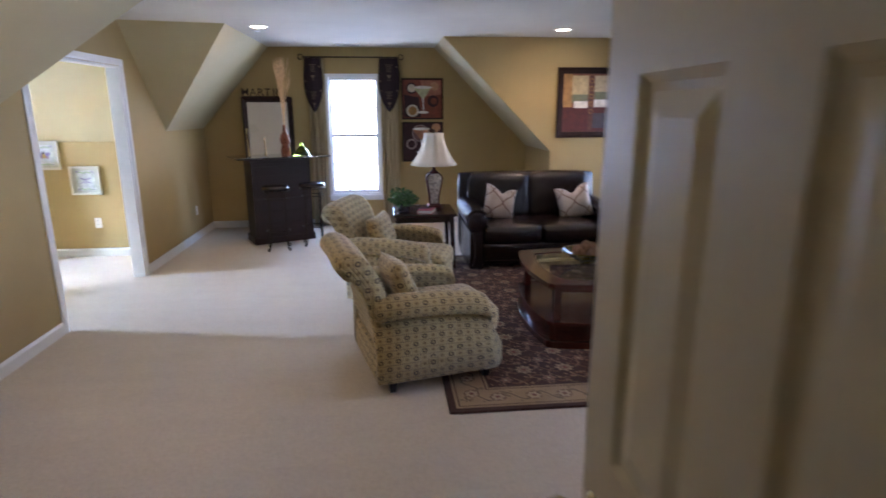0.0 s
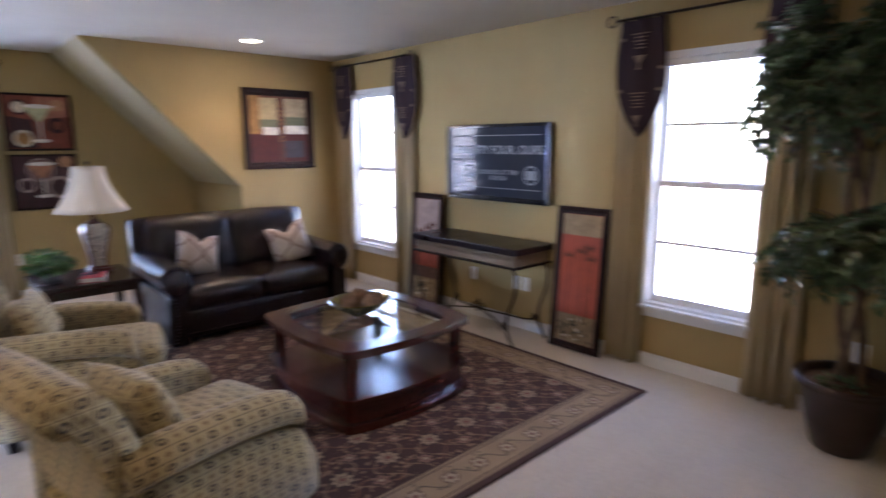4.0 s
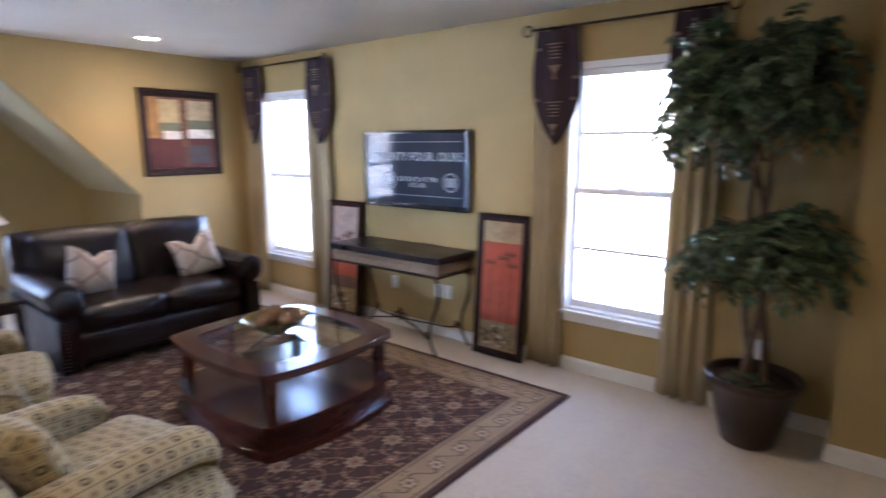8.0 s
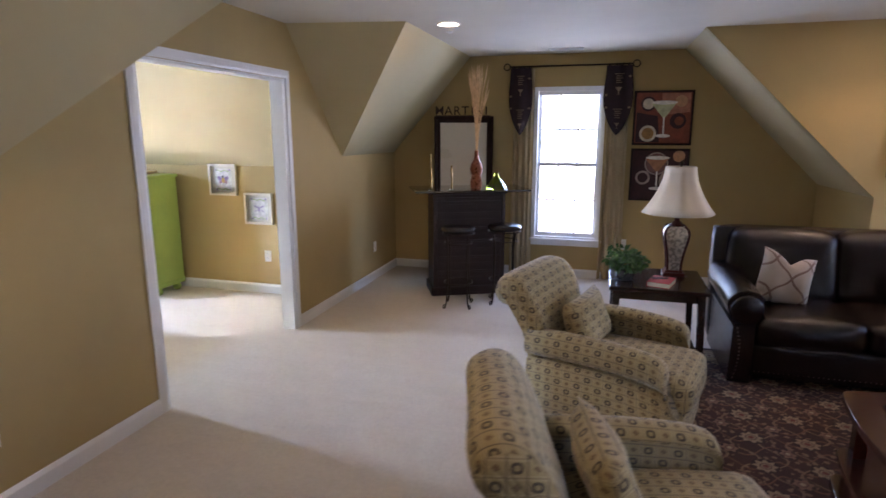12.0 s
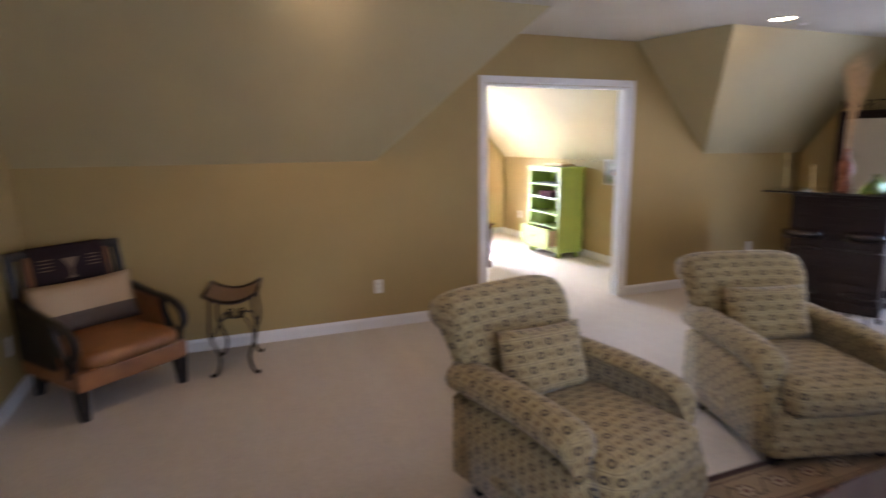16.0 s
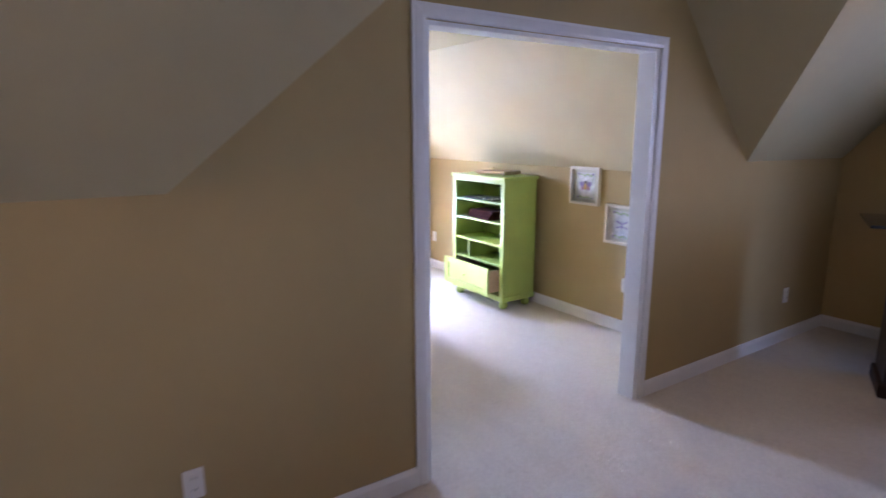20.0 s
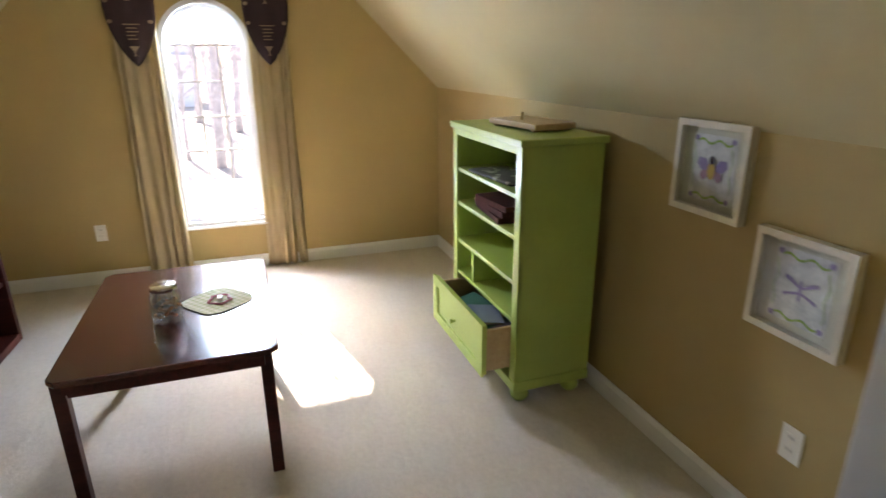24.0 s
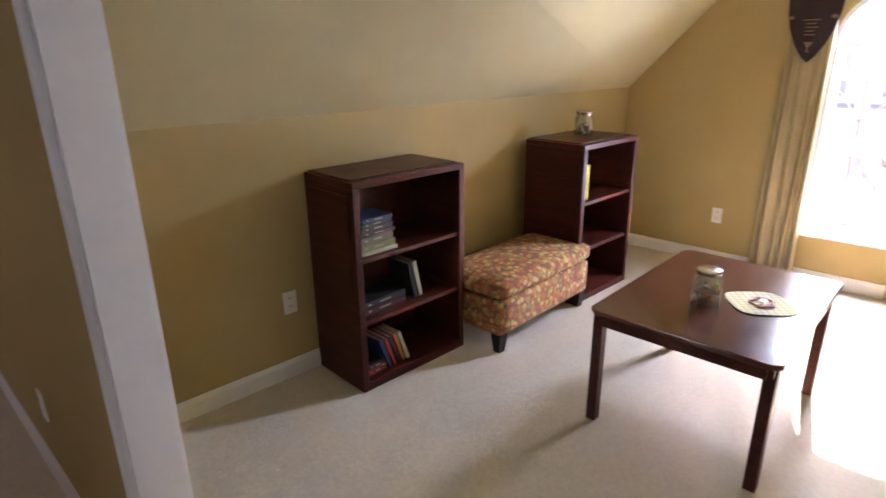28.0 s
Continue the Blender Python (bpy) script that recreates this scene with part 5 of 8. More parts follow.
# arched window of the side room
aw = tagged(new("window_4"), "tall white arched window with a grille overlooking trees", "window", kind="structure")
gab3 = lambda u, v, w: (GX - w, u, v)  # noqa: E731


def arch_line(r, z0, n=24):
    return [(arch_y - r, z0), (arch_y + r, z0)] + [(arch_y + r * math.cos(a), spring + r * math.sin(a)) for a in [math.pi * k / n for k in range(n + 1)]]


part("window_frame", slab(arch_line(arch_r, 0.355), [list(reversed(arch_line(arch_r - 0.032, 0.385)))], lambda u, v, w: gab3(u, v, w - 0.006), 0.10), VINYL, aw)
part("window_sill", box(GX, arch_y - arch_r - 0.02, 0.337, GX + 0.03, arch_y + arch_r + 0.02, 0.357, 0.004), VINYL, aw)
sash = part("sash", slab(arch_line(arch_r - 0.032, 0.385), [list(reversed(arch_line(arch_r - 0.062, 0.42)))], lambda u, v, w: gab3(u, v, w + 0.04), 0.03), VINYL, aw)
pane = part("pane", slab(arch_line(arch_r - 0.058, 0.416), [], lambda u, v, w: gab3(u, v, w + 0.053), 0.004), SCREENED, sash)
pane.visible_shadow = False
for k in (1, 2):
    u = arch_y - 0.233 + 0.466 * k / 3
    top = spring + math.sqrt((arch_r - 0.062) ** 2 - (u - arch_y) ** 2)
    part("muntin", box(GX - 0.062, u - 0.0065, 0.42, GX - 0.048, u + 0.0065, top, 0.001), VINYL, sash)
for k in range(1, 6):
    z = 0.42 + (spring - 0.42) * k / 5
    part("muntin", box(GX - 0.061, arch_y - 0.233, z - 0.0065, GX - 0.049, arch_y + 0.233, z + 0.0065, 0.001), VINYL, sash)


# ---- curtains ----
def drape(name, to3, u0, u1, z0, z1, folds, seed, label, depth=0.035):
    """A pleated panel hanging from z1 to z0; to3(u, z, w), w into the room."""
    rnd = random.Random(seed)
    b = bmesh.new()
    nu, nz = folds * 8, 14
    ph = rnd.uniform(0, 6)
    grid = []
    for side in (0, 1):
        g = []
        for j in range(nz + 1):
            v = j / nz
            z = z1 + (z0 - z1) * v
            row = []
            for i in range(nu + 1):
                u = i / nu
                spread = 1.0 + 0.10 * (v - 0.3)
                uu = (u0 + u1) / 2 + (u - 0.5) * (u1 - u0) * spread + 0.006 * math.sin(9 * u + 4 * v)
                amp = depth * (0.55 + 0.45 * v) * (0.8 + 0.35 * math.sin(5.3 * u + seed))
                w = amp * math.sin(2 * math.pi * folds * u + ph + 0.35 * math.sin(3 * v + 6 * u)) + 0.006 * math.sin(11 * v + 7 * u)
                row.append(b.verts.new(to3(uu, z, w - 0.0025 * side)))
            g.append(row)
        grid.append(g)
    for side, g in enumerate(grid):
        for j in range(nz):
            for i in range(nu):
                q = (g[j][i], g[j][i + 1], g[j + 1][i + 1], g[j + 1][i])
                b.faces.new(q if side else q[::-1])
    f, k = grid
    for j in range(nz):
        for i in (0, nu):
            b.faces.new((f[j][i], f[j + 1][i], k[j + 1][i], k[j][i]))
    for i in range(nu):
        for j in (0, nz):
            b.faces.new((f[j][i], f[j][i + 1], k[j][i + 1], k[j][i]))
    bmesh.ops.recalc_face_normals(b, faces=b.faces)
    ob = tagged(mesh_ob(name, b, DRAPE, smooth=True), label, "curtain", "beige drapes")
    return ob


def valance(to3, uc, width, z1, z0, label):
    """A dark pointed shield of cloth with pale printed glasses, flat in (u, z), standing w into the room."""
    side = 0.0
    ob = thing("curtain_valance", pose(*to3(uc, z1, 0.075)), label, "valance", "pointed valances")
    o = Vector(to3(uc, z1, 0.075))

    def loc(u, z, w):
        return Vector(to3(uc + u, z1 + z, 0.075 + w)) - o

    h = z1 - z0
    half = width / 2
    outline = [(0.86, 0.0), (0.90, 0.15), (0.98, 0.30), (1.0, 0.45), (0.96, 0.58), (0.80, 0.72), (0.55, 0.85), (0.26, 0.95), (0.0, 1.0)]
    b = bmesh.new()
    rows = []
    for bk in (0, 1):
        g = []
        for k in range(25):
            v = k / 24
            for (wa, va), (wb, vb) in zip(outline, outline[1:]):
                if va <= v <= vb + 1e-9:
                    w = wa + (wb - wa) * (v - va) / (vb - va)
                    break
            g.append([b.verts.new(loc(u * half * max(w, 0.02), -v * h, 0.014 * math.cos(7 * u * (1 - 0.5 * v)) * (1 - v * 0.5) + 0.02 * (1 - u * u) - 0.004 * bk)) for u in [2 * i / 12 - 1 for i in range(13)]])
        rows.append(g)
    for bk, g in enumerate(rows):
        for r0, r1 in zip(g, g[1:]):
            for i in range(12):
                q = (r0[i], r0[i + 1], r1[i + 1], r1[i])
                b.faces.new(q if bk else q[::-1])
    f, k = rows
    for r in range(24):
        for i in (0, 12):
            b.faces.new((f[r][i], f[r + 1][i], k[r + 1][i], k[r][i]))
    bmesh.ops.recalc_face_normals(b, faces=b.faces)
    cloth = part("cloth", b, VALANCE, ob, smooth=True)

    def patch(pts, n=1):
        bm = bmesh.new()
        a = [bm.verts.new(loc(u, v, 0.0375 - 0.02 * (u / half) ** 2 + 0.004)) for u, v in pts]
        c = [bm.verts.new(loc(u, v, 0.032 - 0.02 * (u / half) ** 2)) for u, v in pts]
        bm.faces.new(a)
        m = len(a)
        for q in range(m):
            bm.faces.new((a[q], a[(q + 1) % m], c[(q + 1) % m], c[q]))
        bmesh.ops.recalc_face_normals(bm, faces=bm.faces)
        part("printed_motif", bm, VALPRINT, cloth)

    for zc, s in ((-0.36 * h, 1.0), (-0.86 * h, 0.8)):
        s *= width * 0.115
        patch([(-s, zc + 1.0 * s), (s, zc + 1.0 * s), (0.1 * s, zc - 0.25 * s), (0.1 * s, zc - 0.95 * s), (0.5 * s, zc - 1.15 * s), (-0.5 * s, zc - 1.15 * s), (-0.1 * s, zc - 0.95 * s), (-0.1 * s, zc - 0.25 * s)])
    for zc, n in ((-0.12 * h, 5), (-0.62 * h, 5)):
        for q in range(n):
            wdt = width * (0.16 if q == 0 else 0.10 + 0.02 * ((q * 7) % 3))
            u0 = -wdt if q == 0 else -width * 0.10
            z = zc - q * 0.022
            patch([(u0, z), (u0 + wdt * (2 if q == 0 else 1.6), z), (u0 + wdt * (2 if q == 0 else 1.6), z - 0.006), (u0, z - 0.006)])
    for u, z in ((0.36 * width, -0.16 * h), (0.38 * width, -0.60 * h), (-0.42 * width, -0.42 * h), (-0.40 * width, -0.60 * h)):
        patch([(u + 0.016 * math.cos(a), z + 0.012 * math.sin(a)) for a in [2 * math.pi * i / 8 for i in range(8)]])
    return ob


def rod(to3, u0, u1, z, label):
    ob = thing("curtain_rod", pose(*to3((u0 + u1) / 2, z, 0.08)), label, "curtain rod", "curtain rods")
    o = Vector(to3((u0 + u1) / 2, z, 0.08))

    def loc(u, zz, w):
        return Vector(to3(u, zz, w)) - o

    part("bar", tube([loc(u0, z, 0.08), loc(u1, z, 0.08)], 0.009, 10), IRON, ob, smooth=True)
    for u, s in ((u0, -1), (u1, 1)):
        part("finial", tube([loc(u + s * 0.03 + 0.034 * math.cos(a), z + 0.034 * math.sin(a), 0.08) for a in [2 * math.pi * i / 20 for i in range(21)]], 0.006, 8), IRON, ob, smooth=True)
        part("bracket", tube([loc(u - s * 0.05, z, 0.08), loc(u - s * 0.05, z - 0.02, 0.05), loc(u - s * 0.05, z - 0.03, 0.0)], 0.006, 8), IRON, ob, smooth=True)
    return ob


def curtain_rings(to3, us, z):
    for u in us:
        ob = thing("curtain_ring", pose(*to3(u, z, 0.08)), "dark iron curtain ring on the rod", "curtain ring", "curtain rings")
        o = Vector(to3(u, z, 0.08))
        part("ring", tube([Vector(to3(u, z - 0.004 + 0.017 * math.cos(a), 0.08 + 0.017 * math.sin(a))) - o for a in [2 * math.pi * i / 14 for i in range(15)]], 0.003, 6), IRON, ob, smooth=True)


in_far = lambda u, v, w: (u, YF - w, v)  # noqa: E731
in_right = lambda u, v, w: (XR - w, u, v)  # noqa: E731
in_gab = lambda u, v, w: (GX + w, u, v)  # noqa: E731
SETS = [
    (in_far, 2.325, (-0.74, 0.545), ((-0.70, -0.47), (0.30, 0.53)), ((-0.615, 0.26), (0.41, 0.30)), 1.60, "dormer window"),
    (in_right, 2.37, (5.80, 7.12), ((5.76, 6.03), (6.86, 7.10)), ((5.87, 0.36), (6.93, 0.36)), 1.60, "sofa side window"),
    (in_right, 2.335, (2.40, 3.62), ((2.37, 2.66), (3.34, 3.60)), ((2.55, 0.30), (3.425, 0.35)), 1.585, "ficus tree window"),
    (in_gab, 2.165, (4.80, 5.93), ((4.82, 5.085), (5.64, 5.91)), ((4.95, 0.30), (5.775, 0.30)), 1.48, "arched window"),
]
for n, (to3, z, (a, c), drapes, vals, zt, where) in enumerate(SETS):
    rod(to3, a, c, z, "dark iron curtain rod with ring finials, " + where)
    for k, (d0, d1) in enumerate(drapes):
        drape("curtain", lambda u, v, w, to3=to3: to3(u, v, w + 0.045), d0, d1, 0.012, z - 0.02, 4, 3 * n + k, "beige pleated floor-length drape at the " + where, 0.030)
    for u, w in vals:
        valance(to3, u, w, z - 0.012, zt, "dark brown pointed valance with printed glasses, " + where)
    curtain_rings(to3, [u + s for u, w in vals for s in (-0.32 * w, -0.1 * w, 0.12 * w, 0.33 * w)], z)


# ---- fixtures ----
SATIN = plain("satin grey white plastic", (0.42, 0.42, 0.40), 0.35, vary=0.08, scale=30)


def outlet(m, label="white duplex outlet plate on the wall", kind=0):
    """A cover plate in the x z plane facing -y."""
    ob = thing("outlet_plate" if kind == 0 else "switch_plate", m, label, "outlet" if kind == 0 else "light switch", "outlets" if kind == 0 else "")
    w = 0.036 if kind == 0 else 0.082
    hh = 0.058 if kind == 0 else 0.10
    cover = SATIN if kind == 1 else PLASTIC
    part("plate", box(-w, -0.006, -hh, w, 0.0, hh, 0.003), cover, ob)
    if kind == 0:
        for z in (0.022, -0.022):
            s = part("socket", box(-0.017, -0.008, z - 0.014, 0.017, -0.005, z + 0.014, 0.003), PLASTIC, ob)
            for x in (-0.007, 0.007):
                part("slot", box(x - 0.0012, -0.0086, z - 0.002, x + 0.0012, -0.0078, z + 0.008), SLOT, s)
    elif kind == 1:
        for x in (-0.046, 0.0, 0.046):
            r = part("rocker", box(x - 0.017, -0.010, -0.045, x + 0.017, -0.005, 0.085, 0.003), cover, ob)
            part("screw", turned([(0.0, 0.0), (0.003, 0.0), (0.0025, 0.0015), (0.0, 0.0018)], segments=8), SLOT, ob).matrix_basis = pose(x, -0.0062, -0.056, 90, 0, 0)
        for x in (-0.05, -0.02, 0.0, 0.03, 0.05):
            part("label_mark", box(x - 0.008, -0.0068, -0.078, x + 0.006, -0.0058, -0.066), SLOT, ob)
    else:
        for z in (0.02, -0.02):
            part("jack", box(-0.01, -0.009, z - 0.008, 0.01, -0.005, z + 0.008, 0.001), SLOT, ob)
    return ob


for x, y, z, turn in ((XL, 3.615, 0.36, 90), (XL, 7.87, 0.37, 90), (-1.60, 1.17, 0.365, 180), (XR, 5.0, 0.39, -90), (XR, 4.50, 0.39, -90), (XR, 4.40, 0.39, -90), (XR, 2.09, 0.42, -90), (0.55, YF, 0.41, 0),
                      (1.733, 1.1505, 0.42, 184.2), (GX, 4.53, 0.373, 90), (-2.95, KF, 0.39, 0), (-3.19, knee(-3.19), 0.40, 177.1), (-5.75, KF, 0.38, 0)):
    outlet(pose(x, y, z, 0, 0, turn))
outlet(pose(-0.757, 0.749, 1.325, 0, 0, 180 - 41.6), "grey white triple rocker switch plate on the diagonal wall", 1)

ceil_mat = plain("white lamp trim ring", (0.85, 0.84, 0.80), 0.4, vary=0.03)
for lx, ly, watts in LIGHTS:
    ob = thing("recessed_downlight", pose(lx, ly, CEIL), "round white recessed ceiling downlight, lit", "ceiling light", "recessed downlights")
    part("trim_ring", turned([(0.075, -0.001), (0.098, -0.001), (0.098, -0.006), (0.09, -0.010), (0.075, -0.008), (0.075, -0.001)], segments=36), ceil_mat, ob, smooth=True)
    part("lens", turned([(0.0, -0.003), (0.074, -0.003), (0.074, -0.001), (0.0, -0.001)], segments=36), LAMPGLOW, ob)
    ob.children[-1].visible_shadow = False
vent = thing("ceiling_vent", pose(-0.12, 8.19, CEIL), "white slatted ceiling register near the dormer window", "air vent")
part("frame", slab(rect(-0.17, -0.06, 0.17, 0.06), [list(reversed(rect(-0.15, -0.04, 0.15, 0.04)))], lambda u, v, w: (u, v, -0.002 - w), 0.008), ceil_mat, vent)
for k in range(7):
    s = part("slat", box(-0.15, -0.001, -0.012, 0.15, 0.001, 0.006), ceil_mat, vent)
    s.matrix_basis = pose(0, -0.036 + 0.012 * k, -0.004, 35, 0, 0)
part("backing", box(-0.15, -0.04, -0.0025, 0.15, 0.04, -0.001), SLOT, vent)
sp = thing("sprinkler_head", pose(-1.0, 6.9, CEIL), "small white sprinkler cap on the ceiling", "sprinkler")
part("cap", turned([(0.0, -0.012), (0.02, -0.012), (0.03, -0.004), (0.03, 0.0), (0.0, 0.0)], segments=20), ceil_mat, sp, smooth=True)


# ---- pictures ----
def frame_bm(w, h, fw, depth, back=0.006):
    """A mitred moulding in the x z plane, facing -y."""
    prof = [(0.0, 0.0), (0.0, depth * 0.75), (fw * 0.12, depth), (fw * 0.4, depth * 0.9), (fw * 0.6, depth * 0.6), (fw * 0.85, depth * 0.62), (fw, depth * 0.4), (fw, 0.0)]
    b = bmesh.new()
    rings = []
    for sx, sz in ((-1, -1), (1, -1), (1, 1), (-1, 1)):
        rings.append([b.verts.new((sx * (w / 2 - a), -d, sz * (h / 2 - a))) for a, d in prof])
    n = len(prof)
    for k in range(4):
        r0, r1 = rings[k], rings[(k + 1) % 4]
        for i in range(n):
            j = (i + 1) % n
            b.faces.new((r0[i], r0[j], r1[j], r1[i]))
    bmesh.ops.recalc_face_normals(b, faces=b.faces)
    return b


def patch_mat(name, c, rough=0.8, vary=0.3, scale=18.0):
    return bpy.data.materials.get(name) or plain(name, c, rough, vary=vary, scale=scale, fine=90, relief=0.3)


def flat(parent, name, pts, lift, mat):
    """A thin painted shape on a canvas, points in (x, z), lift towards -y."""
    return part(name, slab(pts, [], lambda u, v, w: (u, -lift + w, v), 0.0012), mat, parent)


def disc_pts(x, z, r, n=24, rz=None):
    return [(x + r * math.cos(2 * math.pi * k / n), z + (rz or r) * math.sin(2 * math.pi * k / n)) for k in range(n)]


def picture(m, w, h, fw, depth, frame_mat, canvas_mat, label, group=""):
    ob = thing("framed_picture", m, label, "picture", group)
    part("frame", frame_bm(w, h, fw, depth), frame_mat, ob)
    cv = part("canvas", box(-w / 2 + fw * 0.9, -depth * 0.45, -h / 2 + fw * 0.9, w / 2 - fw * 0.9, 0, h / 2 - fw * 0.9), canvas_mat, ob)
    return ob, cv, depth * 0.45


RUST, PLUM, CREAMP = patch_mat("rust paint", (0.22, 0.06, 0.035)), patch_mat("plum paint", (0.05, 0.018, 0.02)), patch_mat("cream paint", (0.62, 0.55, 0.42))
OCHRE, WHITEP = patch_mat("ochre paint", (0.36, 0.19, 0.06)), patch_mat("white paint", (0.75, 0.72, 0.66))
GREYG, PEACH = patch_mat("grey green paint", (0.17, 0.18, 0.11)), patch_mat("peach paint", (0.50, 0.27, 0.15))


def ring_shape(cv, x, z, r0, r1, lift, mat):
    part("painted_ring", slab(disc_pts(x, z, r1), [list(reversed(disc_pts(x, z, r0)))], lambda u, v, w: (u, -lift + w, v), 0.0012), mat, cv)


def cocktail(cv, x, z, s, lift, bowl_mat, lean=0.0):
    flat(cv, "painted_glass", [(x - 0.11 * s, z + 0.10 * s), (x + 0.11 * s, z + 0.12 * s), (x + 0.012 * s, z - 0.02 * s), (x - 0.012 * s, z - 0.02 * s)], lift, bowl_mat)
    flat(cv, "painted_stem", [(x - 0.007 * s, z - 0.02 * s), (x + 0.007 * s, z - 0.02 * s), (x + 0.010 * s, z - 0.18 * s), (x - 0.004 * s, z - 0.18 * s)], lift, WHITEP)
    flat(cv, "painted_foot", disc_pts(x, z - 0.185 * s, 0.065 * s, 16, 0.016 * s), lift, WHITEP)
    flat(cv, "painted_rim", disc_pts(x, z + 0.11 * s, 0.11 * s, 20, 0.018 * s), lift + 0.001, WHITEP)


ob, cv, L = picture(pose(0.87, YF, 1.776), 0.585, 0.56, 0.022, 0.028, BLACKFRAME, RUST, "painting of a martini glass and olives in a thin dark frame", "martini paintings")
L += 0.0012
flat(cv, "painted_field", [(-0.26, -0.25), (-0.02, -0.25), (-0.05, 0.02), (-0.26, 0.06)], L, PLUM)
flat(cv, "painted_field", [(0.0, 0.03), (0.26, 0.06), (0.26, 0.25), (-0.02, 0.25)], L, patch_mat("dusty rose paint", (0.40, 0.16, 0.10)))
for x, z, r, mm in ((-0.15, 0.145, 0.075, PLUM), (-0.15, 0.145, 0.055, CREAMP), (-0.14, -0.16, 0.085, CREAMP), (-0.14, -0.16, 0.06, OCHRE), (0.15, -0.03, 0.08, PLUM), (0.16, -0.03, 0.045, RUST), (0.17, 0.17, 0.06, PEACH)):
    flat(cv, "painted_disc", disc_pts(x, z, r), L + 0.0012 + (0.0012 if r < 0.07 else 0), mm)
cocktail(cv, 0.01, 0.03, 1.15, L + 0.0036, patch_mat("pale olive drink", (0.50, 0.52, 0.30)))
DIMP = patch_mat("dim cream paint", (0.36, 0.27, 0.24))
ob, cv, L = picture(pose(0.87, YF, 1.183), 0.585, 0.555, 0.022, 0.028, BLACKFRAME, PLUM, "square painting of an orange cocktail in a thin dark frame", "martini paintings")
L += 0.0012
for x, z, r0, r1 in ((-0.16, -0.03, 0.052, 0.075), (0.12, -0.06, 0.085, 0.115), (0.19, 0.2, 0.0, 0.06)):
    if r0:
        ring_shape(cv, x, z, r0, r1, L, DIMP)
    else:
        flat(cv, "painted_disc", disc_pts(x, z, r1), L, PEACH)
ring_shape(cv, -0.03, 0.12, 0.105, 0.12, L, DIMP)
flat(cv, "painted_disc", disc_pts(-0.03, 0.12, 0.10), L, patch_mat("smoky rose paint", (0.20, 0.10, 0.085)))
cocktail(cv, -0.02, 0.06, 1.1, L + 0.0024, patch_mat("peach drink", (0.42, 0.19, 0.10)))

ob, cv, L = picture(pose(2.825, YP, 1.705), 0.80, 0.83, 0.075, 0.035, BLACKFRAME, patch_mat("brown collage ground", (0.20, 0.085, 0.045)), "large abstract collage of earth toned blocks in a dark frame")
L += 0.0012
for k, (x0, z0, x1, z1, mm) in enumerate(((-0.33, -0.34, 0.33, -0.05, patch_mat("maroon paint", (0.10, 0.025, 0.02))), (-0.33, -0.05, -0.22, 0.34, OCHRE), (-0.22, 0.10, -0.02, 0.32, patch_mat("straw paint", (0.48, 0.38, 0.20))), (-0.22, 0.0, -0.02, 0.10, GREYG), (-0.19, -0.06, -0.02, 0.02, WHITEP),
                           (0.06, 0.12, 0.31, 0.32, patch_mat("sand paint", (0.50, 0.40, 0.24))), (0.06, 0.03, 0.31, 0.13, GREYG), (0.06, -0.05, 0.31, 0.04, WHITEP), (0.05, -0.30, 0.28, -0.12, patch_mat("slate paint", (0.07, 0.06, 0.07))), (-0.01, -0.33, 0.05, 0.32, patch_mat("umber paint", (0.12, 0.045, 0.03))))):
    flat(cv, "painted_block", rect(x0, z0, x1, z1), L + 0.0006 * (k + 1), mm)
for k in range(5):
    ring_shape(cv, 0.02, -0.1 + 0.09 * k, 0.022, 0.028, L + 0.0078, OCHRE)

ob, cv, L = picture(pose(2.30, 1.1925, 1.695, 0, 0, 180 + 4.2), 1.05, 0.83, 0.085, 0.04, BLACKFRAME, patch_mat("mauve brown pear ground", (0.11, 0.062, 0.05)), "still life of dark red pears in a wide dark frame")
L += 0.0012
for x0, z0, x1, z1, mm in ((-0.32, 0.06, -0.06, 0.325, patch_mat("pale stone paint", (0.46, 0.43, 0.34))), (-0.32, -0.06, -0.06, 0.06, patch_mat("umber paint", (0.24, 0.15, 0.06))), (-0.06, 0.10, 0.25, 0.325, patch_mat("olive brown paint", (0.16, 0.12, 0.055))),
                           (-0.06, -0.06, 0.25, 0.10, GREYG), (-0.30, -0.325, -0.02, -0.07, patch_mat("umber paint", (0.24, 0.15, 0.06))), (-0.02, -0.325, 0.26, -0.07, patch_mat("golden pear ground", (0.36, 0.24, 0.075)))):
    flat(cv, "painted_field", rect(x0, z0, x1, z1), L, mm)
flat(cv, "painted_line", rect(-0.435, -0.066, 0.435, -0.060), L + 0.001, CREAMP)
PEARP = patch_mat("dark pear red", (0.115, 0.030, 0.016))
for x in (-0.19, -0.02, 0.18):
    flat(cv, "painted_pear", disc_pts(x, 0.115, 0.068, 20, 0.085), L + 0.0024, PEARP)
    flat(cv, "painted_pear_neck", disc_pts(x + 0.008, 0.19, 0.034, 16, 0.07), L + 0.0036, PEARP)
flat(cv, "painted_leaf", disc_pts(0.03, 0.06, 0.055, 16, 0.035), L + 0.0016, patch_mat("leaf green paint", (0.11, 0.15, 0.035)))


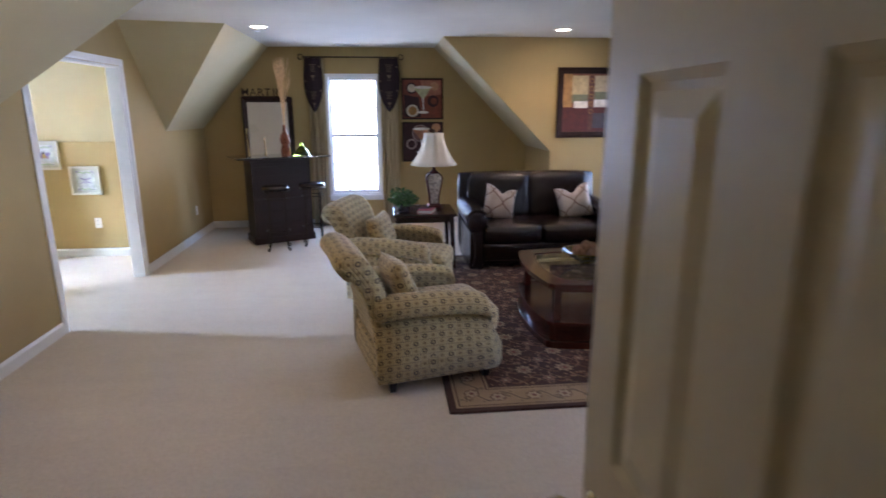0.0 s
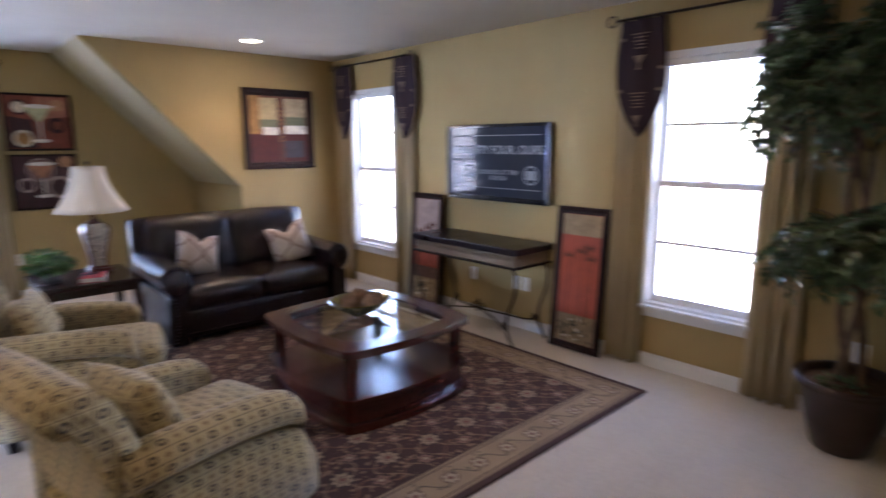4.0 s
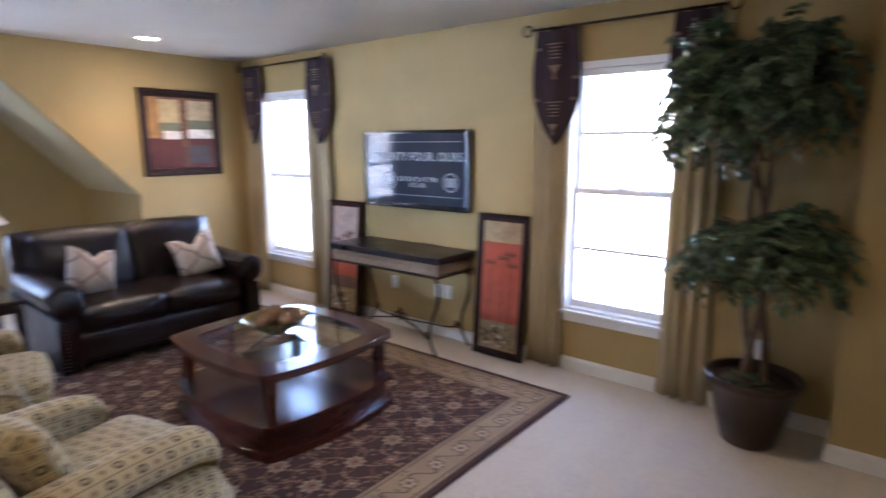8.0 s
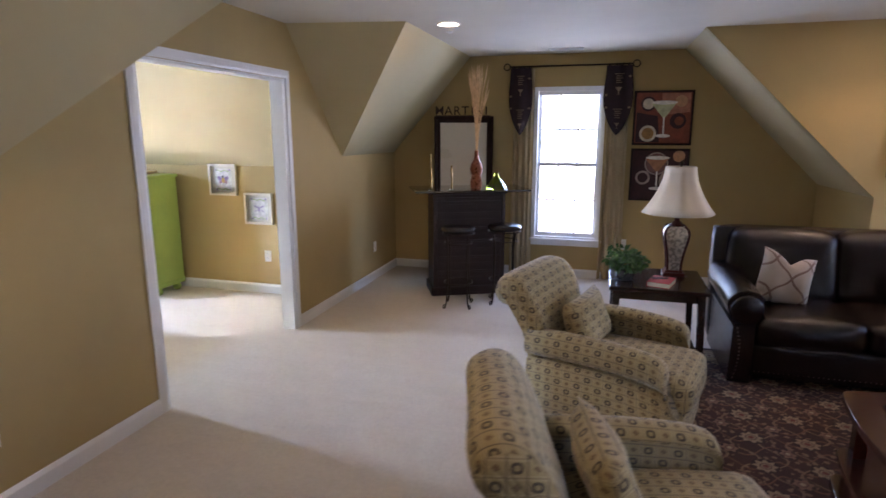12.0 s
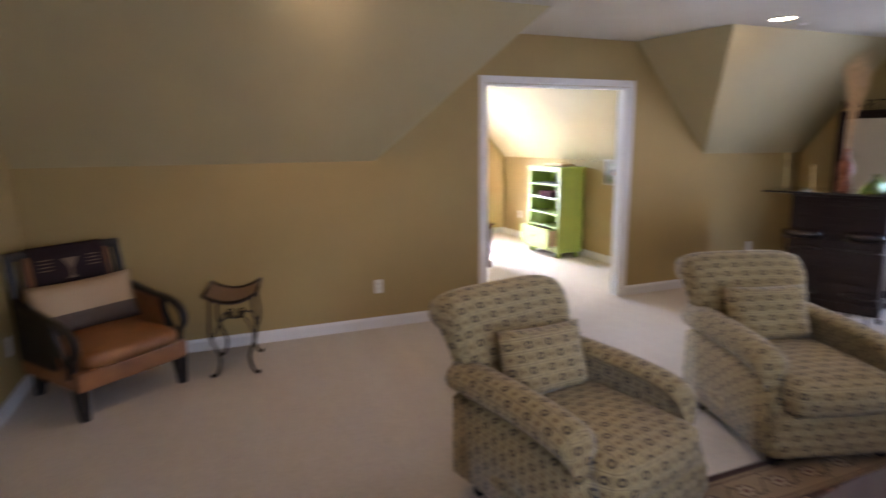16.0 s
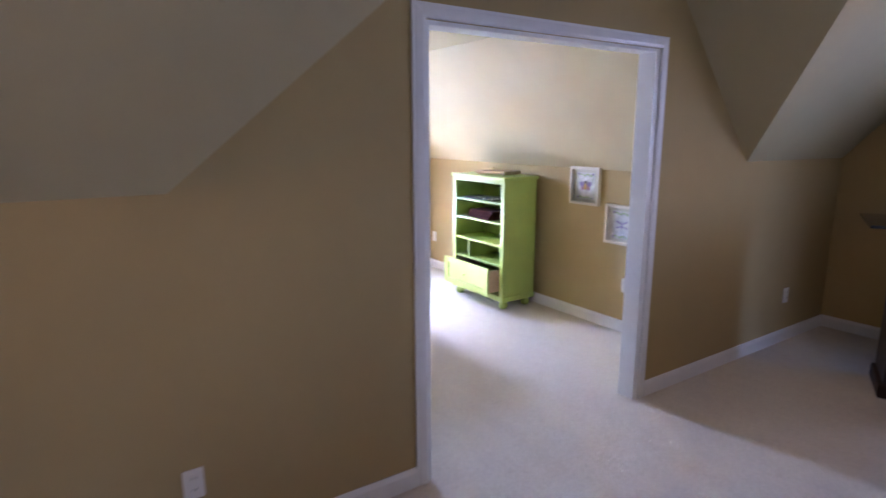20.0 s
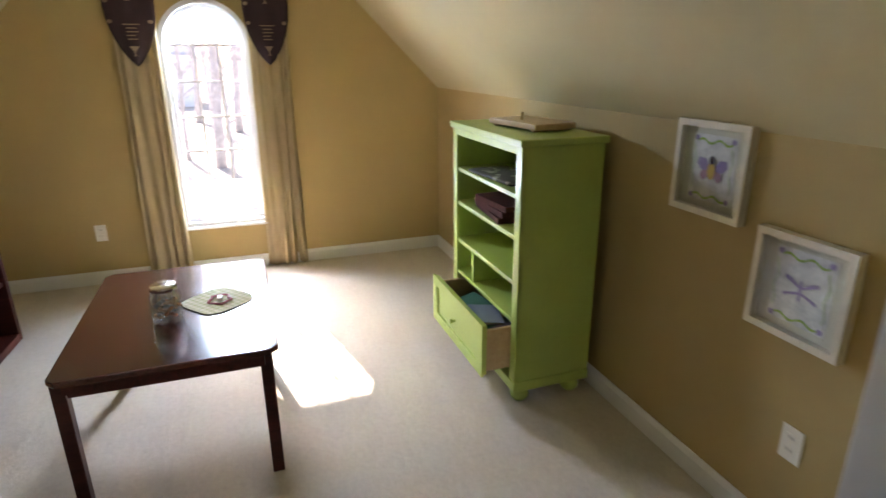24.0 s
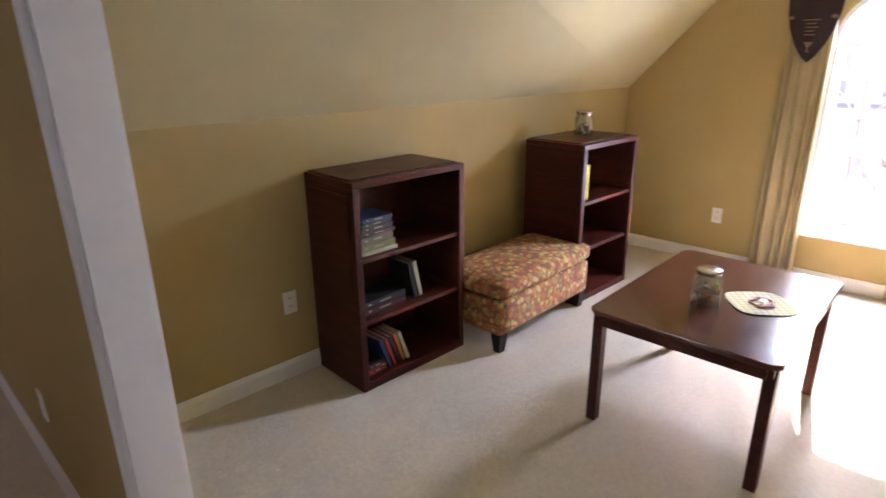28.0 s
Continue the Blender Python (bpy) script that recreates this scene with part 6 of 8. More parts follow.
def palm_panel(y, lean_deg, label, dusk=False):
    """A tall framed palm print standing on the floor, leaning on the right wall."""
    W, H = 0.44, 1.08
    x = 3.40
    ob, cv, L = picture(pose(x, y, 0.003 + H / 2 * math.cos(radians(lean_deg)), 0, 0, -90) @ pose(0, H / 2 * math.sin(radians(lean_deg)), 0, -lean_deg, 0, 0), W, H, 0.055, 0.03, BLACKFRAME, patch_mat("sunset orange paint", (0.40, 0.085, 0.045), vary=0.18), label, "palm panels")
    L += 0.0012
    if dusk:
        flat(cv, "painted_band", rect(-0.165, 0.02, 0.165, 0.485), L, patch_mat("mauve dusk paint", (0.40, 0.31, 0.28)))
        flat(cv, "painted_band", rect(-0.165, -0.27, 0.165, -0.16), L, patch_mat("smoke paint", (0.14, 0.085, 0.07)))
    else:
        flat(cv, "painted_band", rect(-0.165, 0.33, 0.165, 0.485), L, patch_mat("faded sky paint", (0.33, 0.24, 0.13)))
    flat(cv, "painted_band", rect(-0.165, -0.485, 0.165, -0.27), L, patch_mat("leaf ground paint", (0.28, 0.21, 0.12)))
    trunk = patch_mat("palm trunk paint", (0.10, 0.035, 0.02))
    rnd = random.Random(7)
    for k, (px, top) in enumerate(((-0.09, 0.17), (0.02, 0.21), (0.075, 0.24), (0.10, 0.16))):
        flat(cv, "painted_trunk", [(px - 0.004, -0.27), (px + 0.004, -0.27), (px + 0.006, top), (px + 0.002, top)], L + 0.0012, trunk)
        for j in range(7):
            a = math.pi * (j / 6) * 1.25 - 0.4
            e = (px + 0.062 * math.cos(a), top + 0.045 * math.sin(a))
            flat(cv, "painted_frond", [(px, top), ((px + e[0]) / 2, (top + e[1]) / 2 + 0.013), e, ((px + e[0]) / 2, (top + e[1]) / 2 - 0.002)], L + 0.0012 * (2 + k % 2), trunk)
    dark = patch_mat("dark leaf paint", (0.06, 0.055, 0.03))
    for j in range(26):
        px, pz, a, r = rnd.uniform(-0.14, 0.14), rnd.uniform(-0.465, -0.29), rnd.uniform(0, 3.14), rnd.uniform(0.018, 0.03)
        dx, dz = math.cos(a) * r, math.sin(a) * r
        flat(cv, "painted_leaf", [(px - dx, pz - dz), (px + dz * 0.4, pz - dx * 0.4), (px + dx, pz + dz), (px - dz * 0.4, pz + dx * 0.4)], L + 0.0012 * (1 + j % 3), dark if j % 4 else CREAMP)
    return ob


palm_panel(3.83, 4.2, "tall dark framed palm print leaning on the wall beside a drape")
palm_panel(5.56, 4.2, "tall dark framed dusk palm print leaning behind the console", True)

# ---- wall television with printed screen ----
tv = thing("wall_television", pose(XR, 4.70, 1.385, 0, 0, -90), "flat black wall television with a grey printed screen insert", "television")
GLOSS = plain("gloss black plastic", (0.012, 0.013, 0.016), 0.18, vary=0.1)
SCREEN = plain("slate screen print", (0.036, 0.042, 0.056), 0.05, vary=0.12, scale=3, relief=0.0, coat=0.0, rvary=0.01)
PRINT = plain("grey screen lettering", (0.30, 0.31, 0.34), 0.4, vary=0.05)
part("housing", box(-0.562, -0.092, -0.318, 0.562, -0.03, 0.318, 0.012), GLOSS, tv)
part("mount", box(-0.2, -0.03, -0.15, 0.2, -0.001, 0.15), IRON, tv)
SCREEN.node_tree.nodes["Principled BSDF"].inputs["Specular IOR Level"].default_value = 0.22
scr = part("screen", box(-0.53, -0.0945, -0.272, 0.53, -0.091, 0.29), SCREEN, tv)
part("power_mark", box(-0.50, -0.0945, -0.303, -0.45, -0.0915, -0.296), PRINT, tv)
for z in (0.225, -0.205):
    part("screen_line", box(-0.40, -0.0957, z - 0.0025, 0.50, -0.0945, z + 0.0025), PRINT, scr)


def lettering(text, size, x, z, parent, mat, y, name="lettering", bold=0.0, depth=0.0006, align="CENTER"):
    c = bpy.data.curves.new(name, "FONT")
    c.body, c.size, c.align_x, c.align_y, c.extrude, c.offset = text, size, align, "CENTER", depth, bold
    tmp = bpy.data.objects.new(name, c)
    scene.collection.objects.link(tmp)
    bpy.context.view_layer.update()
    me = bpy.data.meshes.new_from_object(tmp.evaluated_get(bpy.context.evaluated_depsgraph_get()))
    bpy.data.objects.remove(tmp)
    me.materials.clear()
    me.materials.append(mat)
    ob = new(name, me)
    ob.parent = parent
    ob.matrix_basis = pose(x, y, z, 90, 0, 0)
    return ob


lettering("TWENTY FOUR. OURS.", 0.095, 0.05, 0.105, scr, PRINT, -0.0958, bold=0.0015)
lettering("SUNDAYS AT 7PM", 0.052, 0.055, -0.075, scr, PRINT, -0.0958, bold=0.001)
lettering("01.01.06", 0.05, 0.055, -0.122, scr, PRINT, -0.0958, bold=0.001)
for x in (-0.26, 0.40):
    part("screen_badge", slab(disc_pts(x, -0.09, 0.075, 32), [list(reversed(disc_pts(x, -0.09, 0.064, 32)))], lambda u, v, w: (u, -0.0957 + w, v), 0.0012), PRINT, scr)
lettering("24", 0.10, -0.26, -0.09, scr, PRINT, -0.0958, bold=0.002)
part("screen_badge_mark", box(0.355, -0.0957, -0.125, 0.445, -0.0945, -0.055, 0.0), PRINT, scr)


# ---- console table ----
def scroll(centre, r0, turns, plane, start=0.0, n=26, grow=0.25):
    out = []
    for k in range(n):
        a = start + turns * 2 * math.pi * k / (n - 1)
        r = r0 * (1 - (1 - grow) * k / (n - 1))
        out.append(Vector(centre) + Vector(plane[0]) * r * math.cos(a) + Vector(plane[1]) * r * math.sin(a))
    return out


con = thing("console_table", pose(3.275, 4.715, 0), "console table with a dark slab top, carved band and iron legs", "console table")
CARVED = printed("carved woven band", (0.20, 0.13, 0.07), [(0.32, 0.3, (0.09, 0.055, 0.03)), (0.2, 2.1, (0.33, 0.23, 0.13))], 0.7, 34.0)
part("tabletop", box(-0.235, -0.60, 0.725, 0.225, 0.60, 0.775, 0.010), ESPRESSO, con)
part("carved_band", box(-0.205, -0.57, 0.635, 0.215, 0.57, 0.725, 0.004), CARVED, con, "carved leaf frieze below the top")
for k in range(19):
    y = -0.54 + 0.06 * k
    part("carved_leaf", tube([(-0.206, y + 0.022 * math.cos(a), 0.68 + 0.03 * math.sin(a)) for a in [math.pi * i / 8 for i in range(9)]], 0.006, 6), CARVED, con)
part("iron_rail", soften(slab(rect(-0.225, -0.59, 0.22, 0.59), [list(reversed(rect(-0.20, -0.565, 0.195, 0.565)))], lambda u, v, w: (u, v, 0.618 + w), 0.016), 0.003), IRON, con)
for sx in (-1, 1):
    for sy in (-1, 1):
        x, y = sx * 0.195, sy * 0.55
        leg = part("leg", tube(smooth_line([(x, y - sy * 0.02, 0.625), (x, y + sy * 0.02, 0.56), (x, y + sy * 0.012, 0.42), (x, y - sy * 0.055, 0.25), (x, y - sy * 0.06, 0.13), (x, y - sy * 0.01, 0.03), (x, y + sy * 0.012, 0.012)], 6), 0.010, 8), IRON, con, smooth=True)
        part("foot_pad", turned([(0.0, 0), (0.016, 0), (0.016, 0.008), (0.0, 0.01)], (x, y + sy * 0.012, 0), 12), IRON, leg)
        part("stretcher", tube(smooth_line([(x, y - sy * 0.058, 0.17), (x * 0.8, y * 0.75, 0.13), (x * 0.4, y * 0.45, 0.15), (0, sy * 0.03, 0.17)], 6), 0.007, 8), IRON, con, smooth=True)
        part("scroll", tube(scroll((x * 0.93, y - sy * 0.10, 0.15), 0.03, 1.4, ((0, 1, 0), (0, 0, 1)), 1.0), 0.006, 6), IRON, con, smooth=True)
for s in (-1, 1):
    part("scroll", tube(scroll((0, s * 0.04, 0.19), 0.035, 1.3, ((0, s, 0), (0, 0, 1)), -1.2), 0.006, 6), IRON, con, smooth=True)
part("finial", turned([(0.0, 0.14), (0.012, 0.15), (0.018, 0.175), (0.008, 0.20), (0.016, 0.215), (0.014, 0.235), (0.0, 0.27)], segments=14), IRON, con, smooth=True)

# ---- ficus tree ----
tree = thing("ficus_tree", pose(3.215, 2.075, 0), "artificial two-tier ficus tree in a bronze brown pot", "potted tree")
pot = part("pot", turned([(0.0, 0.0), (0.125, 0.0), (0.135, 0.01), (0.175, 0.16), (0.212, 0.32), (0.232, 0.335), (0.242, 0.365), (0.236, 0.38), (0.215, 0.372), (0.195, 0.33), (0.0, 0.33)], segments=40), plain("bronze brown pot glaze", (0.055, 0.034, 0.030), 0.35, 0.3, vary=0.3), tree, smooth=True)
part("moss", turned([(0.0, 0.358), (0.1, 0.355), (0.2, 0.345), (0.19, 0.325), (0.0, 0.325)], segments=28), plain("dry moss", (0.10, 0.06, 0.035), 0.95, vary=0.5, scale=30, fine=60, relief=1.0, dist=0.02), pot, smooth=True)
part("moss_leaves", leaf_clump((-0.06, 0.02, 0.35), 0.11, 120, 0.035, 5, (1, 1, 0.25), 0.0), LEAF, pot)
BARK = plain("twisted ficus bark", (0.14, 0.085, 0.05), 0.8, vary=0.4, scale=25, fine=90, relief=0.8, dist=0.004)
for k in range(3):
    ph = 2.1 * k
    pts = [(0.055 * math.cos(ph + z * 4.2) * (1 - 0.15 * z), 0.055 * math.sin(ph + z * 4.2) * (1 - 0.15 * z) + 0.05 * z, 0.33 + z) for z in [0.12 * i for i in range(13)]]
    part("trunk", tube(pts, 0.021, 8, None, [1 - 0.045 * i for i in range(13)]), BARK, tree, smooth=True)
rnd = random.Random(21)
for k in range(26):
    z = rnd.choice((0.75, 0.85, 1.0, 1.35, 1.5, 1.65, 1.8))
    a = rnd.uniform(0, 6.28)
    L = rnd.uniform(0.15, 0.27)
    p0 = Vector((0.02 * math.cos(a), 0.03 + 0.02 * math.sin(a), z))
    p2 = p0 + Vector((L * math.cos(a) * 0.75, L * math.sin(a), 0.12 + 0.1 * rnd.random()))
    part("branch", tube(smooth_line([p0, (p0 + p2) / 2 + Vector((0, 0, 0.06)), p2], 4), 0.006, 5, None), BARK, tree, smooth=True)


def sprays(centre, radii, count, seed, down):
    """Arching twigs hung with long folded leaves, out of a common centre."""
    rnd = random.Random(seed)
    leaves, twigs = bmesh.new(), bmesh.new()
    for k in range(count):
        a, z = rnd.uniform(0, 2 * math.pi), rnd.uniform(-0.75, 1.0)
        flat_ = math.sqrt(max(0.0, 1 - z * z))
        way = Vector((flat_ * math.cos(a) * radii[0], flat_ * math.sin(a) * radii[1], z * radii[2]))
        reach = rnd.uniform(0.55, 1.06) if k % 7 else rnd.uniform(1.0, 1.2)
        p0, p2 = Vector(centre) + way * 0.2, Vector(centre) + way * reach
        p1 = (p0 + p2) / 2 + Vector((0, 0, 0.07))
        p2 = p2 - Vector((0, 0, down * (0.6 + 0.8 * rnd.random()) * flat_))
        line = smooth_line([p0, p1, p2], 5)
        tube(line, 0.0028, 4, twigs)
        for i in range(15):
            at = 0.25 + 0.75 * i / 14
            q = at * (len(line) - 1)
            j = min(int(q), len(line) - 2)
            p = line[j].lerp(line[j + 1], q - j)
            along_ = (line[j + 1] - line[j]).normalized()
            out = along_.cross(Vector((0, 0, 1)))
            out = out.normalized() if out.length > 1e-3 else Vector((1, 0, 0))
            ax = (along_ * rnd.uniform(0.3, 0.9) + out * (1 if i % 2 else -1) * rnd.uniform(0.5, 1.1) + Vector((0, 0, -rnd.uniform(-0.1, 0.8)))).normalized()
            across = ax.cross(Vector((rnd.gauss(0, 0.5), rnd.gauss(0, 0.5), 1))).normalized()
            up = across.cross(ax)
            L = 0.052 * rnd.uniform(0.7, 1.25)
            W = L * rnd.uniform(0.27, 0.36)
            base, tip = leaves.verts.new(p), leaves.verts.new(p + ax * L - up * L * 0.22)
            mid = leaves.verts.new(p + ax * L * 0.5 - up * 0.04 * L)
            e = [leaves.verts.new(p + ax * L * f + across * W * g * h + up * W * 0.3 * h) for g in (1, -1) for f, h in ((0.35, 1.0), (0.72, 0.75))]
            for face in ((base, e[0], mid), (e[0], e[1], mid), (e[1], tip, mid), (base, mid, e[2]), (e[2], mid, e[3]), (e[3], mid, tip)):
                leaves.faces.new(face)
    return leaves, twigs


for name, centre, radii, count, seed, down in (("upper_crown", (-0.03, 0.33, 1.80), (0.33, 0.27, 0.43), 150, 41, 0.06), ("upper_crown", (-0.02, -0.02, 1.86), (0.34, 0.31, 0.38), 150, 47, 0.07), ("lower_crown", (-0.03, 0.16, 0.99), (0.34, 0.29, 0.22), 95, 43, 0.04), ("lower_crown", (-0.02, -0.10, 1.04), (0.35, 0.32, 0.25), 110, 44, 0.05)):
    leaves, twigs = sprays(centre, radii, count, seed, down)
    crown = part(name, leaves, LEAF, tree, "drooping dark green leaves")
    tagged(part("twig_growth", twigs, BARK, crown), kind="stuff")
for v in [v for c in tree.children if c.name.startswith(("upper", "lower")) for v in c.data.vertices]:
    if v.co.x > 0.21:
        v.co.x = 0.21 + (v.co.x - 0.21) * 0.2
    if v.co.y < -0.32 and v.co.x > 0.05:
        v.co.y = -0.32 + (v.co.y + 0.32) * 0.2


# ---- bar corner ----
BARWOOD = wood("red brown bar wood", (0.012, 0.0045, 0.0045), (0.040, 0.015, 0.013), 0.4, 0, coat=0.05)
BARM = pose(-1.04, 7.695, 0, 0, 0, 25)
bar = thing("home_bar", BARM, "espresso wood home bar with panelled front", "bar cabinet")
part("body", box(-0.365, -0.19, 0.09, 0.365, 0.19, 1.03, 0.006), BARWOOD, bar)
part("base_moulding", soften(box(-0.387, -0.21, 0.0, 0.387, 0.20, 0.09, 0.0), 0.014, 3), BARWOOD, bar)
part("cornice", soften(box(-0.385, -0.21, 1.03, 0.385, 0.205, 1.062, 0.0), 0.010, 2), BARWOOD, bar)
part("counter", soften(box(-0.565, -0.42, 1.068, 0.565, 0.17, 1.086, 0.0), 0.004), plain("smoked glass counter", (0.02, 0.02, 0.022), 0.10, vary=0.1, coat=0.6), bar, "dark smoked glass counter top")
for x in (-0.365, 0.325):
    part("pilaster", box(x, -0.204, 0.09, x + 0.04, -0.19, 1.03, 0.003), BARWOOD, bar)
for k in range(6):
    z = 0.13 + 0.148 * k
    p = part("front_panel", box(-0.318, -0.199, z, 0.318, -0.19, z + 0.128, 0.004), BARWOOD, bar)
    bm = bmesh.new()
    for n in range(22):
        x = -0.300 + 0.0273 * n
        for z0, z1 in ((0.020, 0.062), (0.068, 0.110)):
            merge(bm, box(x, -0.2035, z + z0, x + 0.0215, -0.1985, z + z1, 0.002))
    part("carved_band", bm, BARWOOD, p)
for z in (0.99, 0.60, 0.12):
    part("rail", tube([(-0.335, -0.209, z - 0.03), (0.335, -0.209, z - 0.03)], 0.006, 8), BARWOOD, bar)
for x, y in ((-0.36, -0.30), (0.36, -0.30), (-0.32, 0.12), (0.32, 0.12)):
    part("standoff", turned([(0.0, 1.058), (0.016, 1.058), (0.016, 1.068), (0.0, 1.068)], (x, max(y, -0.19), 0), 14), CHROME, bar)


def bar_stool(m):
    ob = thing("bar_stool", m, "round dark bar stool on scrolled iron legs", "bar stool", "bar stools")
    part("seat", turned([(0.0, 0.72), (0.14, 0.72), (0.158, 0.735), (0.16, 0.755), (0.145, 0.772), (0.0, 0.778)], segments=30), LEATHER, ob, smooth=True)
    part("seat_ring", tube([(0.15 * math.cos(a), 0.15 * math.sin(a), 0.71) for a in [2 * math.pi * i / 28 for i in range(29)]], 0.007, 6), IRON, ob, smooth=True)
    part("foot_ring", tube([(0.135 * math.cos(a), 0.135 * math.sin(a), 0.24) for a in [2 * math.pi * i / 28 for i in range(29)]], 0.006, 6), IRON, ob, smooth=True)
    part("upper_ring", tube([(0.13 * math.cos(a), 0.13 * math.sin(a), 0.62) for a in [2 * math.pi * i / 28 for i in range(29)]], 0.005, 6), IRON, ob, smooth=True)
    for k in range(4):
        a = math.pi / 4 + k * math.pi / 2
        d = Vector((math.cos(a), math.sin(a), 0))
        line = smooth_line([d * 0.145 + Vector((0, 0, 0.71)), d * 0.125 + Vector((0, 0, 0.55)), d * 0.13 + Vector((0, 0, 0.25)), d * 0.14 + Vector((0, 0, 0.08)), d * 0.155 + Vector((0, 0, 0.02))], 5)
        leg = part("leg", tube(line, 0.0075, 8), IRON, ob, smooth=True)
        part("foot_scroll", tube(scroll(d * 0.165 + Vector((0, 0, 0.03)), 0.022, 1.15, (d, (0, 0, 1)), -2.2), 0.006, 6), IRON, leg, smooth=True)
    return ob


st = bar_stool(pose(-0.965, 7.10, 0, 0, 0, 8))
copy_thing(st, pose(-0.575, 7.33, 0, 0, 0, 12))

mir = thing("framed_board", pose(-1.225, 8.345, 0.004, 0, 0, 17) @ pose(0, 0, 0, -0.8, 0, 0), "tall blank cream board in a black frame behind the bar", "framed board")
mf = frame_bm(0.66, 1.80, 0.07, 0.045)
bmesh.ops.translate(mf, verts=mf.verts, vec=(0, 0, 0.90))
part("frame", mf, BLACKFRAME, mir)
BOARD = plain("blank cream board", (0.52, 0.47, 0.37), 0.3, vary=0.05, scale=2, fine=60, relief=0.05)
part("board_face", box(-0.265, -0.012, 0.065, 0.265, -0.006, 1.735), BOARD, mir)
part("backing", box(-0.31, -0.006, 0.02, 0.31, 0.0, 1.78), SLOT, mir)
sign = thing("metal_word_sign", pose(-1.235, 8.358, 1.81, 0, 0, 17), "black metal letters spelling martini on the framed board", "word sign")
for ch, x in zip("MARTINI", (-0.265, -0.165, -0.07, 0.02, 0.10, 0.175, 0.255)):
    lettering(ch, 0.135, x, 0.05, sign, IRON, 0.0, "letter", 0.001, 0.0025)
part("base_bar", box(-0.31, -0.01, -0.006, 0.30, 0.01, 0.004, 0.002), IRON, sign)

CT = 1.086
VASEB = plain("carved copper brown vase", (0.20, 0.060, 0.026), 0.3, 0.2, vary=0.5, scale=40, fine=60, relief=0.6, dist=0.003)
v1 = thing("gourd_vase", BARM @ pose(0.035, -0.325, CT), "carved copper brown gourd vase holding dried wheat", "vase")
part("vase_body", turned([(0.0, 0), (0.05, 0.0), (0.056, 0.02), (0.06, 0.07), (0.052, 0.115), (0.044, 0.135), (0.056, 0.165), (0.062, 0.20), (0.05, 0.25), (0.026, 0.29), (0.019, 0.34), (0.021, 0.375), (0.017, 0.375), (0.014, 0.33), (0.0, 0.33)], segments=30), VASEB, v1, smooth=True)
for z, r in ((0.02, 0.057), (0.135, 0.047), (0.25, 0.052)):
    part("vase_band", tube([(r * math.cos(a), r * math.sin(a), z) for a in [2 * math.pi * i / 26 for i in range(27)]], 0.004, 6), VASEB, v1)
rnd = random.Random(3)
WHEAT = plain("dried wheat straw", (0.60, 0.42, 0.24), 0.85, vary=0.25, scale=30)
for k in range(64):
    a, s = rnd.uniform(0, 6.28), 0.012 + 0.12 * rnd.random() ** 1.8
    hgt = rnd.uniform(0.55, 0.84)
    tip = Vector((s * math.cos(a), s * math.sin(a) * 0.7, 0.33 + hgt))
    stem = smooth_line([(0.006 * math.cos(a), 0.006 * math.sin(a), 0.32), (tip.x * 0.3, tip.y * 0.3, 0.33 + hgt * 0.5), tip], 4)
    w = part("wheat_stem", tube(stem, 0.0016, 4), WHEAT, v1)
    part("wheat_ear", tube([stem[-3], stem[-2], stem[-1]], 0.006, 5, None, [0.5, 1, 0.2]), WHEAT, w)

for x, h in ((-0.405, 0.34), (-0.205, 0.235)):
    ob = thing("bud_vase", BARM @ pose(x, -0.325, CT), "slender gold twisted bud vase on a clear foot", "vase", "gold bud vases")
    part("foot", soften(box(-0.022, -0.022, 0, 0.022, 0.022, 0.016), 0.003), CLEAR, ob)
    pts = [(0.004 * math.sin(6 * u), 0.004 * math.cos(5 * u), 0.016 + (h - 0.016) * u) for u in [i / 12 for i in range(13)]]
    part("stem", tube(pts, 0.013, 10, None, [1.1, 1.0, 0.85, 0.7, 0.6, 0.55, 0.5, 0.5, 0.52, 0.56, 0.62, 0.7, 0.8]), BRASS, ob, smooth=True)
gv = thing("glass_vase", BARM @ pose(0.25, -0.275, CT), "squat green glass vase with a folded pyramid body", "vase")
GREEN = glass("green glass", (0.47, 0.60, 0.09), 0.03)
part("glass_body", soften(turned([(0.0, 0.002), (0.105, 0.0), (0.11, 0.012), (0.085, 0.05), (0.05, 0.095), (0.024, 0.12), (0.02, 0.15), (0.028, 0.16), (0.024, 0.16), (0.015, 0.148), (0.018, 0.12), (0.044, 0.09), (0.08, 0.048), (0.098, 0.014), (0.0, 0.012)], segments=6), 0.006), GREEN, gv)

# ---- leather chair and tray stool in the near corner ----
CH = pose(-1.594, 1.672, 0, 0, 0, 37.3)
BLKW = wood("black lacquered wood", (0.006, 0.004, 0.003), (0.016, 0.009, 0.007), 0.45, 0, coat=0.1)
lc = thing("wood_armchair", CH, "caramel leather armchair with a black carved wood frame", "armchair")
part("seat_frame", soften(box(-0.31, -0.345, 0.18, 0.335, 0.345, 0.295), 0.016, 3), TANLEATHER, lc, smooth=True)
part("piping", tube([(0.338, -0.335, 0.297), (0.338, 0.335, 0.297)], 0.006, 6), TANLEATHER, lc, smooth=True)
part("seat_cushion", puffed(-0.28, -0.29, 0.285, 0.345, 0.29, 0.395, 0.045, 0.03, 9), TANLEATHER, lc, smooth=True)
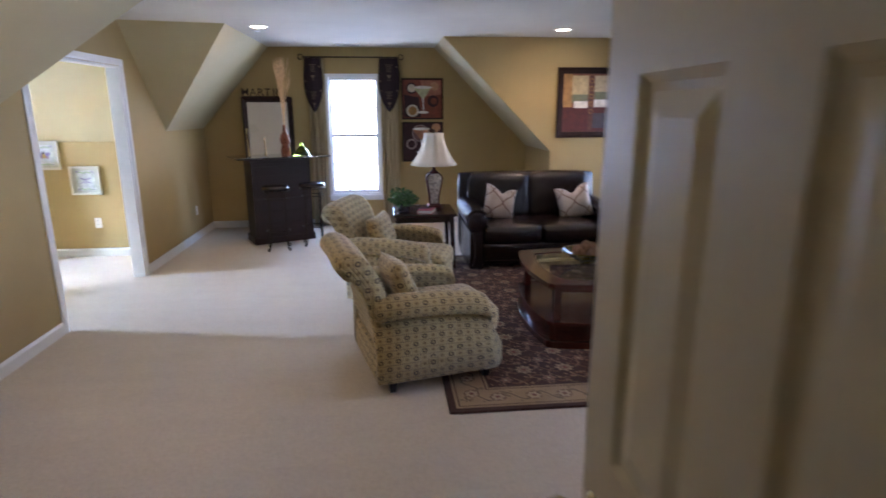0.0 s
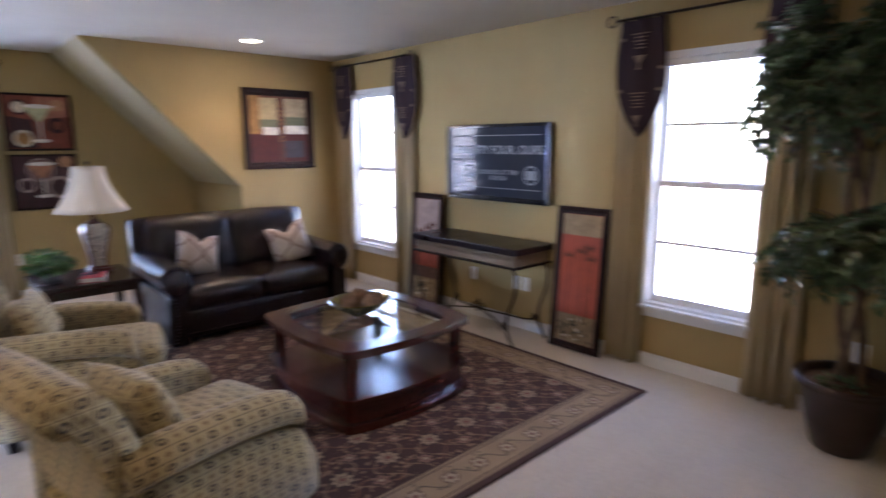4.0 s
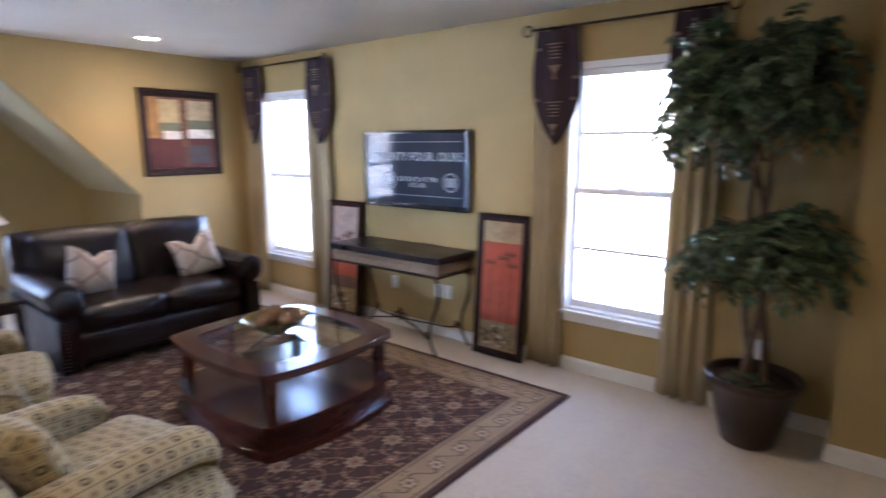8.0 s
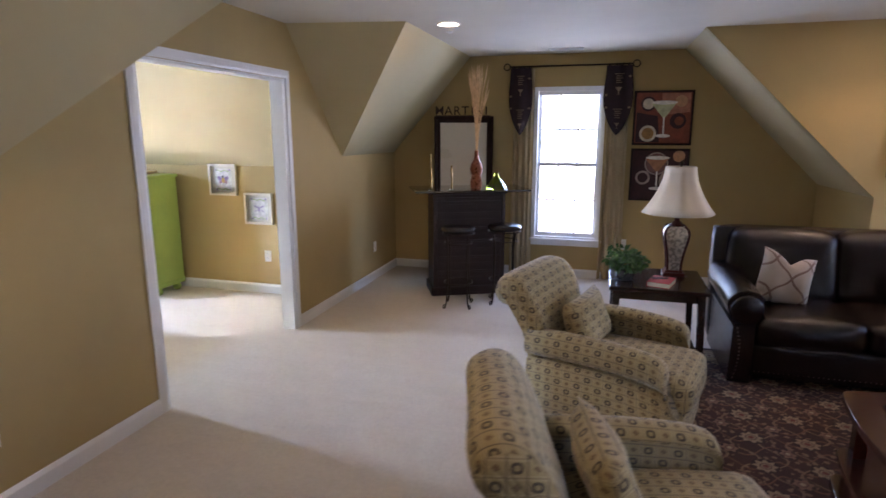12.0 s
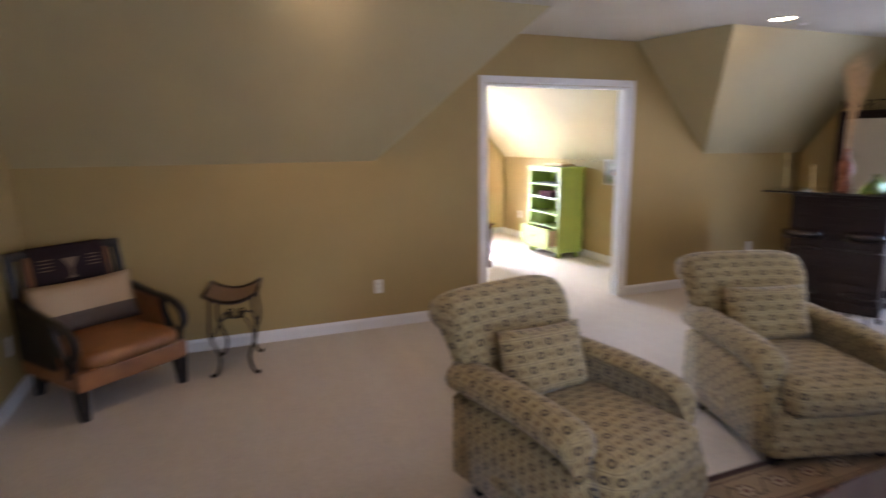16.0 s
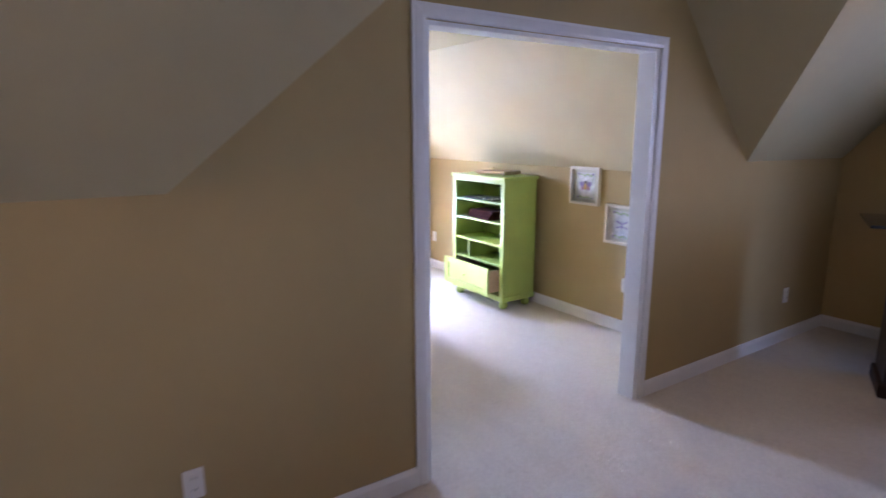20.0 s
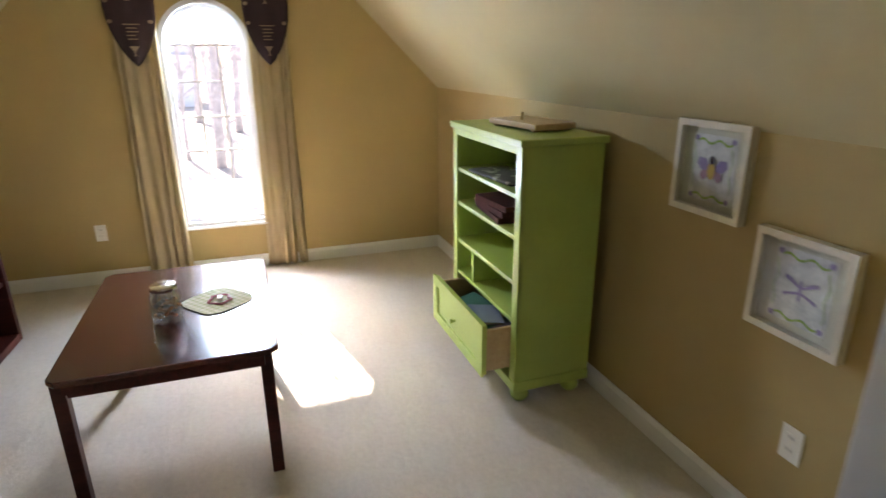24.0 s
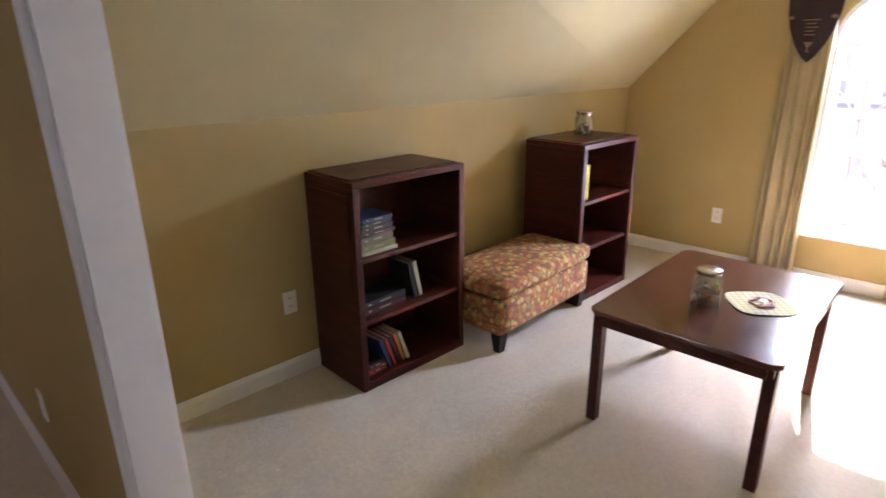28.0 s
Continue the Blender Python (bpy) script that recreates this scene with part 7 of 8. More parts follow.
for x, y, tilt in ((0.285, -0.31, 0.012), (0.285, 0.31, 0.012), (-0.27, -0.26, -0.06), (-0.27, 0.26, -0.06)):
    bm = bmesh.new()
    for z, w, o in ((0.0, 0.021, tilt), (0.19, 0.035, 0.0)):
        for dx, dy in ((-1, -1), (1, -1), (1, 1), (-1, 1)):
            bm.verts.new((x + o + dx * w, y + dy * w, z))
    v = list(bm.verts)
    for q in ((3, 2, 1, 0), (4, 5, 6, 7), (0, 1, 5, 4), (1, 2, 6, 5), (2, 3, 7, 6), (3, 0, 4, 7)):
        bm.faces.new([v[k] for k in q])
    part("leg", soften(bm, 0.005), BLKW, lc)
OVAL = [(0.030 * math.cos(a), 0.019 * math.sin(a)) for a in [2 * math.pi * k / 12 for k in range(12)]]


def flat_rod(points, across, profile):
    """A bent flat rod: the profile's long side lies along across."""
    pts = smooth_line(points, 6)
    path = []
    for k, p in enumerate(pts):
        d = (Vector(pts[min(k + 1, len(pts) - 1)]) - Vector(pts[max(k - 1, 0)])).normalized()
        ax = Vector(across)
        path.append((p, ax, d.cross(ax).normalized()))
    return along(profile, path)


for s in (-1, 1):
    y = s * 0.335
    part("back_post", flat_rod([(-0.28, s * 0.30, 0.20), (-0.29, s * 0.32, 0.48), (-0.32, s * 0.325, 0.74), (-0.345, s * 0.32, 0.895)], (0, 1, 0), OVAL), BLKW, lc, smooth=True)
    part("inner_slat", flat_rod([(-0.27, s * 0.262, 0.34), (-0.275, s * 0.262, 0.52), (-0.306, s * 0.262, 0.76), (-0.333, s * 0.26, 0.885)], (0, 1, 0), [(a * 0.35, c * 0.8) for a, c in OVAL]), BLKW, lc, smooth=True)
    part("arm", flat_rod([(-0.30, s * 0.325, 0.635), (-0.18, y, 0.605), (0.02, y, 0.575), (0.20, y, 0.555), (0.315, y, 0.50), (0.335, y, 0.42), (0.285, y, 0.345), (0.265, y, 0.26)], (0, 1, 0), OVAL), BLKW, lc, smooth=True)
    part("arm_loop", flat_rod([(0.125, y, 0.56), (0.135, y, 0.47), (0.19, y, 0.38), (0.255, y, 0.32)], (0, 1, 0), [(a * 0.8, c * 0.7) for a, c in OVAL]), BLKW, lc, smooth=True)
    part("side_panel", slab([(-0.30, 0.27), (0.13, 0.27), (0.135, 0.55), (-0.31, 0.595)], [], lambda u, v, w, y=y, s=s: (u, y + s * (0.002 + w), v), 0.012), BLKW, lc)
    part("side_pad", slab([(-0.29, 0.28), (0.125, 0.28), (0.13, 0.54), (-0.30, 0.585)], [], lambda u, v, w, y=y, s=s: (u, y - s * (0.002 + w), v), 0.014), TANLEATHER, lc)
br = part("back_panel", soften(box(-0.016, -0.255, 0.0, 0.016, 0.255, 0.535), 0.01, 2), TANLEATHER, lc)
br.matrix_basis = pose(-0.268, 0, 0.345, 0, -7.5, 0)
part("top_rail", flat_rod([(-0.343, -0.345, 0.888), (-0.352, -0.15, 0.893), (-0.354, 0, 0.894), (-0.352, 0.15, 0.893), (-0.343, 0.345, 0.888)], (0, 0, 1), OVAL), BLKW, lc, smooth=True)
runner = thing("cloth_runner", CH, "dark brown cloth runner draped over the chair back", "runner")
b = bmesh.new()
rw = []
for x, z in ((-0.248, 0.42), (-0.264, 0.55), (-0.286, 0.72), (-0.305, 0.86), (-0.318, 0.91), (-0.342, 0.929), (-0.37, 0.925), (-0.386, 0.89), (-0.388, 0.70), (-0.384, 0.55)):
    rw.append([b.verts.new((x + 0.003 * math.sin(9 * y + 20 * z), y + 0.006 * math.sin(11 * z), z)) for y in [-0.225 + 0.045 * k for k in range(11)]])
for r0, r1 in zip(rw, rw[1:]):
    for k in range(10):
        b.faces.new((r0[k], r0[k + 1], r1[k + 1], r1[k]))
bmesh.ops.solidify(b, geom=b.faces[:], thickness=0.004)
bmesh.ops.recalc_face_normals(b, faces=b.faces)
cloth = part("cloth", b, VALANCE, runner, smooth=True)
LEAN = math.tan(radians(7.6))
fwd = lambda u, v, w: (-0.2785 - (v - 0.70) * LEAN + w + 0.004, u, v)  # noqa: E731
part("printed_motif", slab([(a, c + 0.735) for a, c in ((-0.05, 0.11), (0.05, 0.11), (0.008, 0.04), (0.006, 0.0), (0.03, -0.02), (-0.03, -0.02), (-0.006, 0.0), (-0.008, 0.04))], [], fwd, 0.0015), VALPRINT, cloth)
for k in range(4):
    for y0 in (-0.185, 0.105):
        part("printed_line", slab(rect(y0, 0.845 - 0.022 * k, y0 + 0.075, 0.850 - 0.022 * k), [], fwd, 0.0015), VALPRINT, cloth)
lp = thing("throw_pillow", CH @ pose(-0.15, 0.0, 0.562, 0, -19, 0) @ pose(0, 0, 0, 0, 0, 90), "long cream and brown banded lumbar pillow on the leather chair", "pillow")
tw, tt, tb = nodes_of("two band pillow linen", 0.85)
sx = tt.nodes.new("ShaderNodeSeparateXYZ")
tc = tt.nodes.new("ShaderNodeTexCoord")
tt.links.new(tc.outputs["Object"], sx.inputs[0])
lin = noise_of(tt, coords(tt), 260.0, 2)
colp = mixed(tt, maths(tt, "LESS_THAN", sx.outputs["Z"], -0.045), (0.46, 0.33, 0.20), (0.045, 0.024, 0.021))
colp = mixed(tt, 0.15, colp, ramp(tt, lin, [(0.3, (0.1, 0.07, 0.05)), (0.7, (0.7, 0.6, 0.45))]))
tt.links.new(colp, tb.inputs["Base Color"])
bump(tt, tb, lin, 0.3, 0.001)
part("cover", pillow_bm(0.66, 0.33, 0.13, 12, 8), tw, lp, smooth=True)

ts = thing("tray_stool", pose(-1.72, 2.462, 0, 0, 0, -8), "small curved wicker tray stool on bronze iron legs", "stool")
WICK = printed("wicker tray", (0.16, 0.075, 0.035), [(0.3, 0.4, (0.28, 0.15, 0.08))], 0.5, 60.0)
b = bmesh.new()
prof = [(0.17 * u, 0.512 + 0.056 * abs(u) ** 2.0) for u in [2 * i / 14 - 1 for i in range(15)]]
rows_ = []
for x in (-0.21, 0.21):
    rows_.append([b.verts.new((x, y, z)) for y, z in prof] + [b.verts.new((x, y, z - 0.014)) for y, z in reversed(prof)])
n = len(rows_[0])
for k in range(n):
    b.faces.new((rows_[0][k], rows_[0][(k + 1) % n], rows_[1][(k + 1) % n], rows_[1][k]))
b.faces.new(rows_[0])
b.faces.new(list(reversed(rows_[1])))
bmesh.ops.recalc_face_normals(b, faces=b.faces)
part("tray", b, WICK, ts)
for x in (-0.21, 0.21):
    part("tray_edge", tube([(x, y, z + 0.004) for y, z in prof], 0.011, 6), IRON, ts, smooth=True)
for s in (-1, 1):
    part("tray_edge", tube([(-0.21, s * 0.17, 0.572), (0.21, s * 0.17, 0.572)], 0.011, 6), IRON, ts, smooth=True)
for x in (-0.2, 0.2):
    for s in (-1, 1):
        part("leg", tube(smooth_line([(x, s * 0.135, 0.535), (x, s * 0.14, 0.44), (x * 1.0, s * 0.148, 0.29), (x * 0.98, s * 0.095, 0.14), (x * 1.0, s * 0.11, 0.045), (x * 1.04, s * 0.14, 0.0105), (x * 1.08, s * 0.155, 0.028)], 5), 0.0095, 8), IRON, ts, smooth=True)
        part("brace", tube(smooth_line([(x, s * 0.14, 0.26), (x * 0.6, s * 0.09, 0.35), (x * 0.3, s * 0.05, 0.37), (0, 0, 0.345)], 4), 0.006, 6), IRON, ts, smooth=True)
        part("scroll", tube(scroll((x * 0.2, s * 0.035, 0.385), 0.026, 1.3, ((0, s, 0), (0, 0, 1)), -1.5), 0.005, 6), IRON, ts, smooth=True)

# ---- side room ----
LIME = plain("lime green cabinet paint", (0.40, 0.52, 0.115), 0.4, vary=0.06, scale=5, fine=50, relief=0.12, coat=0.15)
PINE = wood("pale drawer wood", (0.42, 0.27, 0.14), (0.60, 0.43, 0.25), 0.5, 0)
CX0, CX1, CY0, CY1, CZ = -4.725, -3.94, 6.58, 6.955, 1.212
cab = thing("green_cabinet", pose((CX0 + CX1) / 2, CY0, 0), "lime green open cabinet with shelves and an open drawer", "cabinet")
h = (CX1 - CX0) / 2
d = CY1 - CY0
for s in (-1, 1):
    part("side", box(min(s * h, s * (h - 0.022)), 0.0, 0.075, max(s * h, s * (h - 0.022)), d, CZ - 0.03, 0.003), LIME, cab)
    part("front_stile", box(min(s * h, s * (h - 0.05)), -0.008, 0.075, max(s * h, s * (h - 0.05)), 0.012, CZ - 0.03, 0.003), LIME, cab)
    for y in (0.05, d - 0.06):
        part("bun_foot", turned([(0.0, 0), (0.028, 0.0), (0.042, 0.018), (0.045, 0.035), (0.036, 0.055), (0.03, 0.062), (0.04, 0.07), (0.04, 0.078), (0.0, 0.078)], (s * (h - 0.055), y, 0), 20), LIME, cab, smooth=True)
part("top", soften(box(-h - 0.018, -0.022, CZ - 0.03, h + 0.018, d + 0.01, CZ, 0.0), 0.008, 3), LIME, cab)
part("back", box(-h + 0.02, d - 0.01, 0.08, h - 0.02, d, CZ - 0.03), LIME, cab)
part("top_rail", box(-h + 0.05, -0.006, CZ - 0.065, h - 0.05, 0.012, CZ - 0.03, 0.002), LIME, cab)
part("base_rail", soften(box(-h - 0.008, -0.014, 0.075, h + 0.008, d, 0.125, 0.0), 0.006), LIME, cab)
for z in (0.98, 0.80, 0.595, 0.415):
    part("shelf", box(-h + 0.022, 0.0, z - 0.02, h - 0.022, d - 0.01, z, 0.003), LIME, cab)
part("divider", box(-0.15, 0.002, 0.415, -0.13, d - 0.012, 0.575, 0.003), LIME, cab)
dr = part("drawer", box(-h + 0.06, -0.135, 0.155, h - 0.06, -0.118, 0.40, 0.003), LIME, cab)
part("drawer_field", slab(rect(-h + 0.05, 0.15, h - 0.05, 0.405), [list(reversed(rect(-h + 0.11, 0.20, h - 0.11, 0.355)))], lambda u, v, w: (u, -0.146 + w, v), 0.011), LIME, dr)
for s in (-1, 1):
    part("drawer_side", box(min(s * (h - 0.07), s * (h - 0.085)), -0.118, 0.165, max(s * (h - 0.07), s * (h - 0.085)), 0.28, 0.37, 0.002), PINE, dr)
part("drawer_bottom", box(-h + 0.08, -0.118, 0.17, h - 0.08, 0.28, 0.182), PINE, dr)
part("drawer_knob", turned([(0.0, 0), (0.007, 0), (0.007, 0.012), (0.014, 0.02), (0.011, 0.028), (0.0, 0.03)], segments=14), LIME, dr, smooth=True).matrix_basis = pose(0, -0.146, 0.278, 90, 0, 0)
cmx = (CX0 + CX1) / 2
random.seed(12)
TOYS = [("green toy box", (0.012, 0.13, 0.075)), ("blue grey craft paper", (0.20, 0.25, 0.31)), ("brown craft cloth", (0.045, 0.022, 0.018)), ("dark plum craft paper", (0.04, 0.022, 0.035))]
for k in range(9):
    nm, c = TOYS[(k * 3 + 2) % 4]
    o = thing("craft_box", pose(cmx - 0.26 + 0.065 * k, CY0 - 0.02 + 0.05 * (k % 3), 0.184, 0, 0, random.uniform(-25, 25)), "assorted craft box inside the open green drawer", "craft box", "drawer contents")
    part("carton", box(-0.04, -0.06, 0, 0.04, 0.06, 0.075 + 0.014 * (k * 5 % 4), 0.004), bpy.data.materials.get(nm) or plain(nm, c, 0.7), o)
for dx, turn, tip, nm, what in ((-0.09, 18, 4, "green toy box", "teal green picture book lying in the open drawer"), (0.05, -12, -5, "blue grey craft paper", "blue grey craft book lying in the open drawer")):
    book("picture_book", pose(cmx + dx, CY0 - 0.005, 0.305, tip, 3, turn), 0.19, 0.15, 0.014, bpy.data.materials[nm], what, "drawer books")
zeb = printed("black and white zebra cloth", (0.022, 0.024, 0.020), [(0.42, 0.2, (0.55, 0.53, 0.48)), (0.38, 4.2, (0.03, 0.07, 0.03))], 0.8, 22.0)
o = thing("folded_cloth", pose(cmx - 0.02, CY0 + 0.13, 0.98, 0, 0, 5), "folded black and white patterned cloth on the top shelf", "cloth")
part("cloth", puffed(-0.21, -0.11, 0, 0.21, 0.11, 0.016, 0.006, 0.003, 6), zeb, o, smooth=True)
WINE = plain("burgundy album leather", (0.060, 0.014, 0.010), 0.9, vary=0.3, scale=30)
WINE.node_tree.nodes["Principled BSDF"].inputs["Specular IOR Level"].default_value = 0.15
for k in range(3):
    book("photo_album", pose(cmx - 0.02 + 0.012 * k, CY0 + 0.135, 0.80 + 0.027 * k, 0, 0, 90 + 5 * k - 6), 0.22, 0.36 - 0.025 * k, 0.026, WINE, "burgundy leather photo album stacked in the cabinet", "stacked albums", WINE)
bd = thing("wooden_tray_game", pose(cmx + 0.02, CY0 + 0.22, CZ, 0, 0, 8), "flat wooden game board with a small metal knob", "game board")
part("board", soften(box(-0.19, -0.11, 0.008, 0.19, 0.11, 0.034), 0.006), PINE, bd)
part("knob", turned([(0.0, 0.034), (0.006, 0.034), (0.004, 0.055), (0.008, 0.064), (0.0, 0.07)], (-0.03, -0.03, 0), 12), BRASS, bd, smooth=True)
for s in (-1, 1):
    part("runner", box(s * 0.15 - 0.012, -0.1, 0.0, s * 0.15 + 0.012, 0.1, 0.009), PINE, bd)


CREAMF = plain("cream painted frame wood", (0.70, 0.64, 0.52), 0.45, vary=0.08, scale=12, fine=90, relief=0.1)


def shadow_box(x, z, label, kind):
    ob = thing("shadow_box_frame", pose(x, KF, z), label, "picture frame", "butterfly shadow boxes")
    w, dep = 0.315, 0.032
    part("frame", slab(rect(-w / 2, -w / 2, w / 2, w / 2), [list(reversed(rect(-w / 2 + 0.022, -w / 2 + 0.022, w / 2 - 0.022, w / 2 - 0.022)))], lambda u, v, q: (u, -q - 0.001, v), dep), CREAMF, ob)
    mt = part("mat_board", box(-w / 2 + 0.02, -0.007, -w / 2 + 0.02, w / 2 - 0.02, -0.001, w / 2 - 0.02), patch_mat("linen mat board", (0.66, 0.62, 0.48), vary=0.06), ob)
    pr = flat(mt, "print_sheet", rect(-0.095, -0.112, 0.095, 0.112), 0.0085, WHITEP)
    lime = patch_mat("lime ink", (0.35, 0.50, 0.08))
    lilac = patch_mat("lilac ink", (0.34, 0.24, 0.40))
    for s in (-1, 1):
        pts = [(-0.075 + 0.0107 * k, s * 0.093 + 0.007 * math.sin(0.9 * k)) for k in range(15)]
        flat(pr, "painted_ribbon", pts + [(u, v - 0.007) for u, v in reversed(pts)], 0.0098, lime)
        pts = [(s * 0.082 + 0.005 * math.sin(0.8 * k), -0.075 + 0.0107 * k) for k in range(15)]
        flat(pr, "painted_ribbon", pts + [(u - 0.004, v) for u, v in reversed(pts)], 0.0110, patch_mat("pale lime ink", (0.55, 0.62, 0.35)))
        for q in (-1, 1):
            flat(pr, "painted_dot", disc_pts(s * 0.08, q * 0.098, 0.009, 12), 0.0122, lilac)
        if kind:
            flat(pr, "painted_wing", [(0.004 * s, 0.0), (s * 0.030, 0.032), (s * 0.060, 0.034), (s * 0.066, 0.012), (s * 0.048, -0.006), (s * 0.02, -0.008)], 0.0110, lilac)
            flat(pr, "painted_wing", [(0.004 * s, -0.002), (s * 0.042, -0.008), (s * 0.050, -0.026), (s * 0.034, -0.042), (s * 0.012, -0.026)], 0.0122, patch_mat("mauve ink", (0.42, 0.22, 0.26)))
        else:
            for q in (0.014, -0.014):
                flat(pr, "painted_wing", [(0, q * 0.5), (s * 0.034, q * 1.6 + 0.006), (s * 0.054, q * 2.0 + 0.005), (s * 0.054, q * 2.0 - 0.005), (s * 0.034, q * 1.4 - 0.005), (0, q * 0.5 - 0.007)], 0.0110, lilac)
    if kind:
        flat(pr, "painted_body", disc_pts(0, -0.006, 0.017, 14, 0.030), 0.0134, patch_mat("amber ink", (0.55, 0.33, 0.07)))
        flat(pr, "painted_head", disc_pts(0, 0.030, 0.012, 14, 0.014), 0.0146, PLUM)
    else:
        flat(pr, "painted_body", disc_pts(0, -0.004, 0.005, 12, 0.034), 0.0134, lilac)
    g = part("glazing", box(-w / 2 + 0.022, -0.027, -w / 2 + 0.022, w / 2 - 0.022, -0.025, w / 2 - 0.022), PANE, ob)
    g.visible_shadow = False
    return ob


shadow_box(-3.41, 1.158, "white shadow box frame with a butterfly print", 1)
shadow_box(-3.015, 0.875, "white shadow box frame with a dragonfly print", 0)

# play table
tab = thing("play_table", pose(-4.28, 5.22, 0), "low dark cherry play table with clipped corners", "table")
TOPW = wood("dark cherry table top", (0.060, 0.014, 0.012), (0.145, 0.038, 0.028), 0.2, 0, coat=0.75)
tw_, td_ = 0.505, 0.355
cl = 0.03
outl = [(-tw_ + cl, -td_), (tw_ - cl, -td_), (tw_, -td_ + cl), (tw_, td_ - cl), (tw_ - cl, td_), (-tw_ + cl, td_), (-tw_, td_ - cl), (-tw_, -td_ + cl)]
part("tabletop", soften(slab(outl, [], lambda u, v, w: (u, v, 0.545 + w), 0.022), 0.005), TOPW, tab)
for y in (-0.315, 0.315):
    part("apron", box(-0.455, y - 0.010, 0.49, 0.455, y + 0.010, 0.545, 0.002), MAHOG, tab)
for x in (-0.465, 0.465):
    part("apron", box(x - 0.010, -0.305, 0.49, x + 0.010, 0.305, 0.545, 0.002), MAHOG, tab)
for x in (-0.455, 0.405):
    for y in (-0.345, 0.31):
        part("leg", box(x - 0.022, y - 0.022, 0, x + 0.022, y + 0.022, 0.545, 0.004), MAHOGZ, tab)


def jar(m, label, h=0.145, r=0.058, fill="cookie"):
    ob = thing("glass_jar", m, label, "jar", "lidded jars")
    part("glass_body", turned([(0.0, 0.004), (r * 0.9, 0.0), (r, 0.012), (r, h * 0.70), (r * 0.78, h * 0.84), (r * 0.78, h * 0.9), (r * 0.73, h * 0.9), (r * 0.73, h * 0.83), (r * 0.95, h * 0.69), (r * 0.95, 0.016), (0.0, 0.010)], segments=28), JARGLASS, ob, smooth=True)
    part("lid", turned([(0.0, h), (r * 0.8, h), (r * 0.86, h * 0.97), (r * 0.86, h * 0.87), (r * 0.80, h * 0.87), (r * 0.80, h * 0.95), (0.0, h * 0.955)], segments=28), CHROME, ob, "brushed metal screw lid", smooth=True)
    rnd = random.Random(h)
    for k in range(20):
        a, q = rnd.uniform(0, 6.28), r * 0.6 * rnd.random() ** 0.5
        z = 0.02 + 0.0032 * k
        p = Vector((q * math.cos(a), q * math.sin(a), z))
        dd = Vector((rnd.uniform(-1, 1), rnd.uniform(-1, 1), rnd.uniform(-0.3, 0.9))).normalized() * r * 0.42
        nm = ("wooden bead", "dark bead", "orange bead")[k % 3] if fill == "cookie" else ("dark bead", "olive bead", "pale bead", "wooden bead")[k % 4]
        cc = {"wooden bead": (0.38, 0.20, 0.09), "dark bead": (0.16, 0.14, 0.12), "orange bead": (0.40, 0.13, 0.03), "olive bead": (0.10, 0.11, 0.05), "pale bead": (0.55, 0.52, 0.45)}[nm]
        part("crayon_stub", tube([p - dd * 0.9, p + dd * 0.9], 0.0075, 6), bpy.data.materials.get(nm) or plain(nm, cc, 0.5), ob)
    return ob


jar(pose(-4.16, 5.19, 0.567), "clear glass jar of crayon stubs on the play table")
jar(pose(-5.22, 3.965, 1.03), "clear glass jar of dark pens on the bookcase", 0.17, 0.062, "pens")
def checked(name, period):
    """Cream paper with a woven check of pale green bands."""
    m, t, b = nodes_of(name, 0.9)
    c = t.nodes.new("ShaderNodeTexCoord")
    s = t.nodes.new("ShaderNodeSeparateXYZ")
    t.links.new(c.outputs["Object"], s.inputs[0])
    band = lambda a: maths(t, "GREATER_THAN", maths(t, "FRACT", maths(t, "DIVIDE", a, period)), 0.55)  # noqa: E731
    both = maths(t, "MULTIPLY", maths(t, "ADD", band(s.outputs["X"]), band(s.outputs["Y"])), 0.32)
    paper = ramp(t, noise_of(t, coords(t), 30.0, 3), [(0.3, (0.70, 0.67, 0.52)), (0.7, (0.78, 0.75, 0.62))])
    t.links.new(mixed(t, both, paper, (0.33, 0.38, 0.13)), b.inputs["Base Color"])
    return m


nap = thing("square_napkin", pose(-4.28, 5.365, 0.568, 0, 0, 38), "checked cream and green paper napkin on the table", "napkin")
part("sheet", slab([(0.118 * math.copysign(abs(math.cos(a)) ** 0.55, math.cos(a)), 0.118 * math.copysign(abs(math.sin(a)) ** 0.55, math.sin(a))) for a in [2 * math.pi * i / 40 for i in range(40)]], [], lambda u, v, w: (u, v, w + 0.002 * math.sin(31 * u) * math.sin(27 * v) + 0.002), 0.002), checked("checked napkin paper", 0.026), nap)
pl = thing("bead_bracelet", pose(-4.275, 5.375, 0.571), "loose coil of pink beads on the napkin", "beads")
part("strand", tube([((0.05 + 0.008 * math.sin(3 * a)) * math.cos(a), (0.04 + 0.008 * math.cos(5 * a)) * math.sin(a), 0.005 + 0.003 * math.sin(a * 2)) for a in [4 * math.pi * i / 60 for i in range(61)]], 0.005, 6), plain("pink bead", (0.45, 0.12, 0.14), 0.4), pl, smooth=True)
part("clasp", box(-0.02, -0.012, 0.008, 0.02, 0.012, 0.018, 0.004), PLASTIC, pl)


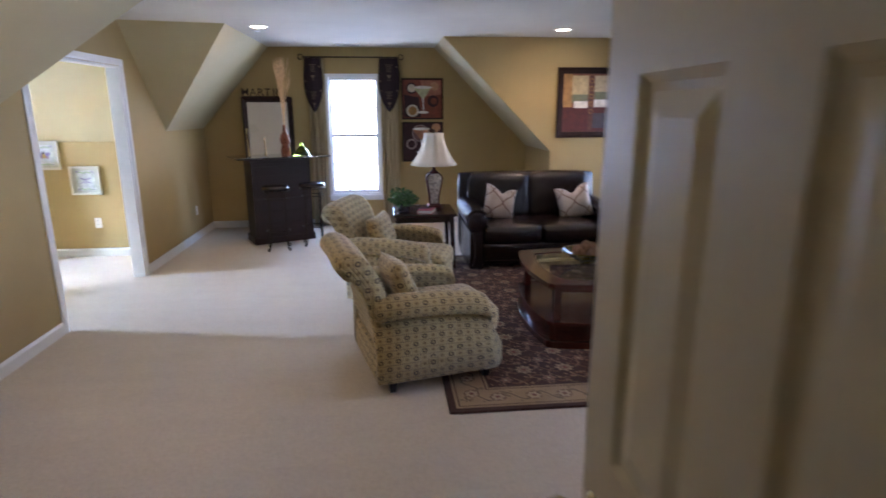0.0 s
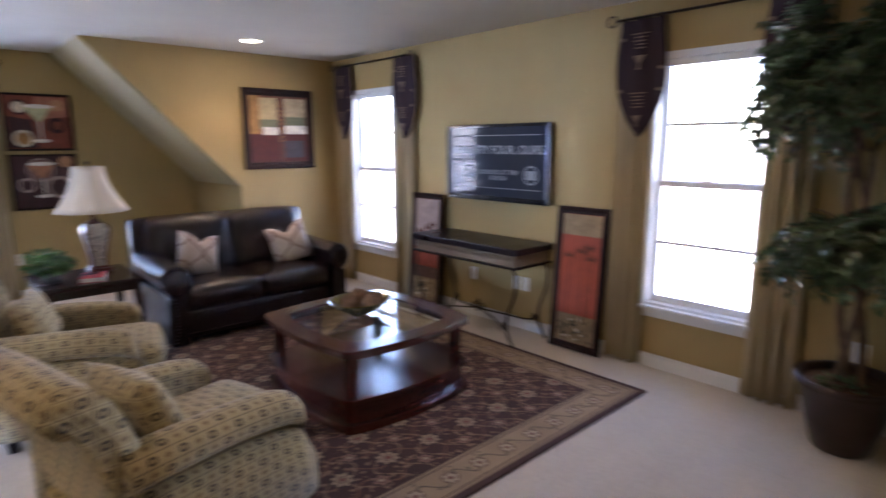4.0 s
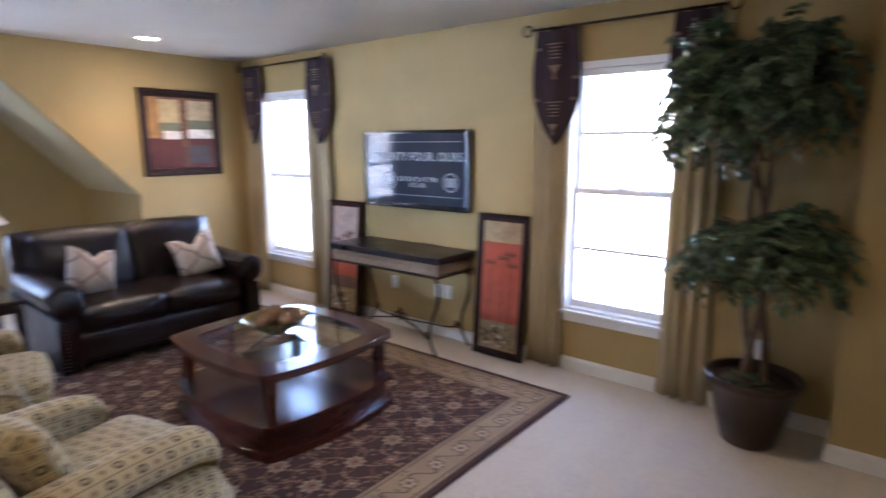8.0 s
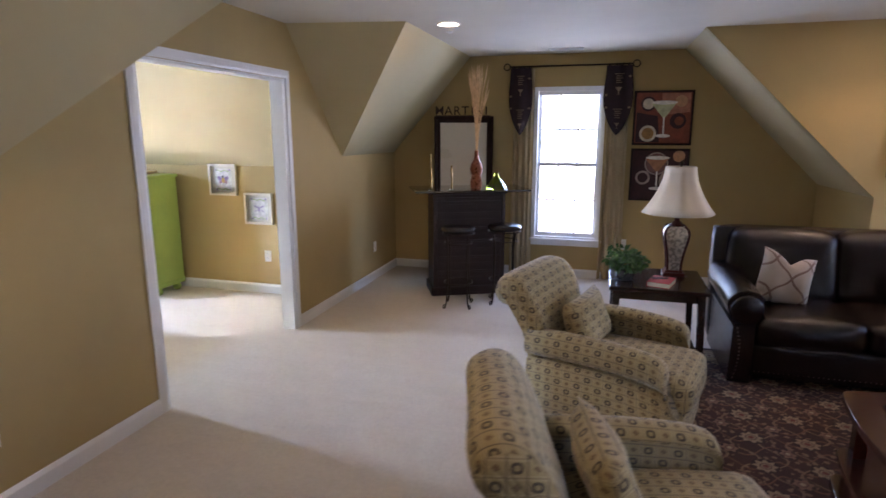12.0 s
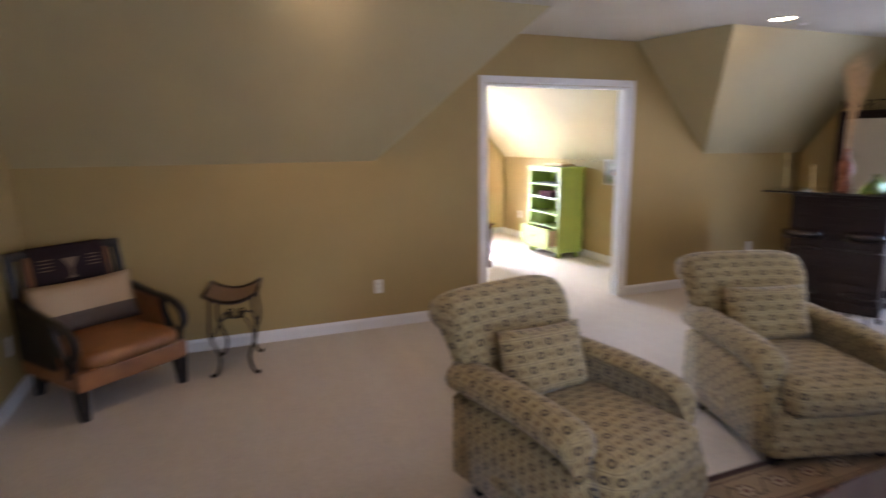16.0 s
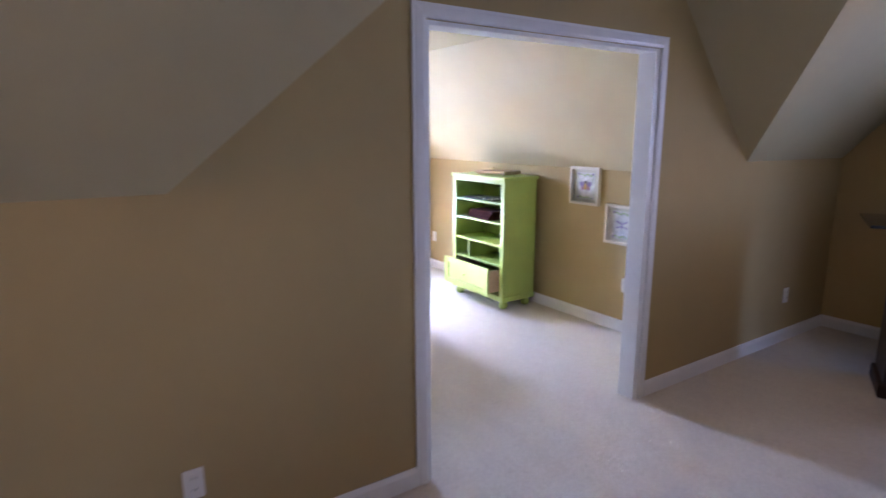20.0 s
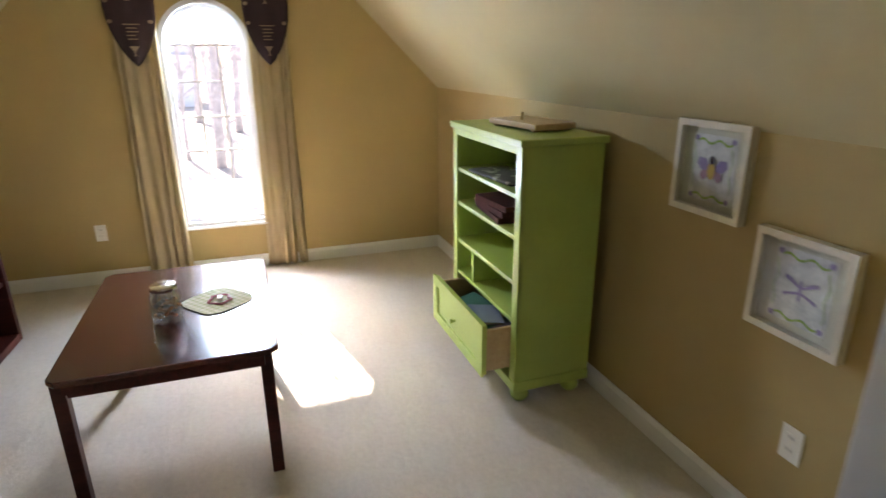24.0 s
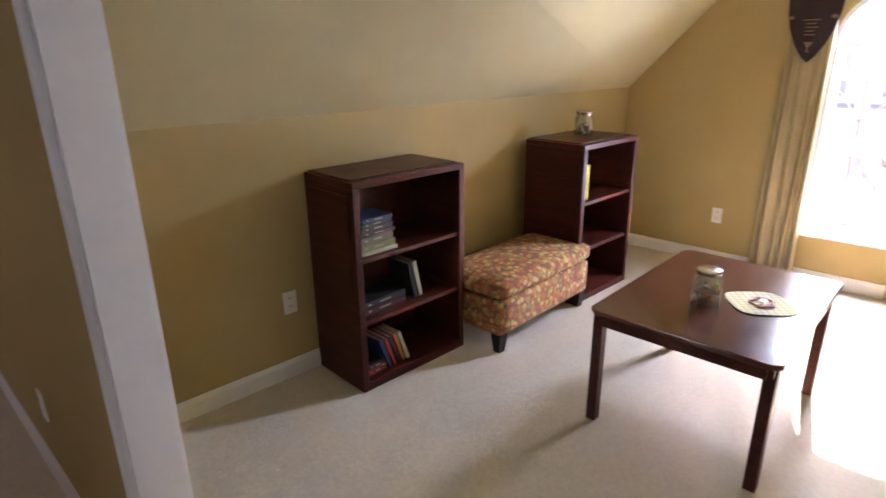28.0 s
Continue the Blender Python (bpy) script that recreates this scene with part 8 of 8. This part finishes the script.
def bookcase(x0, x1, yf, gap, label):
    xm = (x0 + x1) / 2
    w, dep, H, f = x1 - x0, yf - knee(xm) - gap - 0.002, 1.03, 0.035
    ob = thing("bookcase", pose(xm, knee(xm) + gap, 0, 0, 0, -2.86), label, "bookcase", "red brown bookcases")
    h = w / 2
    for s in (-1, 1):
        sd = part("side", box(min(s * h, s * (h - f)), 0.0, 0, max(s * h, s * (h - f)), dep, H - 0.03, 0.003), MAHOGZ, ob)
        part("side_panel", box(min(s * h, s * (h + 0.008)), 0.015, 0.52, max(s * h, s * (h + 0.008)), dep - 0.03, H - 0.06, 0.003), MAHOGZ, sd)
    part("top", box(-h, 0.0, H - 0.03, h, dep, H, 0.003), MAHOG, ob)
    part("top_panel", box(-h + 0.02, 0.005, H, h - 0.02, dep - 0.045, H + 0.007, 0.003), MAHOG, ob)
    part("back", box(-h + f, 0.0, 0.0, h - f, 0.01, H - 0.03), MAHOG, ob)
    part("plinth", box(-h + f, 0.01, 0.0, h - f, dep, 0.045, 0.003), MAHOG, ob)
    for z in (0.36, 0.67):
        part("shelf", box(-h + f, 0.01, z - 0.022, h - f, dep - 0.015, z, 0.003), MAHOG, ob)
    return ob


bookcase(-4.015, -3.325, 3.99, 0.006, "red brown bookcase holding stacked and leaning books")
bookcase(-5.535, -4.90, 4.20, 0.085, "red brown bookcase with yellow books and a jar on top")
BOOKC = [("cream cover", (0.42, 0.39, 0.27)), ("dark green cover", (0.04, 0.08, 0.04)), ("olive cover", (0.20, 0.20, 0.09)), ("navy cover", (0.02, 0.03, 0.09)), ("black cover", (0.02, 0.02, 0.02)), ("red cover", (0.30, 0.03, 0.02)), ("orange cover", (0.45, 0.14, 0.03)), ("yellow cover", (0.55, 0.42, 0.04)), ("grey olive cover", (0.12, 0.11, 0.07)), ("plum cover", (0.06, 0.02, 0.03))]
bmat = {n: plain(n, c, 0.75) for n, c in BOOKC}
z = 0.67
for k, (n, hh) in enumerate((("cream cover", 0.018), ("olive cover", 0.034), ("grey olive cover", 0.038), ("plum cover", 0.018), ("black cover", 0.026), ("black cover", 0.016), ("navy cover", 0.02))):
    book("book", pose(-3.475 + 0.008 * (k % 3), 3.86, z, 0, 0, 270 + 3 * (k % 3) - 3), 0.15, 0.22 - 0.008 * k, hh, bmat[n], "hardback book in a flat stack on the bookcase", "stacked books")
    z += hh + 0.0008
for k in range(2):
    book("book", pose(-3.51, 3.83, 0.36 + 0.034 * k, 0, 0, 270), 0.16, 0.28, 0.032, bmat["black cover" if k else "plum cover"], "dark hardback book lying flat on the middle shelf", "stacked books")
for k, (n, x) in enumerate((("black cover", -3.655), ("cream cover", -3.688))):
    book("book", pose(x - 0.045, 3.85, 0.362, 0, -90 + 12, 0) @ pose(0.10, 0, 0, 0, 0, 270), 0.15, 0.20, 0.024, bmat[n], "hardback book leaning on the middle shelf", "leaning books")
for k, n in enumerate(("red cover", "plum cover", "navy cover", "red cover", "plum cover", "orange cover", "cream cover")):
    if k < 2:
        book("book", pose(-3.43, 3.86, 0.046 + 0.03 * k, 0, 0, 270), 0.14, 0.12, 0.028, bmat[n], "small hardback book lying flat at the bottom", "stacked books")
    else:
        book("book", pose(-3.44 - 0.030 * k, 3.87, 0.047, 0, -90 + 20, 0) @ pose(0.09, 0, 0, 0, 0, 270), 0.14, 0.18, 0.02, bmat[n], "slim hardback book leaning at the bottom", "leaning books")
for k, x in enumerate((-4.975, -5.005)):
    book("book", pose(x, 4.06, 0.672, 0, -90, 0) @ pose(0.11, 0, 0, 0, 0, 270), 0.16, 0.22, 0.022, bmat["yellow cover" if k else "cream cover"], "yellow children's book standing on the top shelf", "standing books")

ott = thing("storage_ottoman", pose(-4.485, 4.005, 0), "autumn leaf print storage ottoman on dark tapered legs", "ottoman")
AUT = printed("autumn leaf print cloth", (0.30, 0.085, 0.040), [(0.52, 0.1, (0.50, 0.25, 0.065)), (0.46, 3.3, (0.34, 0.25, 0.075)), (0.44, 9.7, (0.52, 0.12, 0.045)), (0.40, 6.1, (0.66, 0.46, 0.18))], 0.9, 21.0)
part("box_body", puffed(-0.45, -0.215, 0.105, 0.45, 0.225, 0.315, 0.02, 0.004, 8), AUT, ott, smooth=True)
part("lid", puffed(-0.46, -0.22, 0.318, 0.46, 0.235, 0.42, 0.035, 0.016, 10), AUT, ott, smooth=True)
for x in (-0.41, 0.41):
    for y in (-0.17, 0.185):
        bm = bmesh.new()
        for z, w in ((0.0, 0.022), (0.11, 0.033)):
            for dx, dy in ((-1, -1), (1, -1), (1, 1), (-1, 1)):
                bm.verts.new((x + dx * w, y + dy * w, z))
        v = list(bm.verts)
        for q in ((3, 2, 1, 0), (4, 5, 6, 7), (0, 1, 5, 4), (1, 2, 6, 5), (2, 3, 7, 6), (3, 0, 4, 7)):
            bm.faces.new([v[k] for k in q])
        part("leg", soften(bm, 0.004), ESPRESSO, ott)

# ---- trees outside ----
# bark lightened in its colour to imitate the glare on backlit trunks
TBARK = plain("glare-paled tree bark", (0.42, 0.41, 0.43), 0.9, vary=0.3, scale=5, fine=20, relief=0.8, dist=0.02)
rnd = random.Random(31)
for k, (x, y, r) in enumerate(((-22, 3.2, 0.20), (-25, 6.9, 0.18), (-30, 4.6, 0.24), (-34, 8.5, 0.25), (-38, 1.0, 0.25), (-28, 9.8, 0.2), (-44, 5.5, 0.28), (-48, 9.5, 0.3), (-27, 0.4, 0.2), (-40, 12.5, 0.26), (-52, 2.5, 0.3), (-36, 6.2, 0.16), (-24, 5.0, 0.10), (-29, 7.6, 0.11), (-33, 3.0, 0.12), (-41, 7.4, 0.13), (-46, 3.6, 0.15), (-31, 6.0, 0.09), (-37, 10.2, 0.14), (-50, 7.0, 0.16))):
    ob = thing("bare_tree", pose(x, y, -3.3, 0, 0, rnd.uniform(0, 360)), "bare winter tree with a slim trunk paled as by glare", "tree", "trees beyond the arched window")
    H = rnd.uniform(12, 16)
    part("trunk", tube([(0.15 * math.sin(0.7 * i), 0.12 * math.cos(0.9 * i), H * i / 8) for i in range(9)], r, 9, None, [1.15, 1, 0.92, 0.84, 0.74, 0.62, 0.48, 0.32, 0.12]), TBARK, ob, smooth=True)
    limbs = bmesh.new()
    for j in range(22):
        z = rnd.uniform(0.2, 0.92) * H
        a, L = rnd.uniform(0, 6.28), rnd.uniform(1.0, 3.0) * (1.1 - z / H)
        p0, p1 = Vector((0, 0, z)), Vector((L * math.cos(a), L * math.sin(a), z + L * 0.8))
        tube([p0, (p0 + p1) / 2 + Vector((0.1, 0, 0.15)), p1], 0.05, 5, limbs, [1, 0.6, 0.15])
        for _ in range(3):
            q = p0.lerp(p1, rnd.uniform(0.4, 0.95))
            tube([q, q + Vector((rnd.uniform(-0.8, 0.8), rnd.uniform(-0.8, 0.8), rnd.uniform(0.3, 1.0)))], 0.018, 4, limbs)
    part("limbs", limbs, TBARK, ob)
# wall, roof and pane colours are paled to paint in the bright haze
house = thing("neighbour_house", pose(-74, -5.5, -3.2), "distant house among bare trees, paled as by glare", "house")
part("wall", box(-4, -7, 0, 4, 7, 5.2), plain("glare-paled siding", (0.76, 0.78, 0.82), 0.85, vary=0.10, scale=3), house)
part("roof", panel([(4.6, -7.5, 5.2), (4.6, 7.5, 5.2), (0, 7.5, 8.2), (0, -7.5, 8.2)], (-0.2, 0, 0.3)), plain("glare-paled shingle roof", (0.36, 0.40, 0.46), 0.9), house)
for y in (-4, 0, 4):
    for z in (1.4, 3.9):
        part("window", box(3.98, y - 0.5, z - 0.7, 4.05, y + 0.5, z + 0.7), plain("glare-paled window glass", (0.32, 0.36, 0.42), 0.2) if (y, z) == (-4, 1.4) else bpy.data.materials["glare-paled window glass"], house)
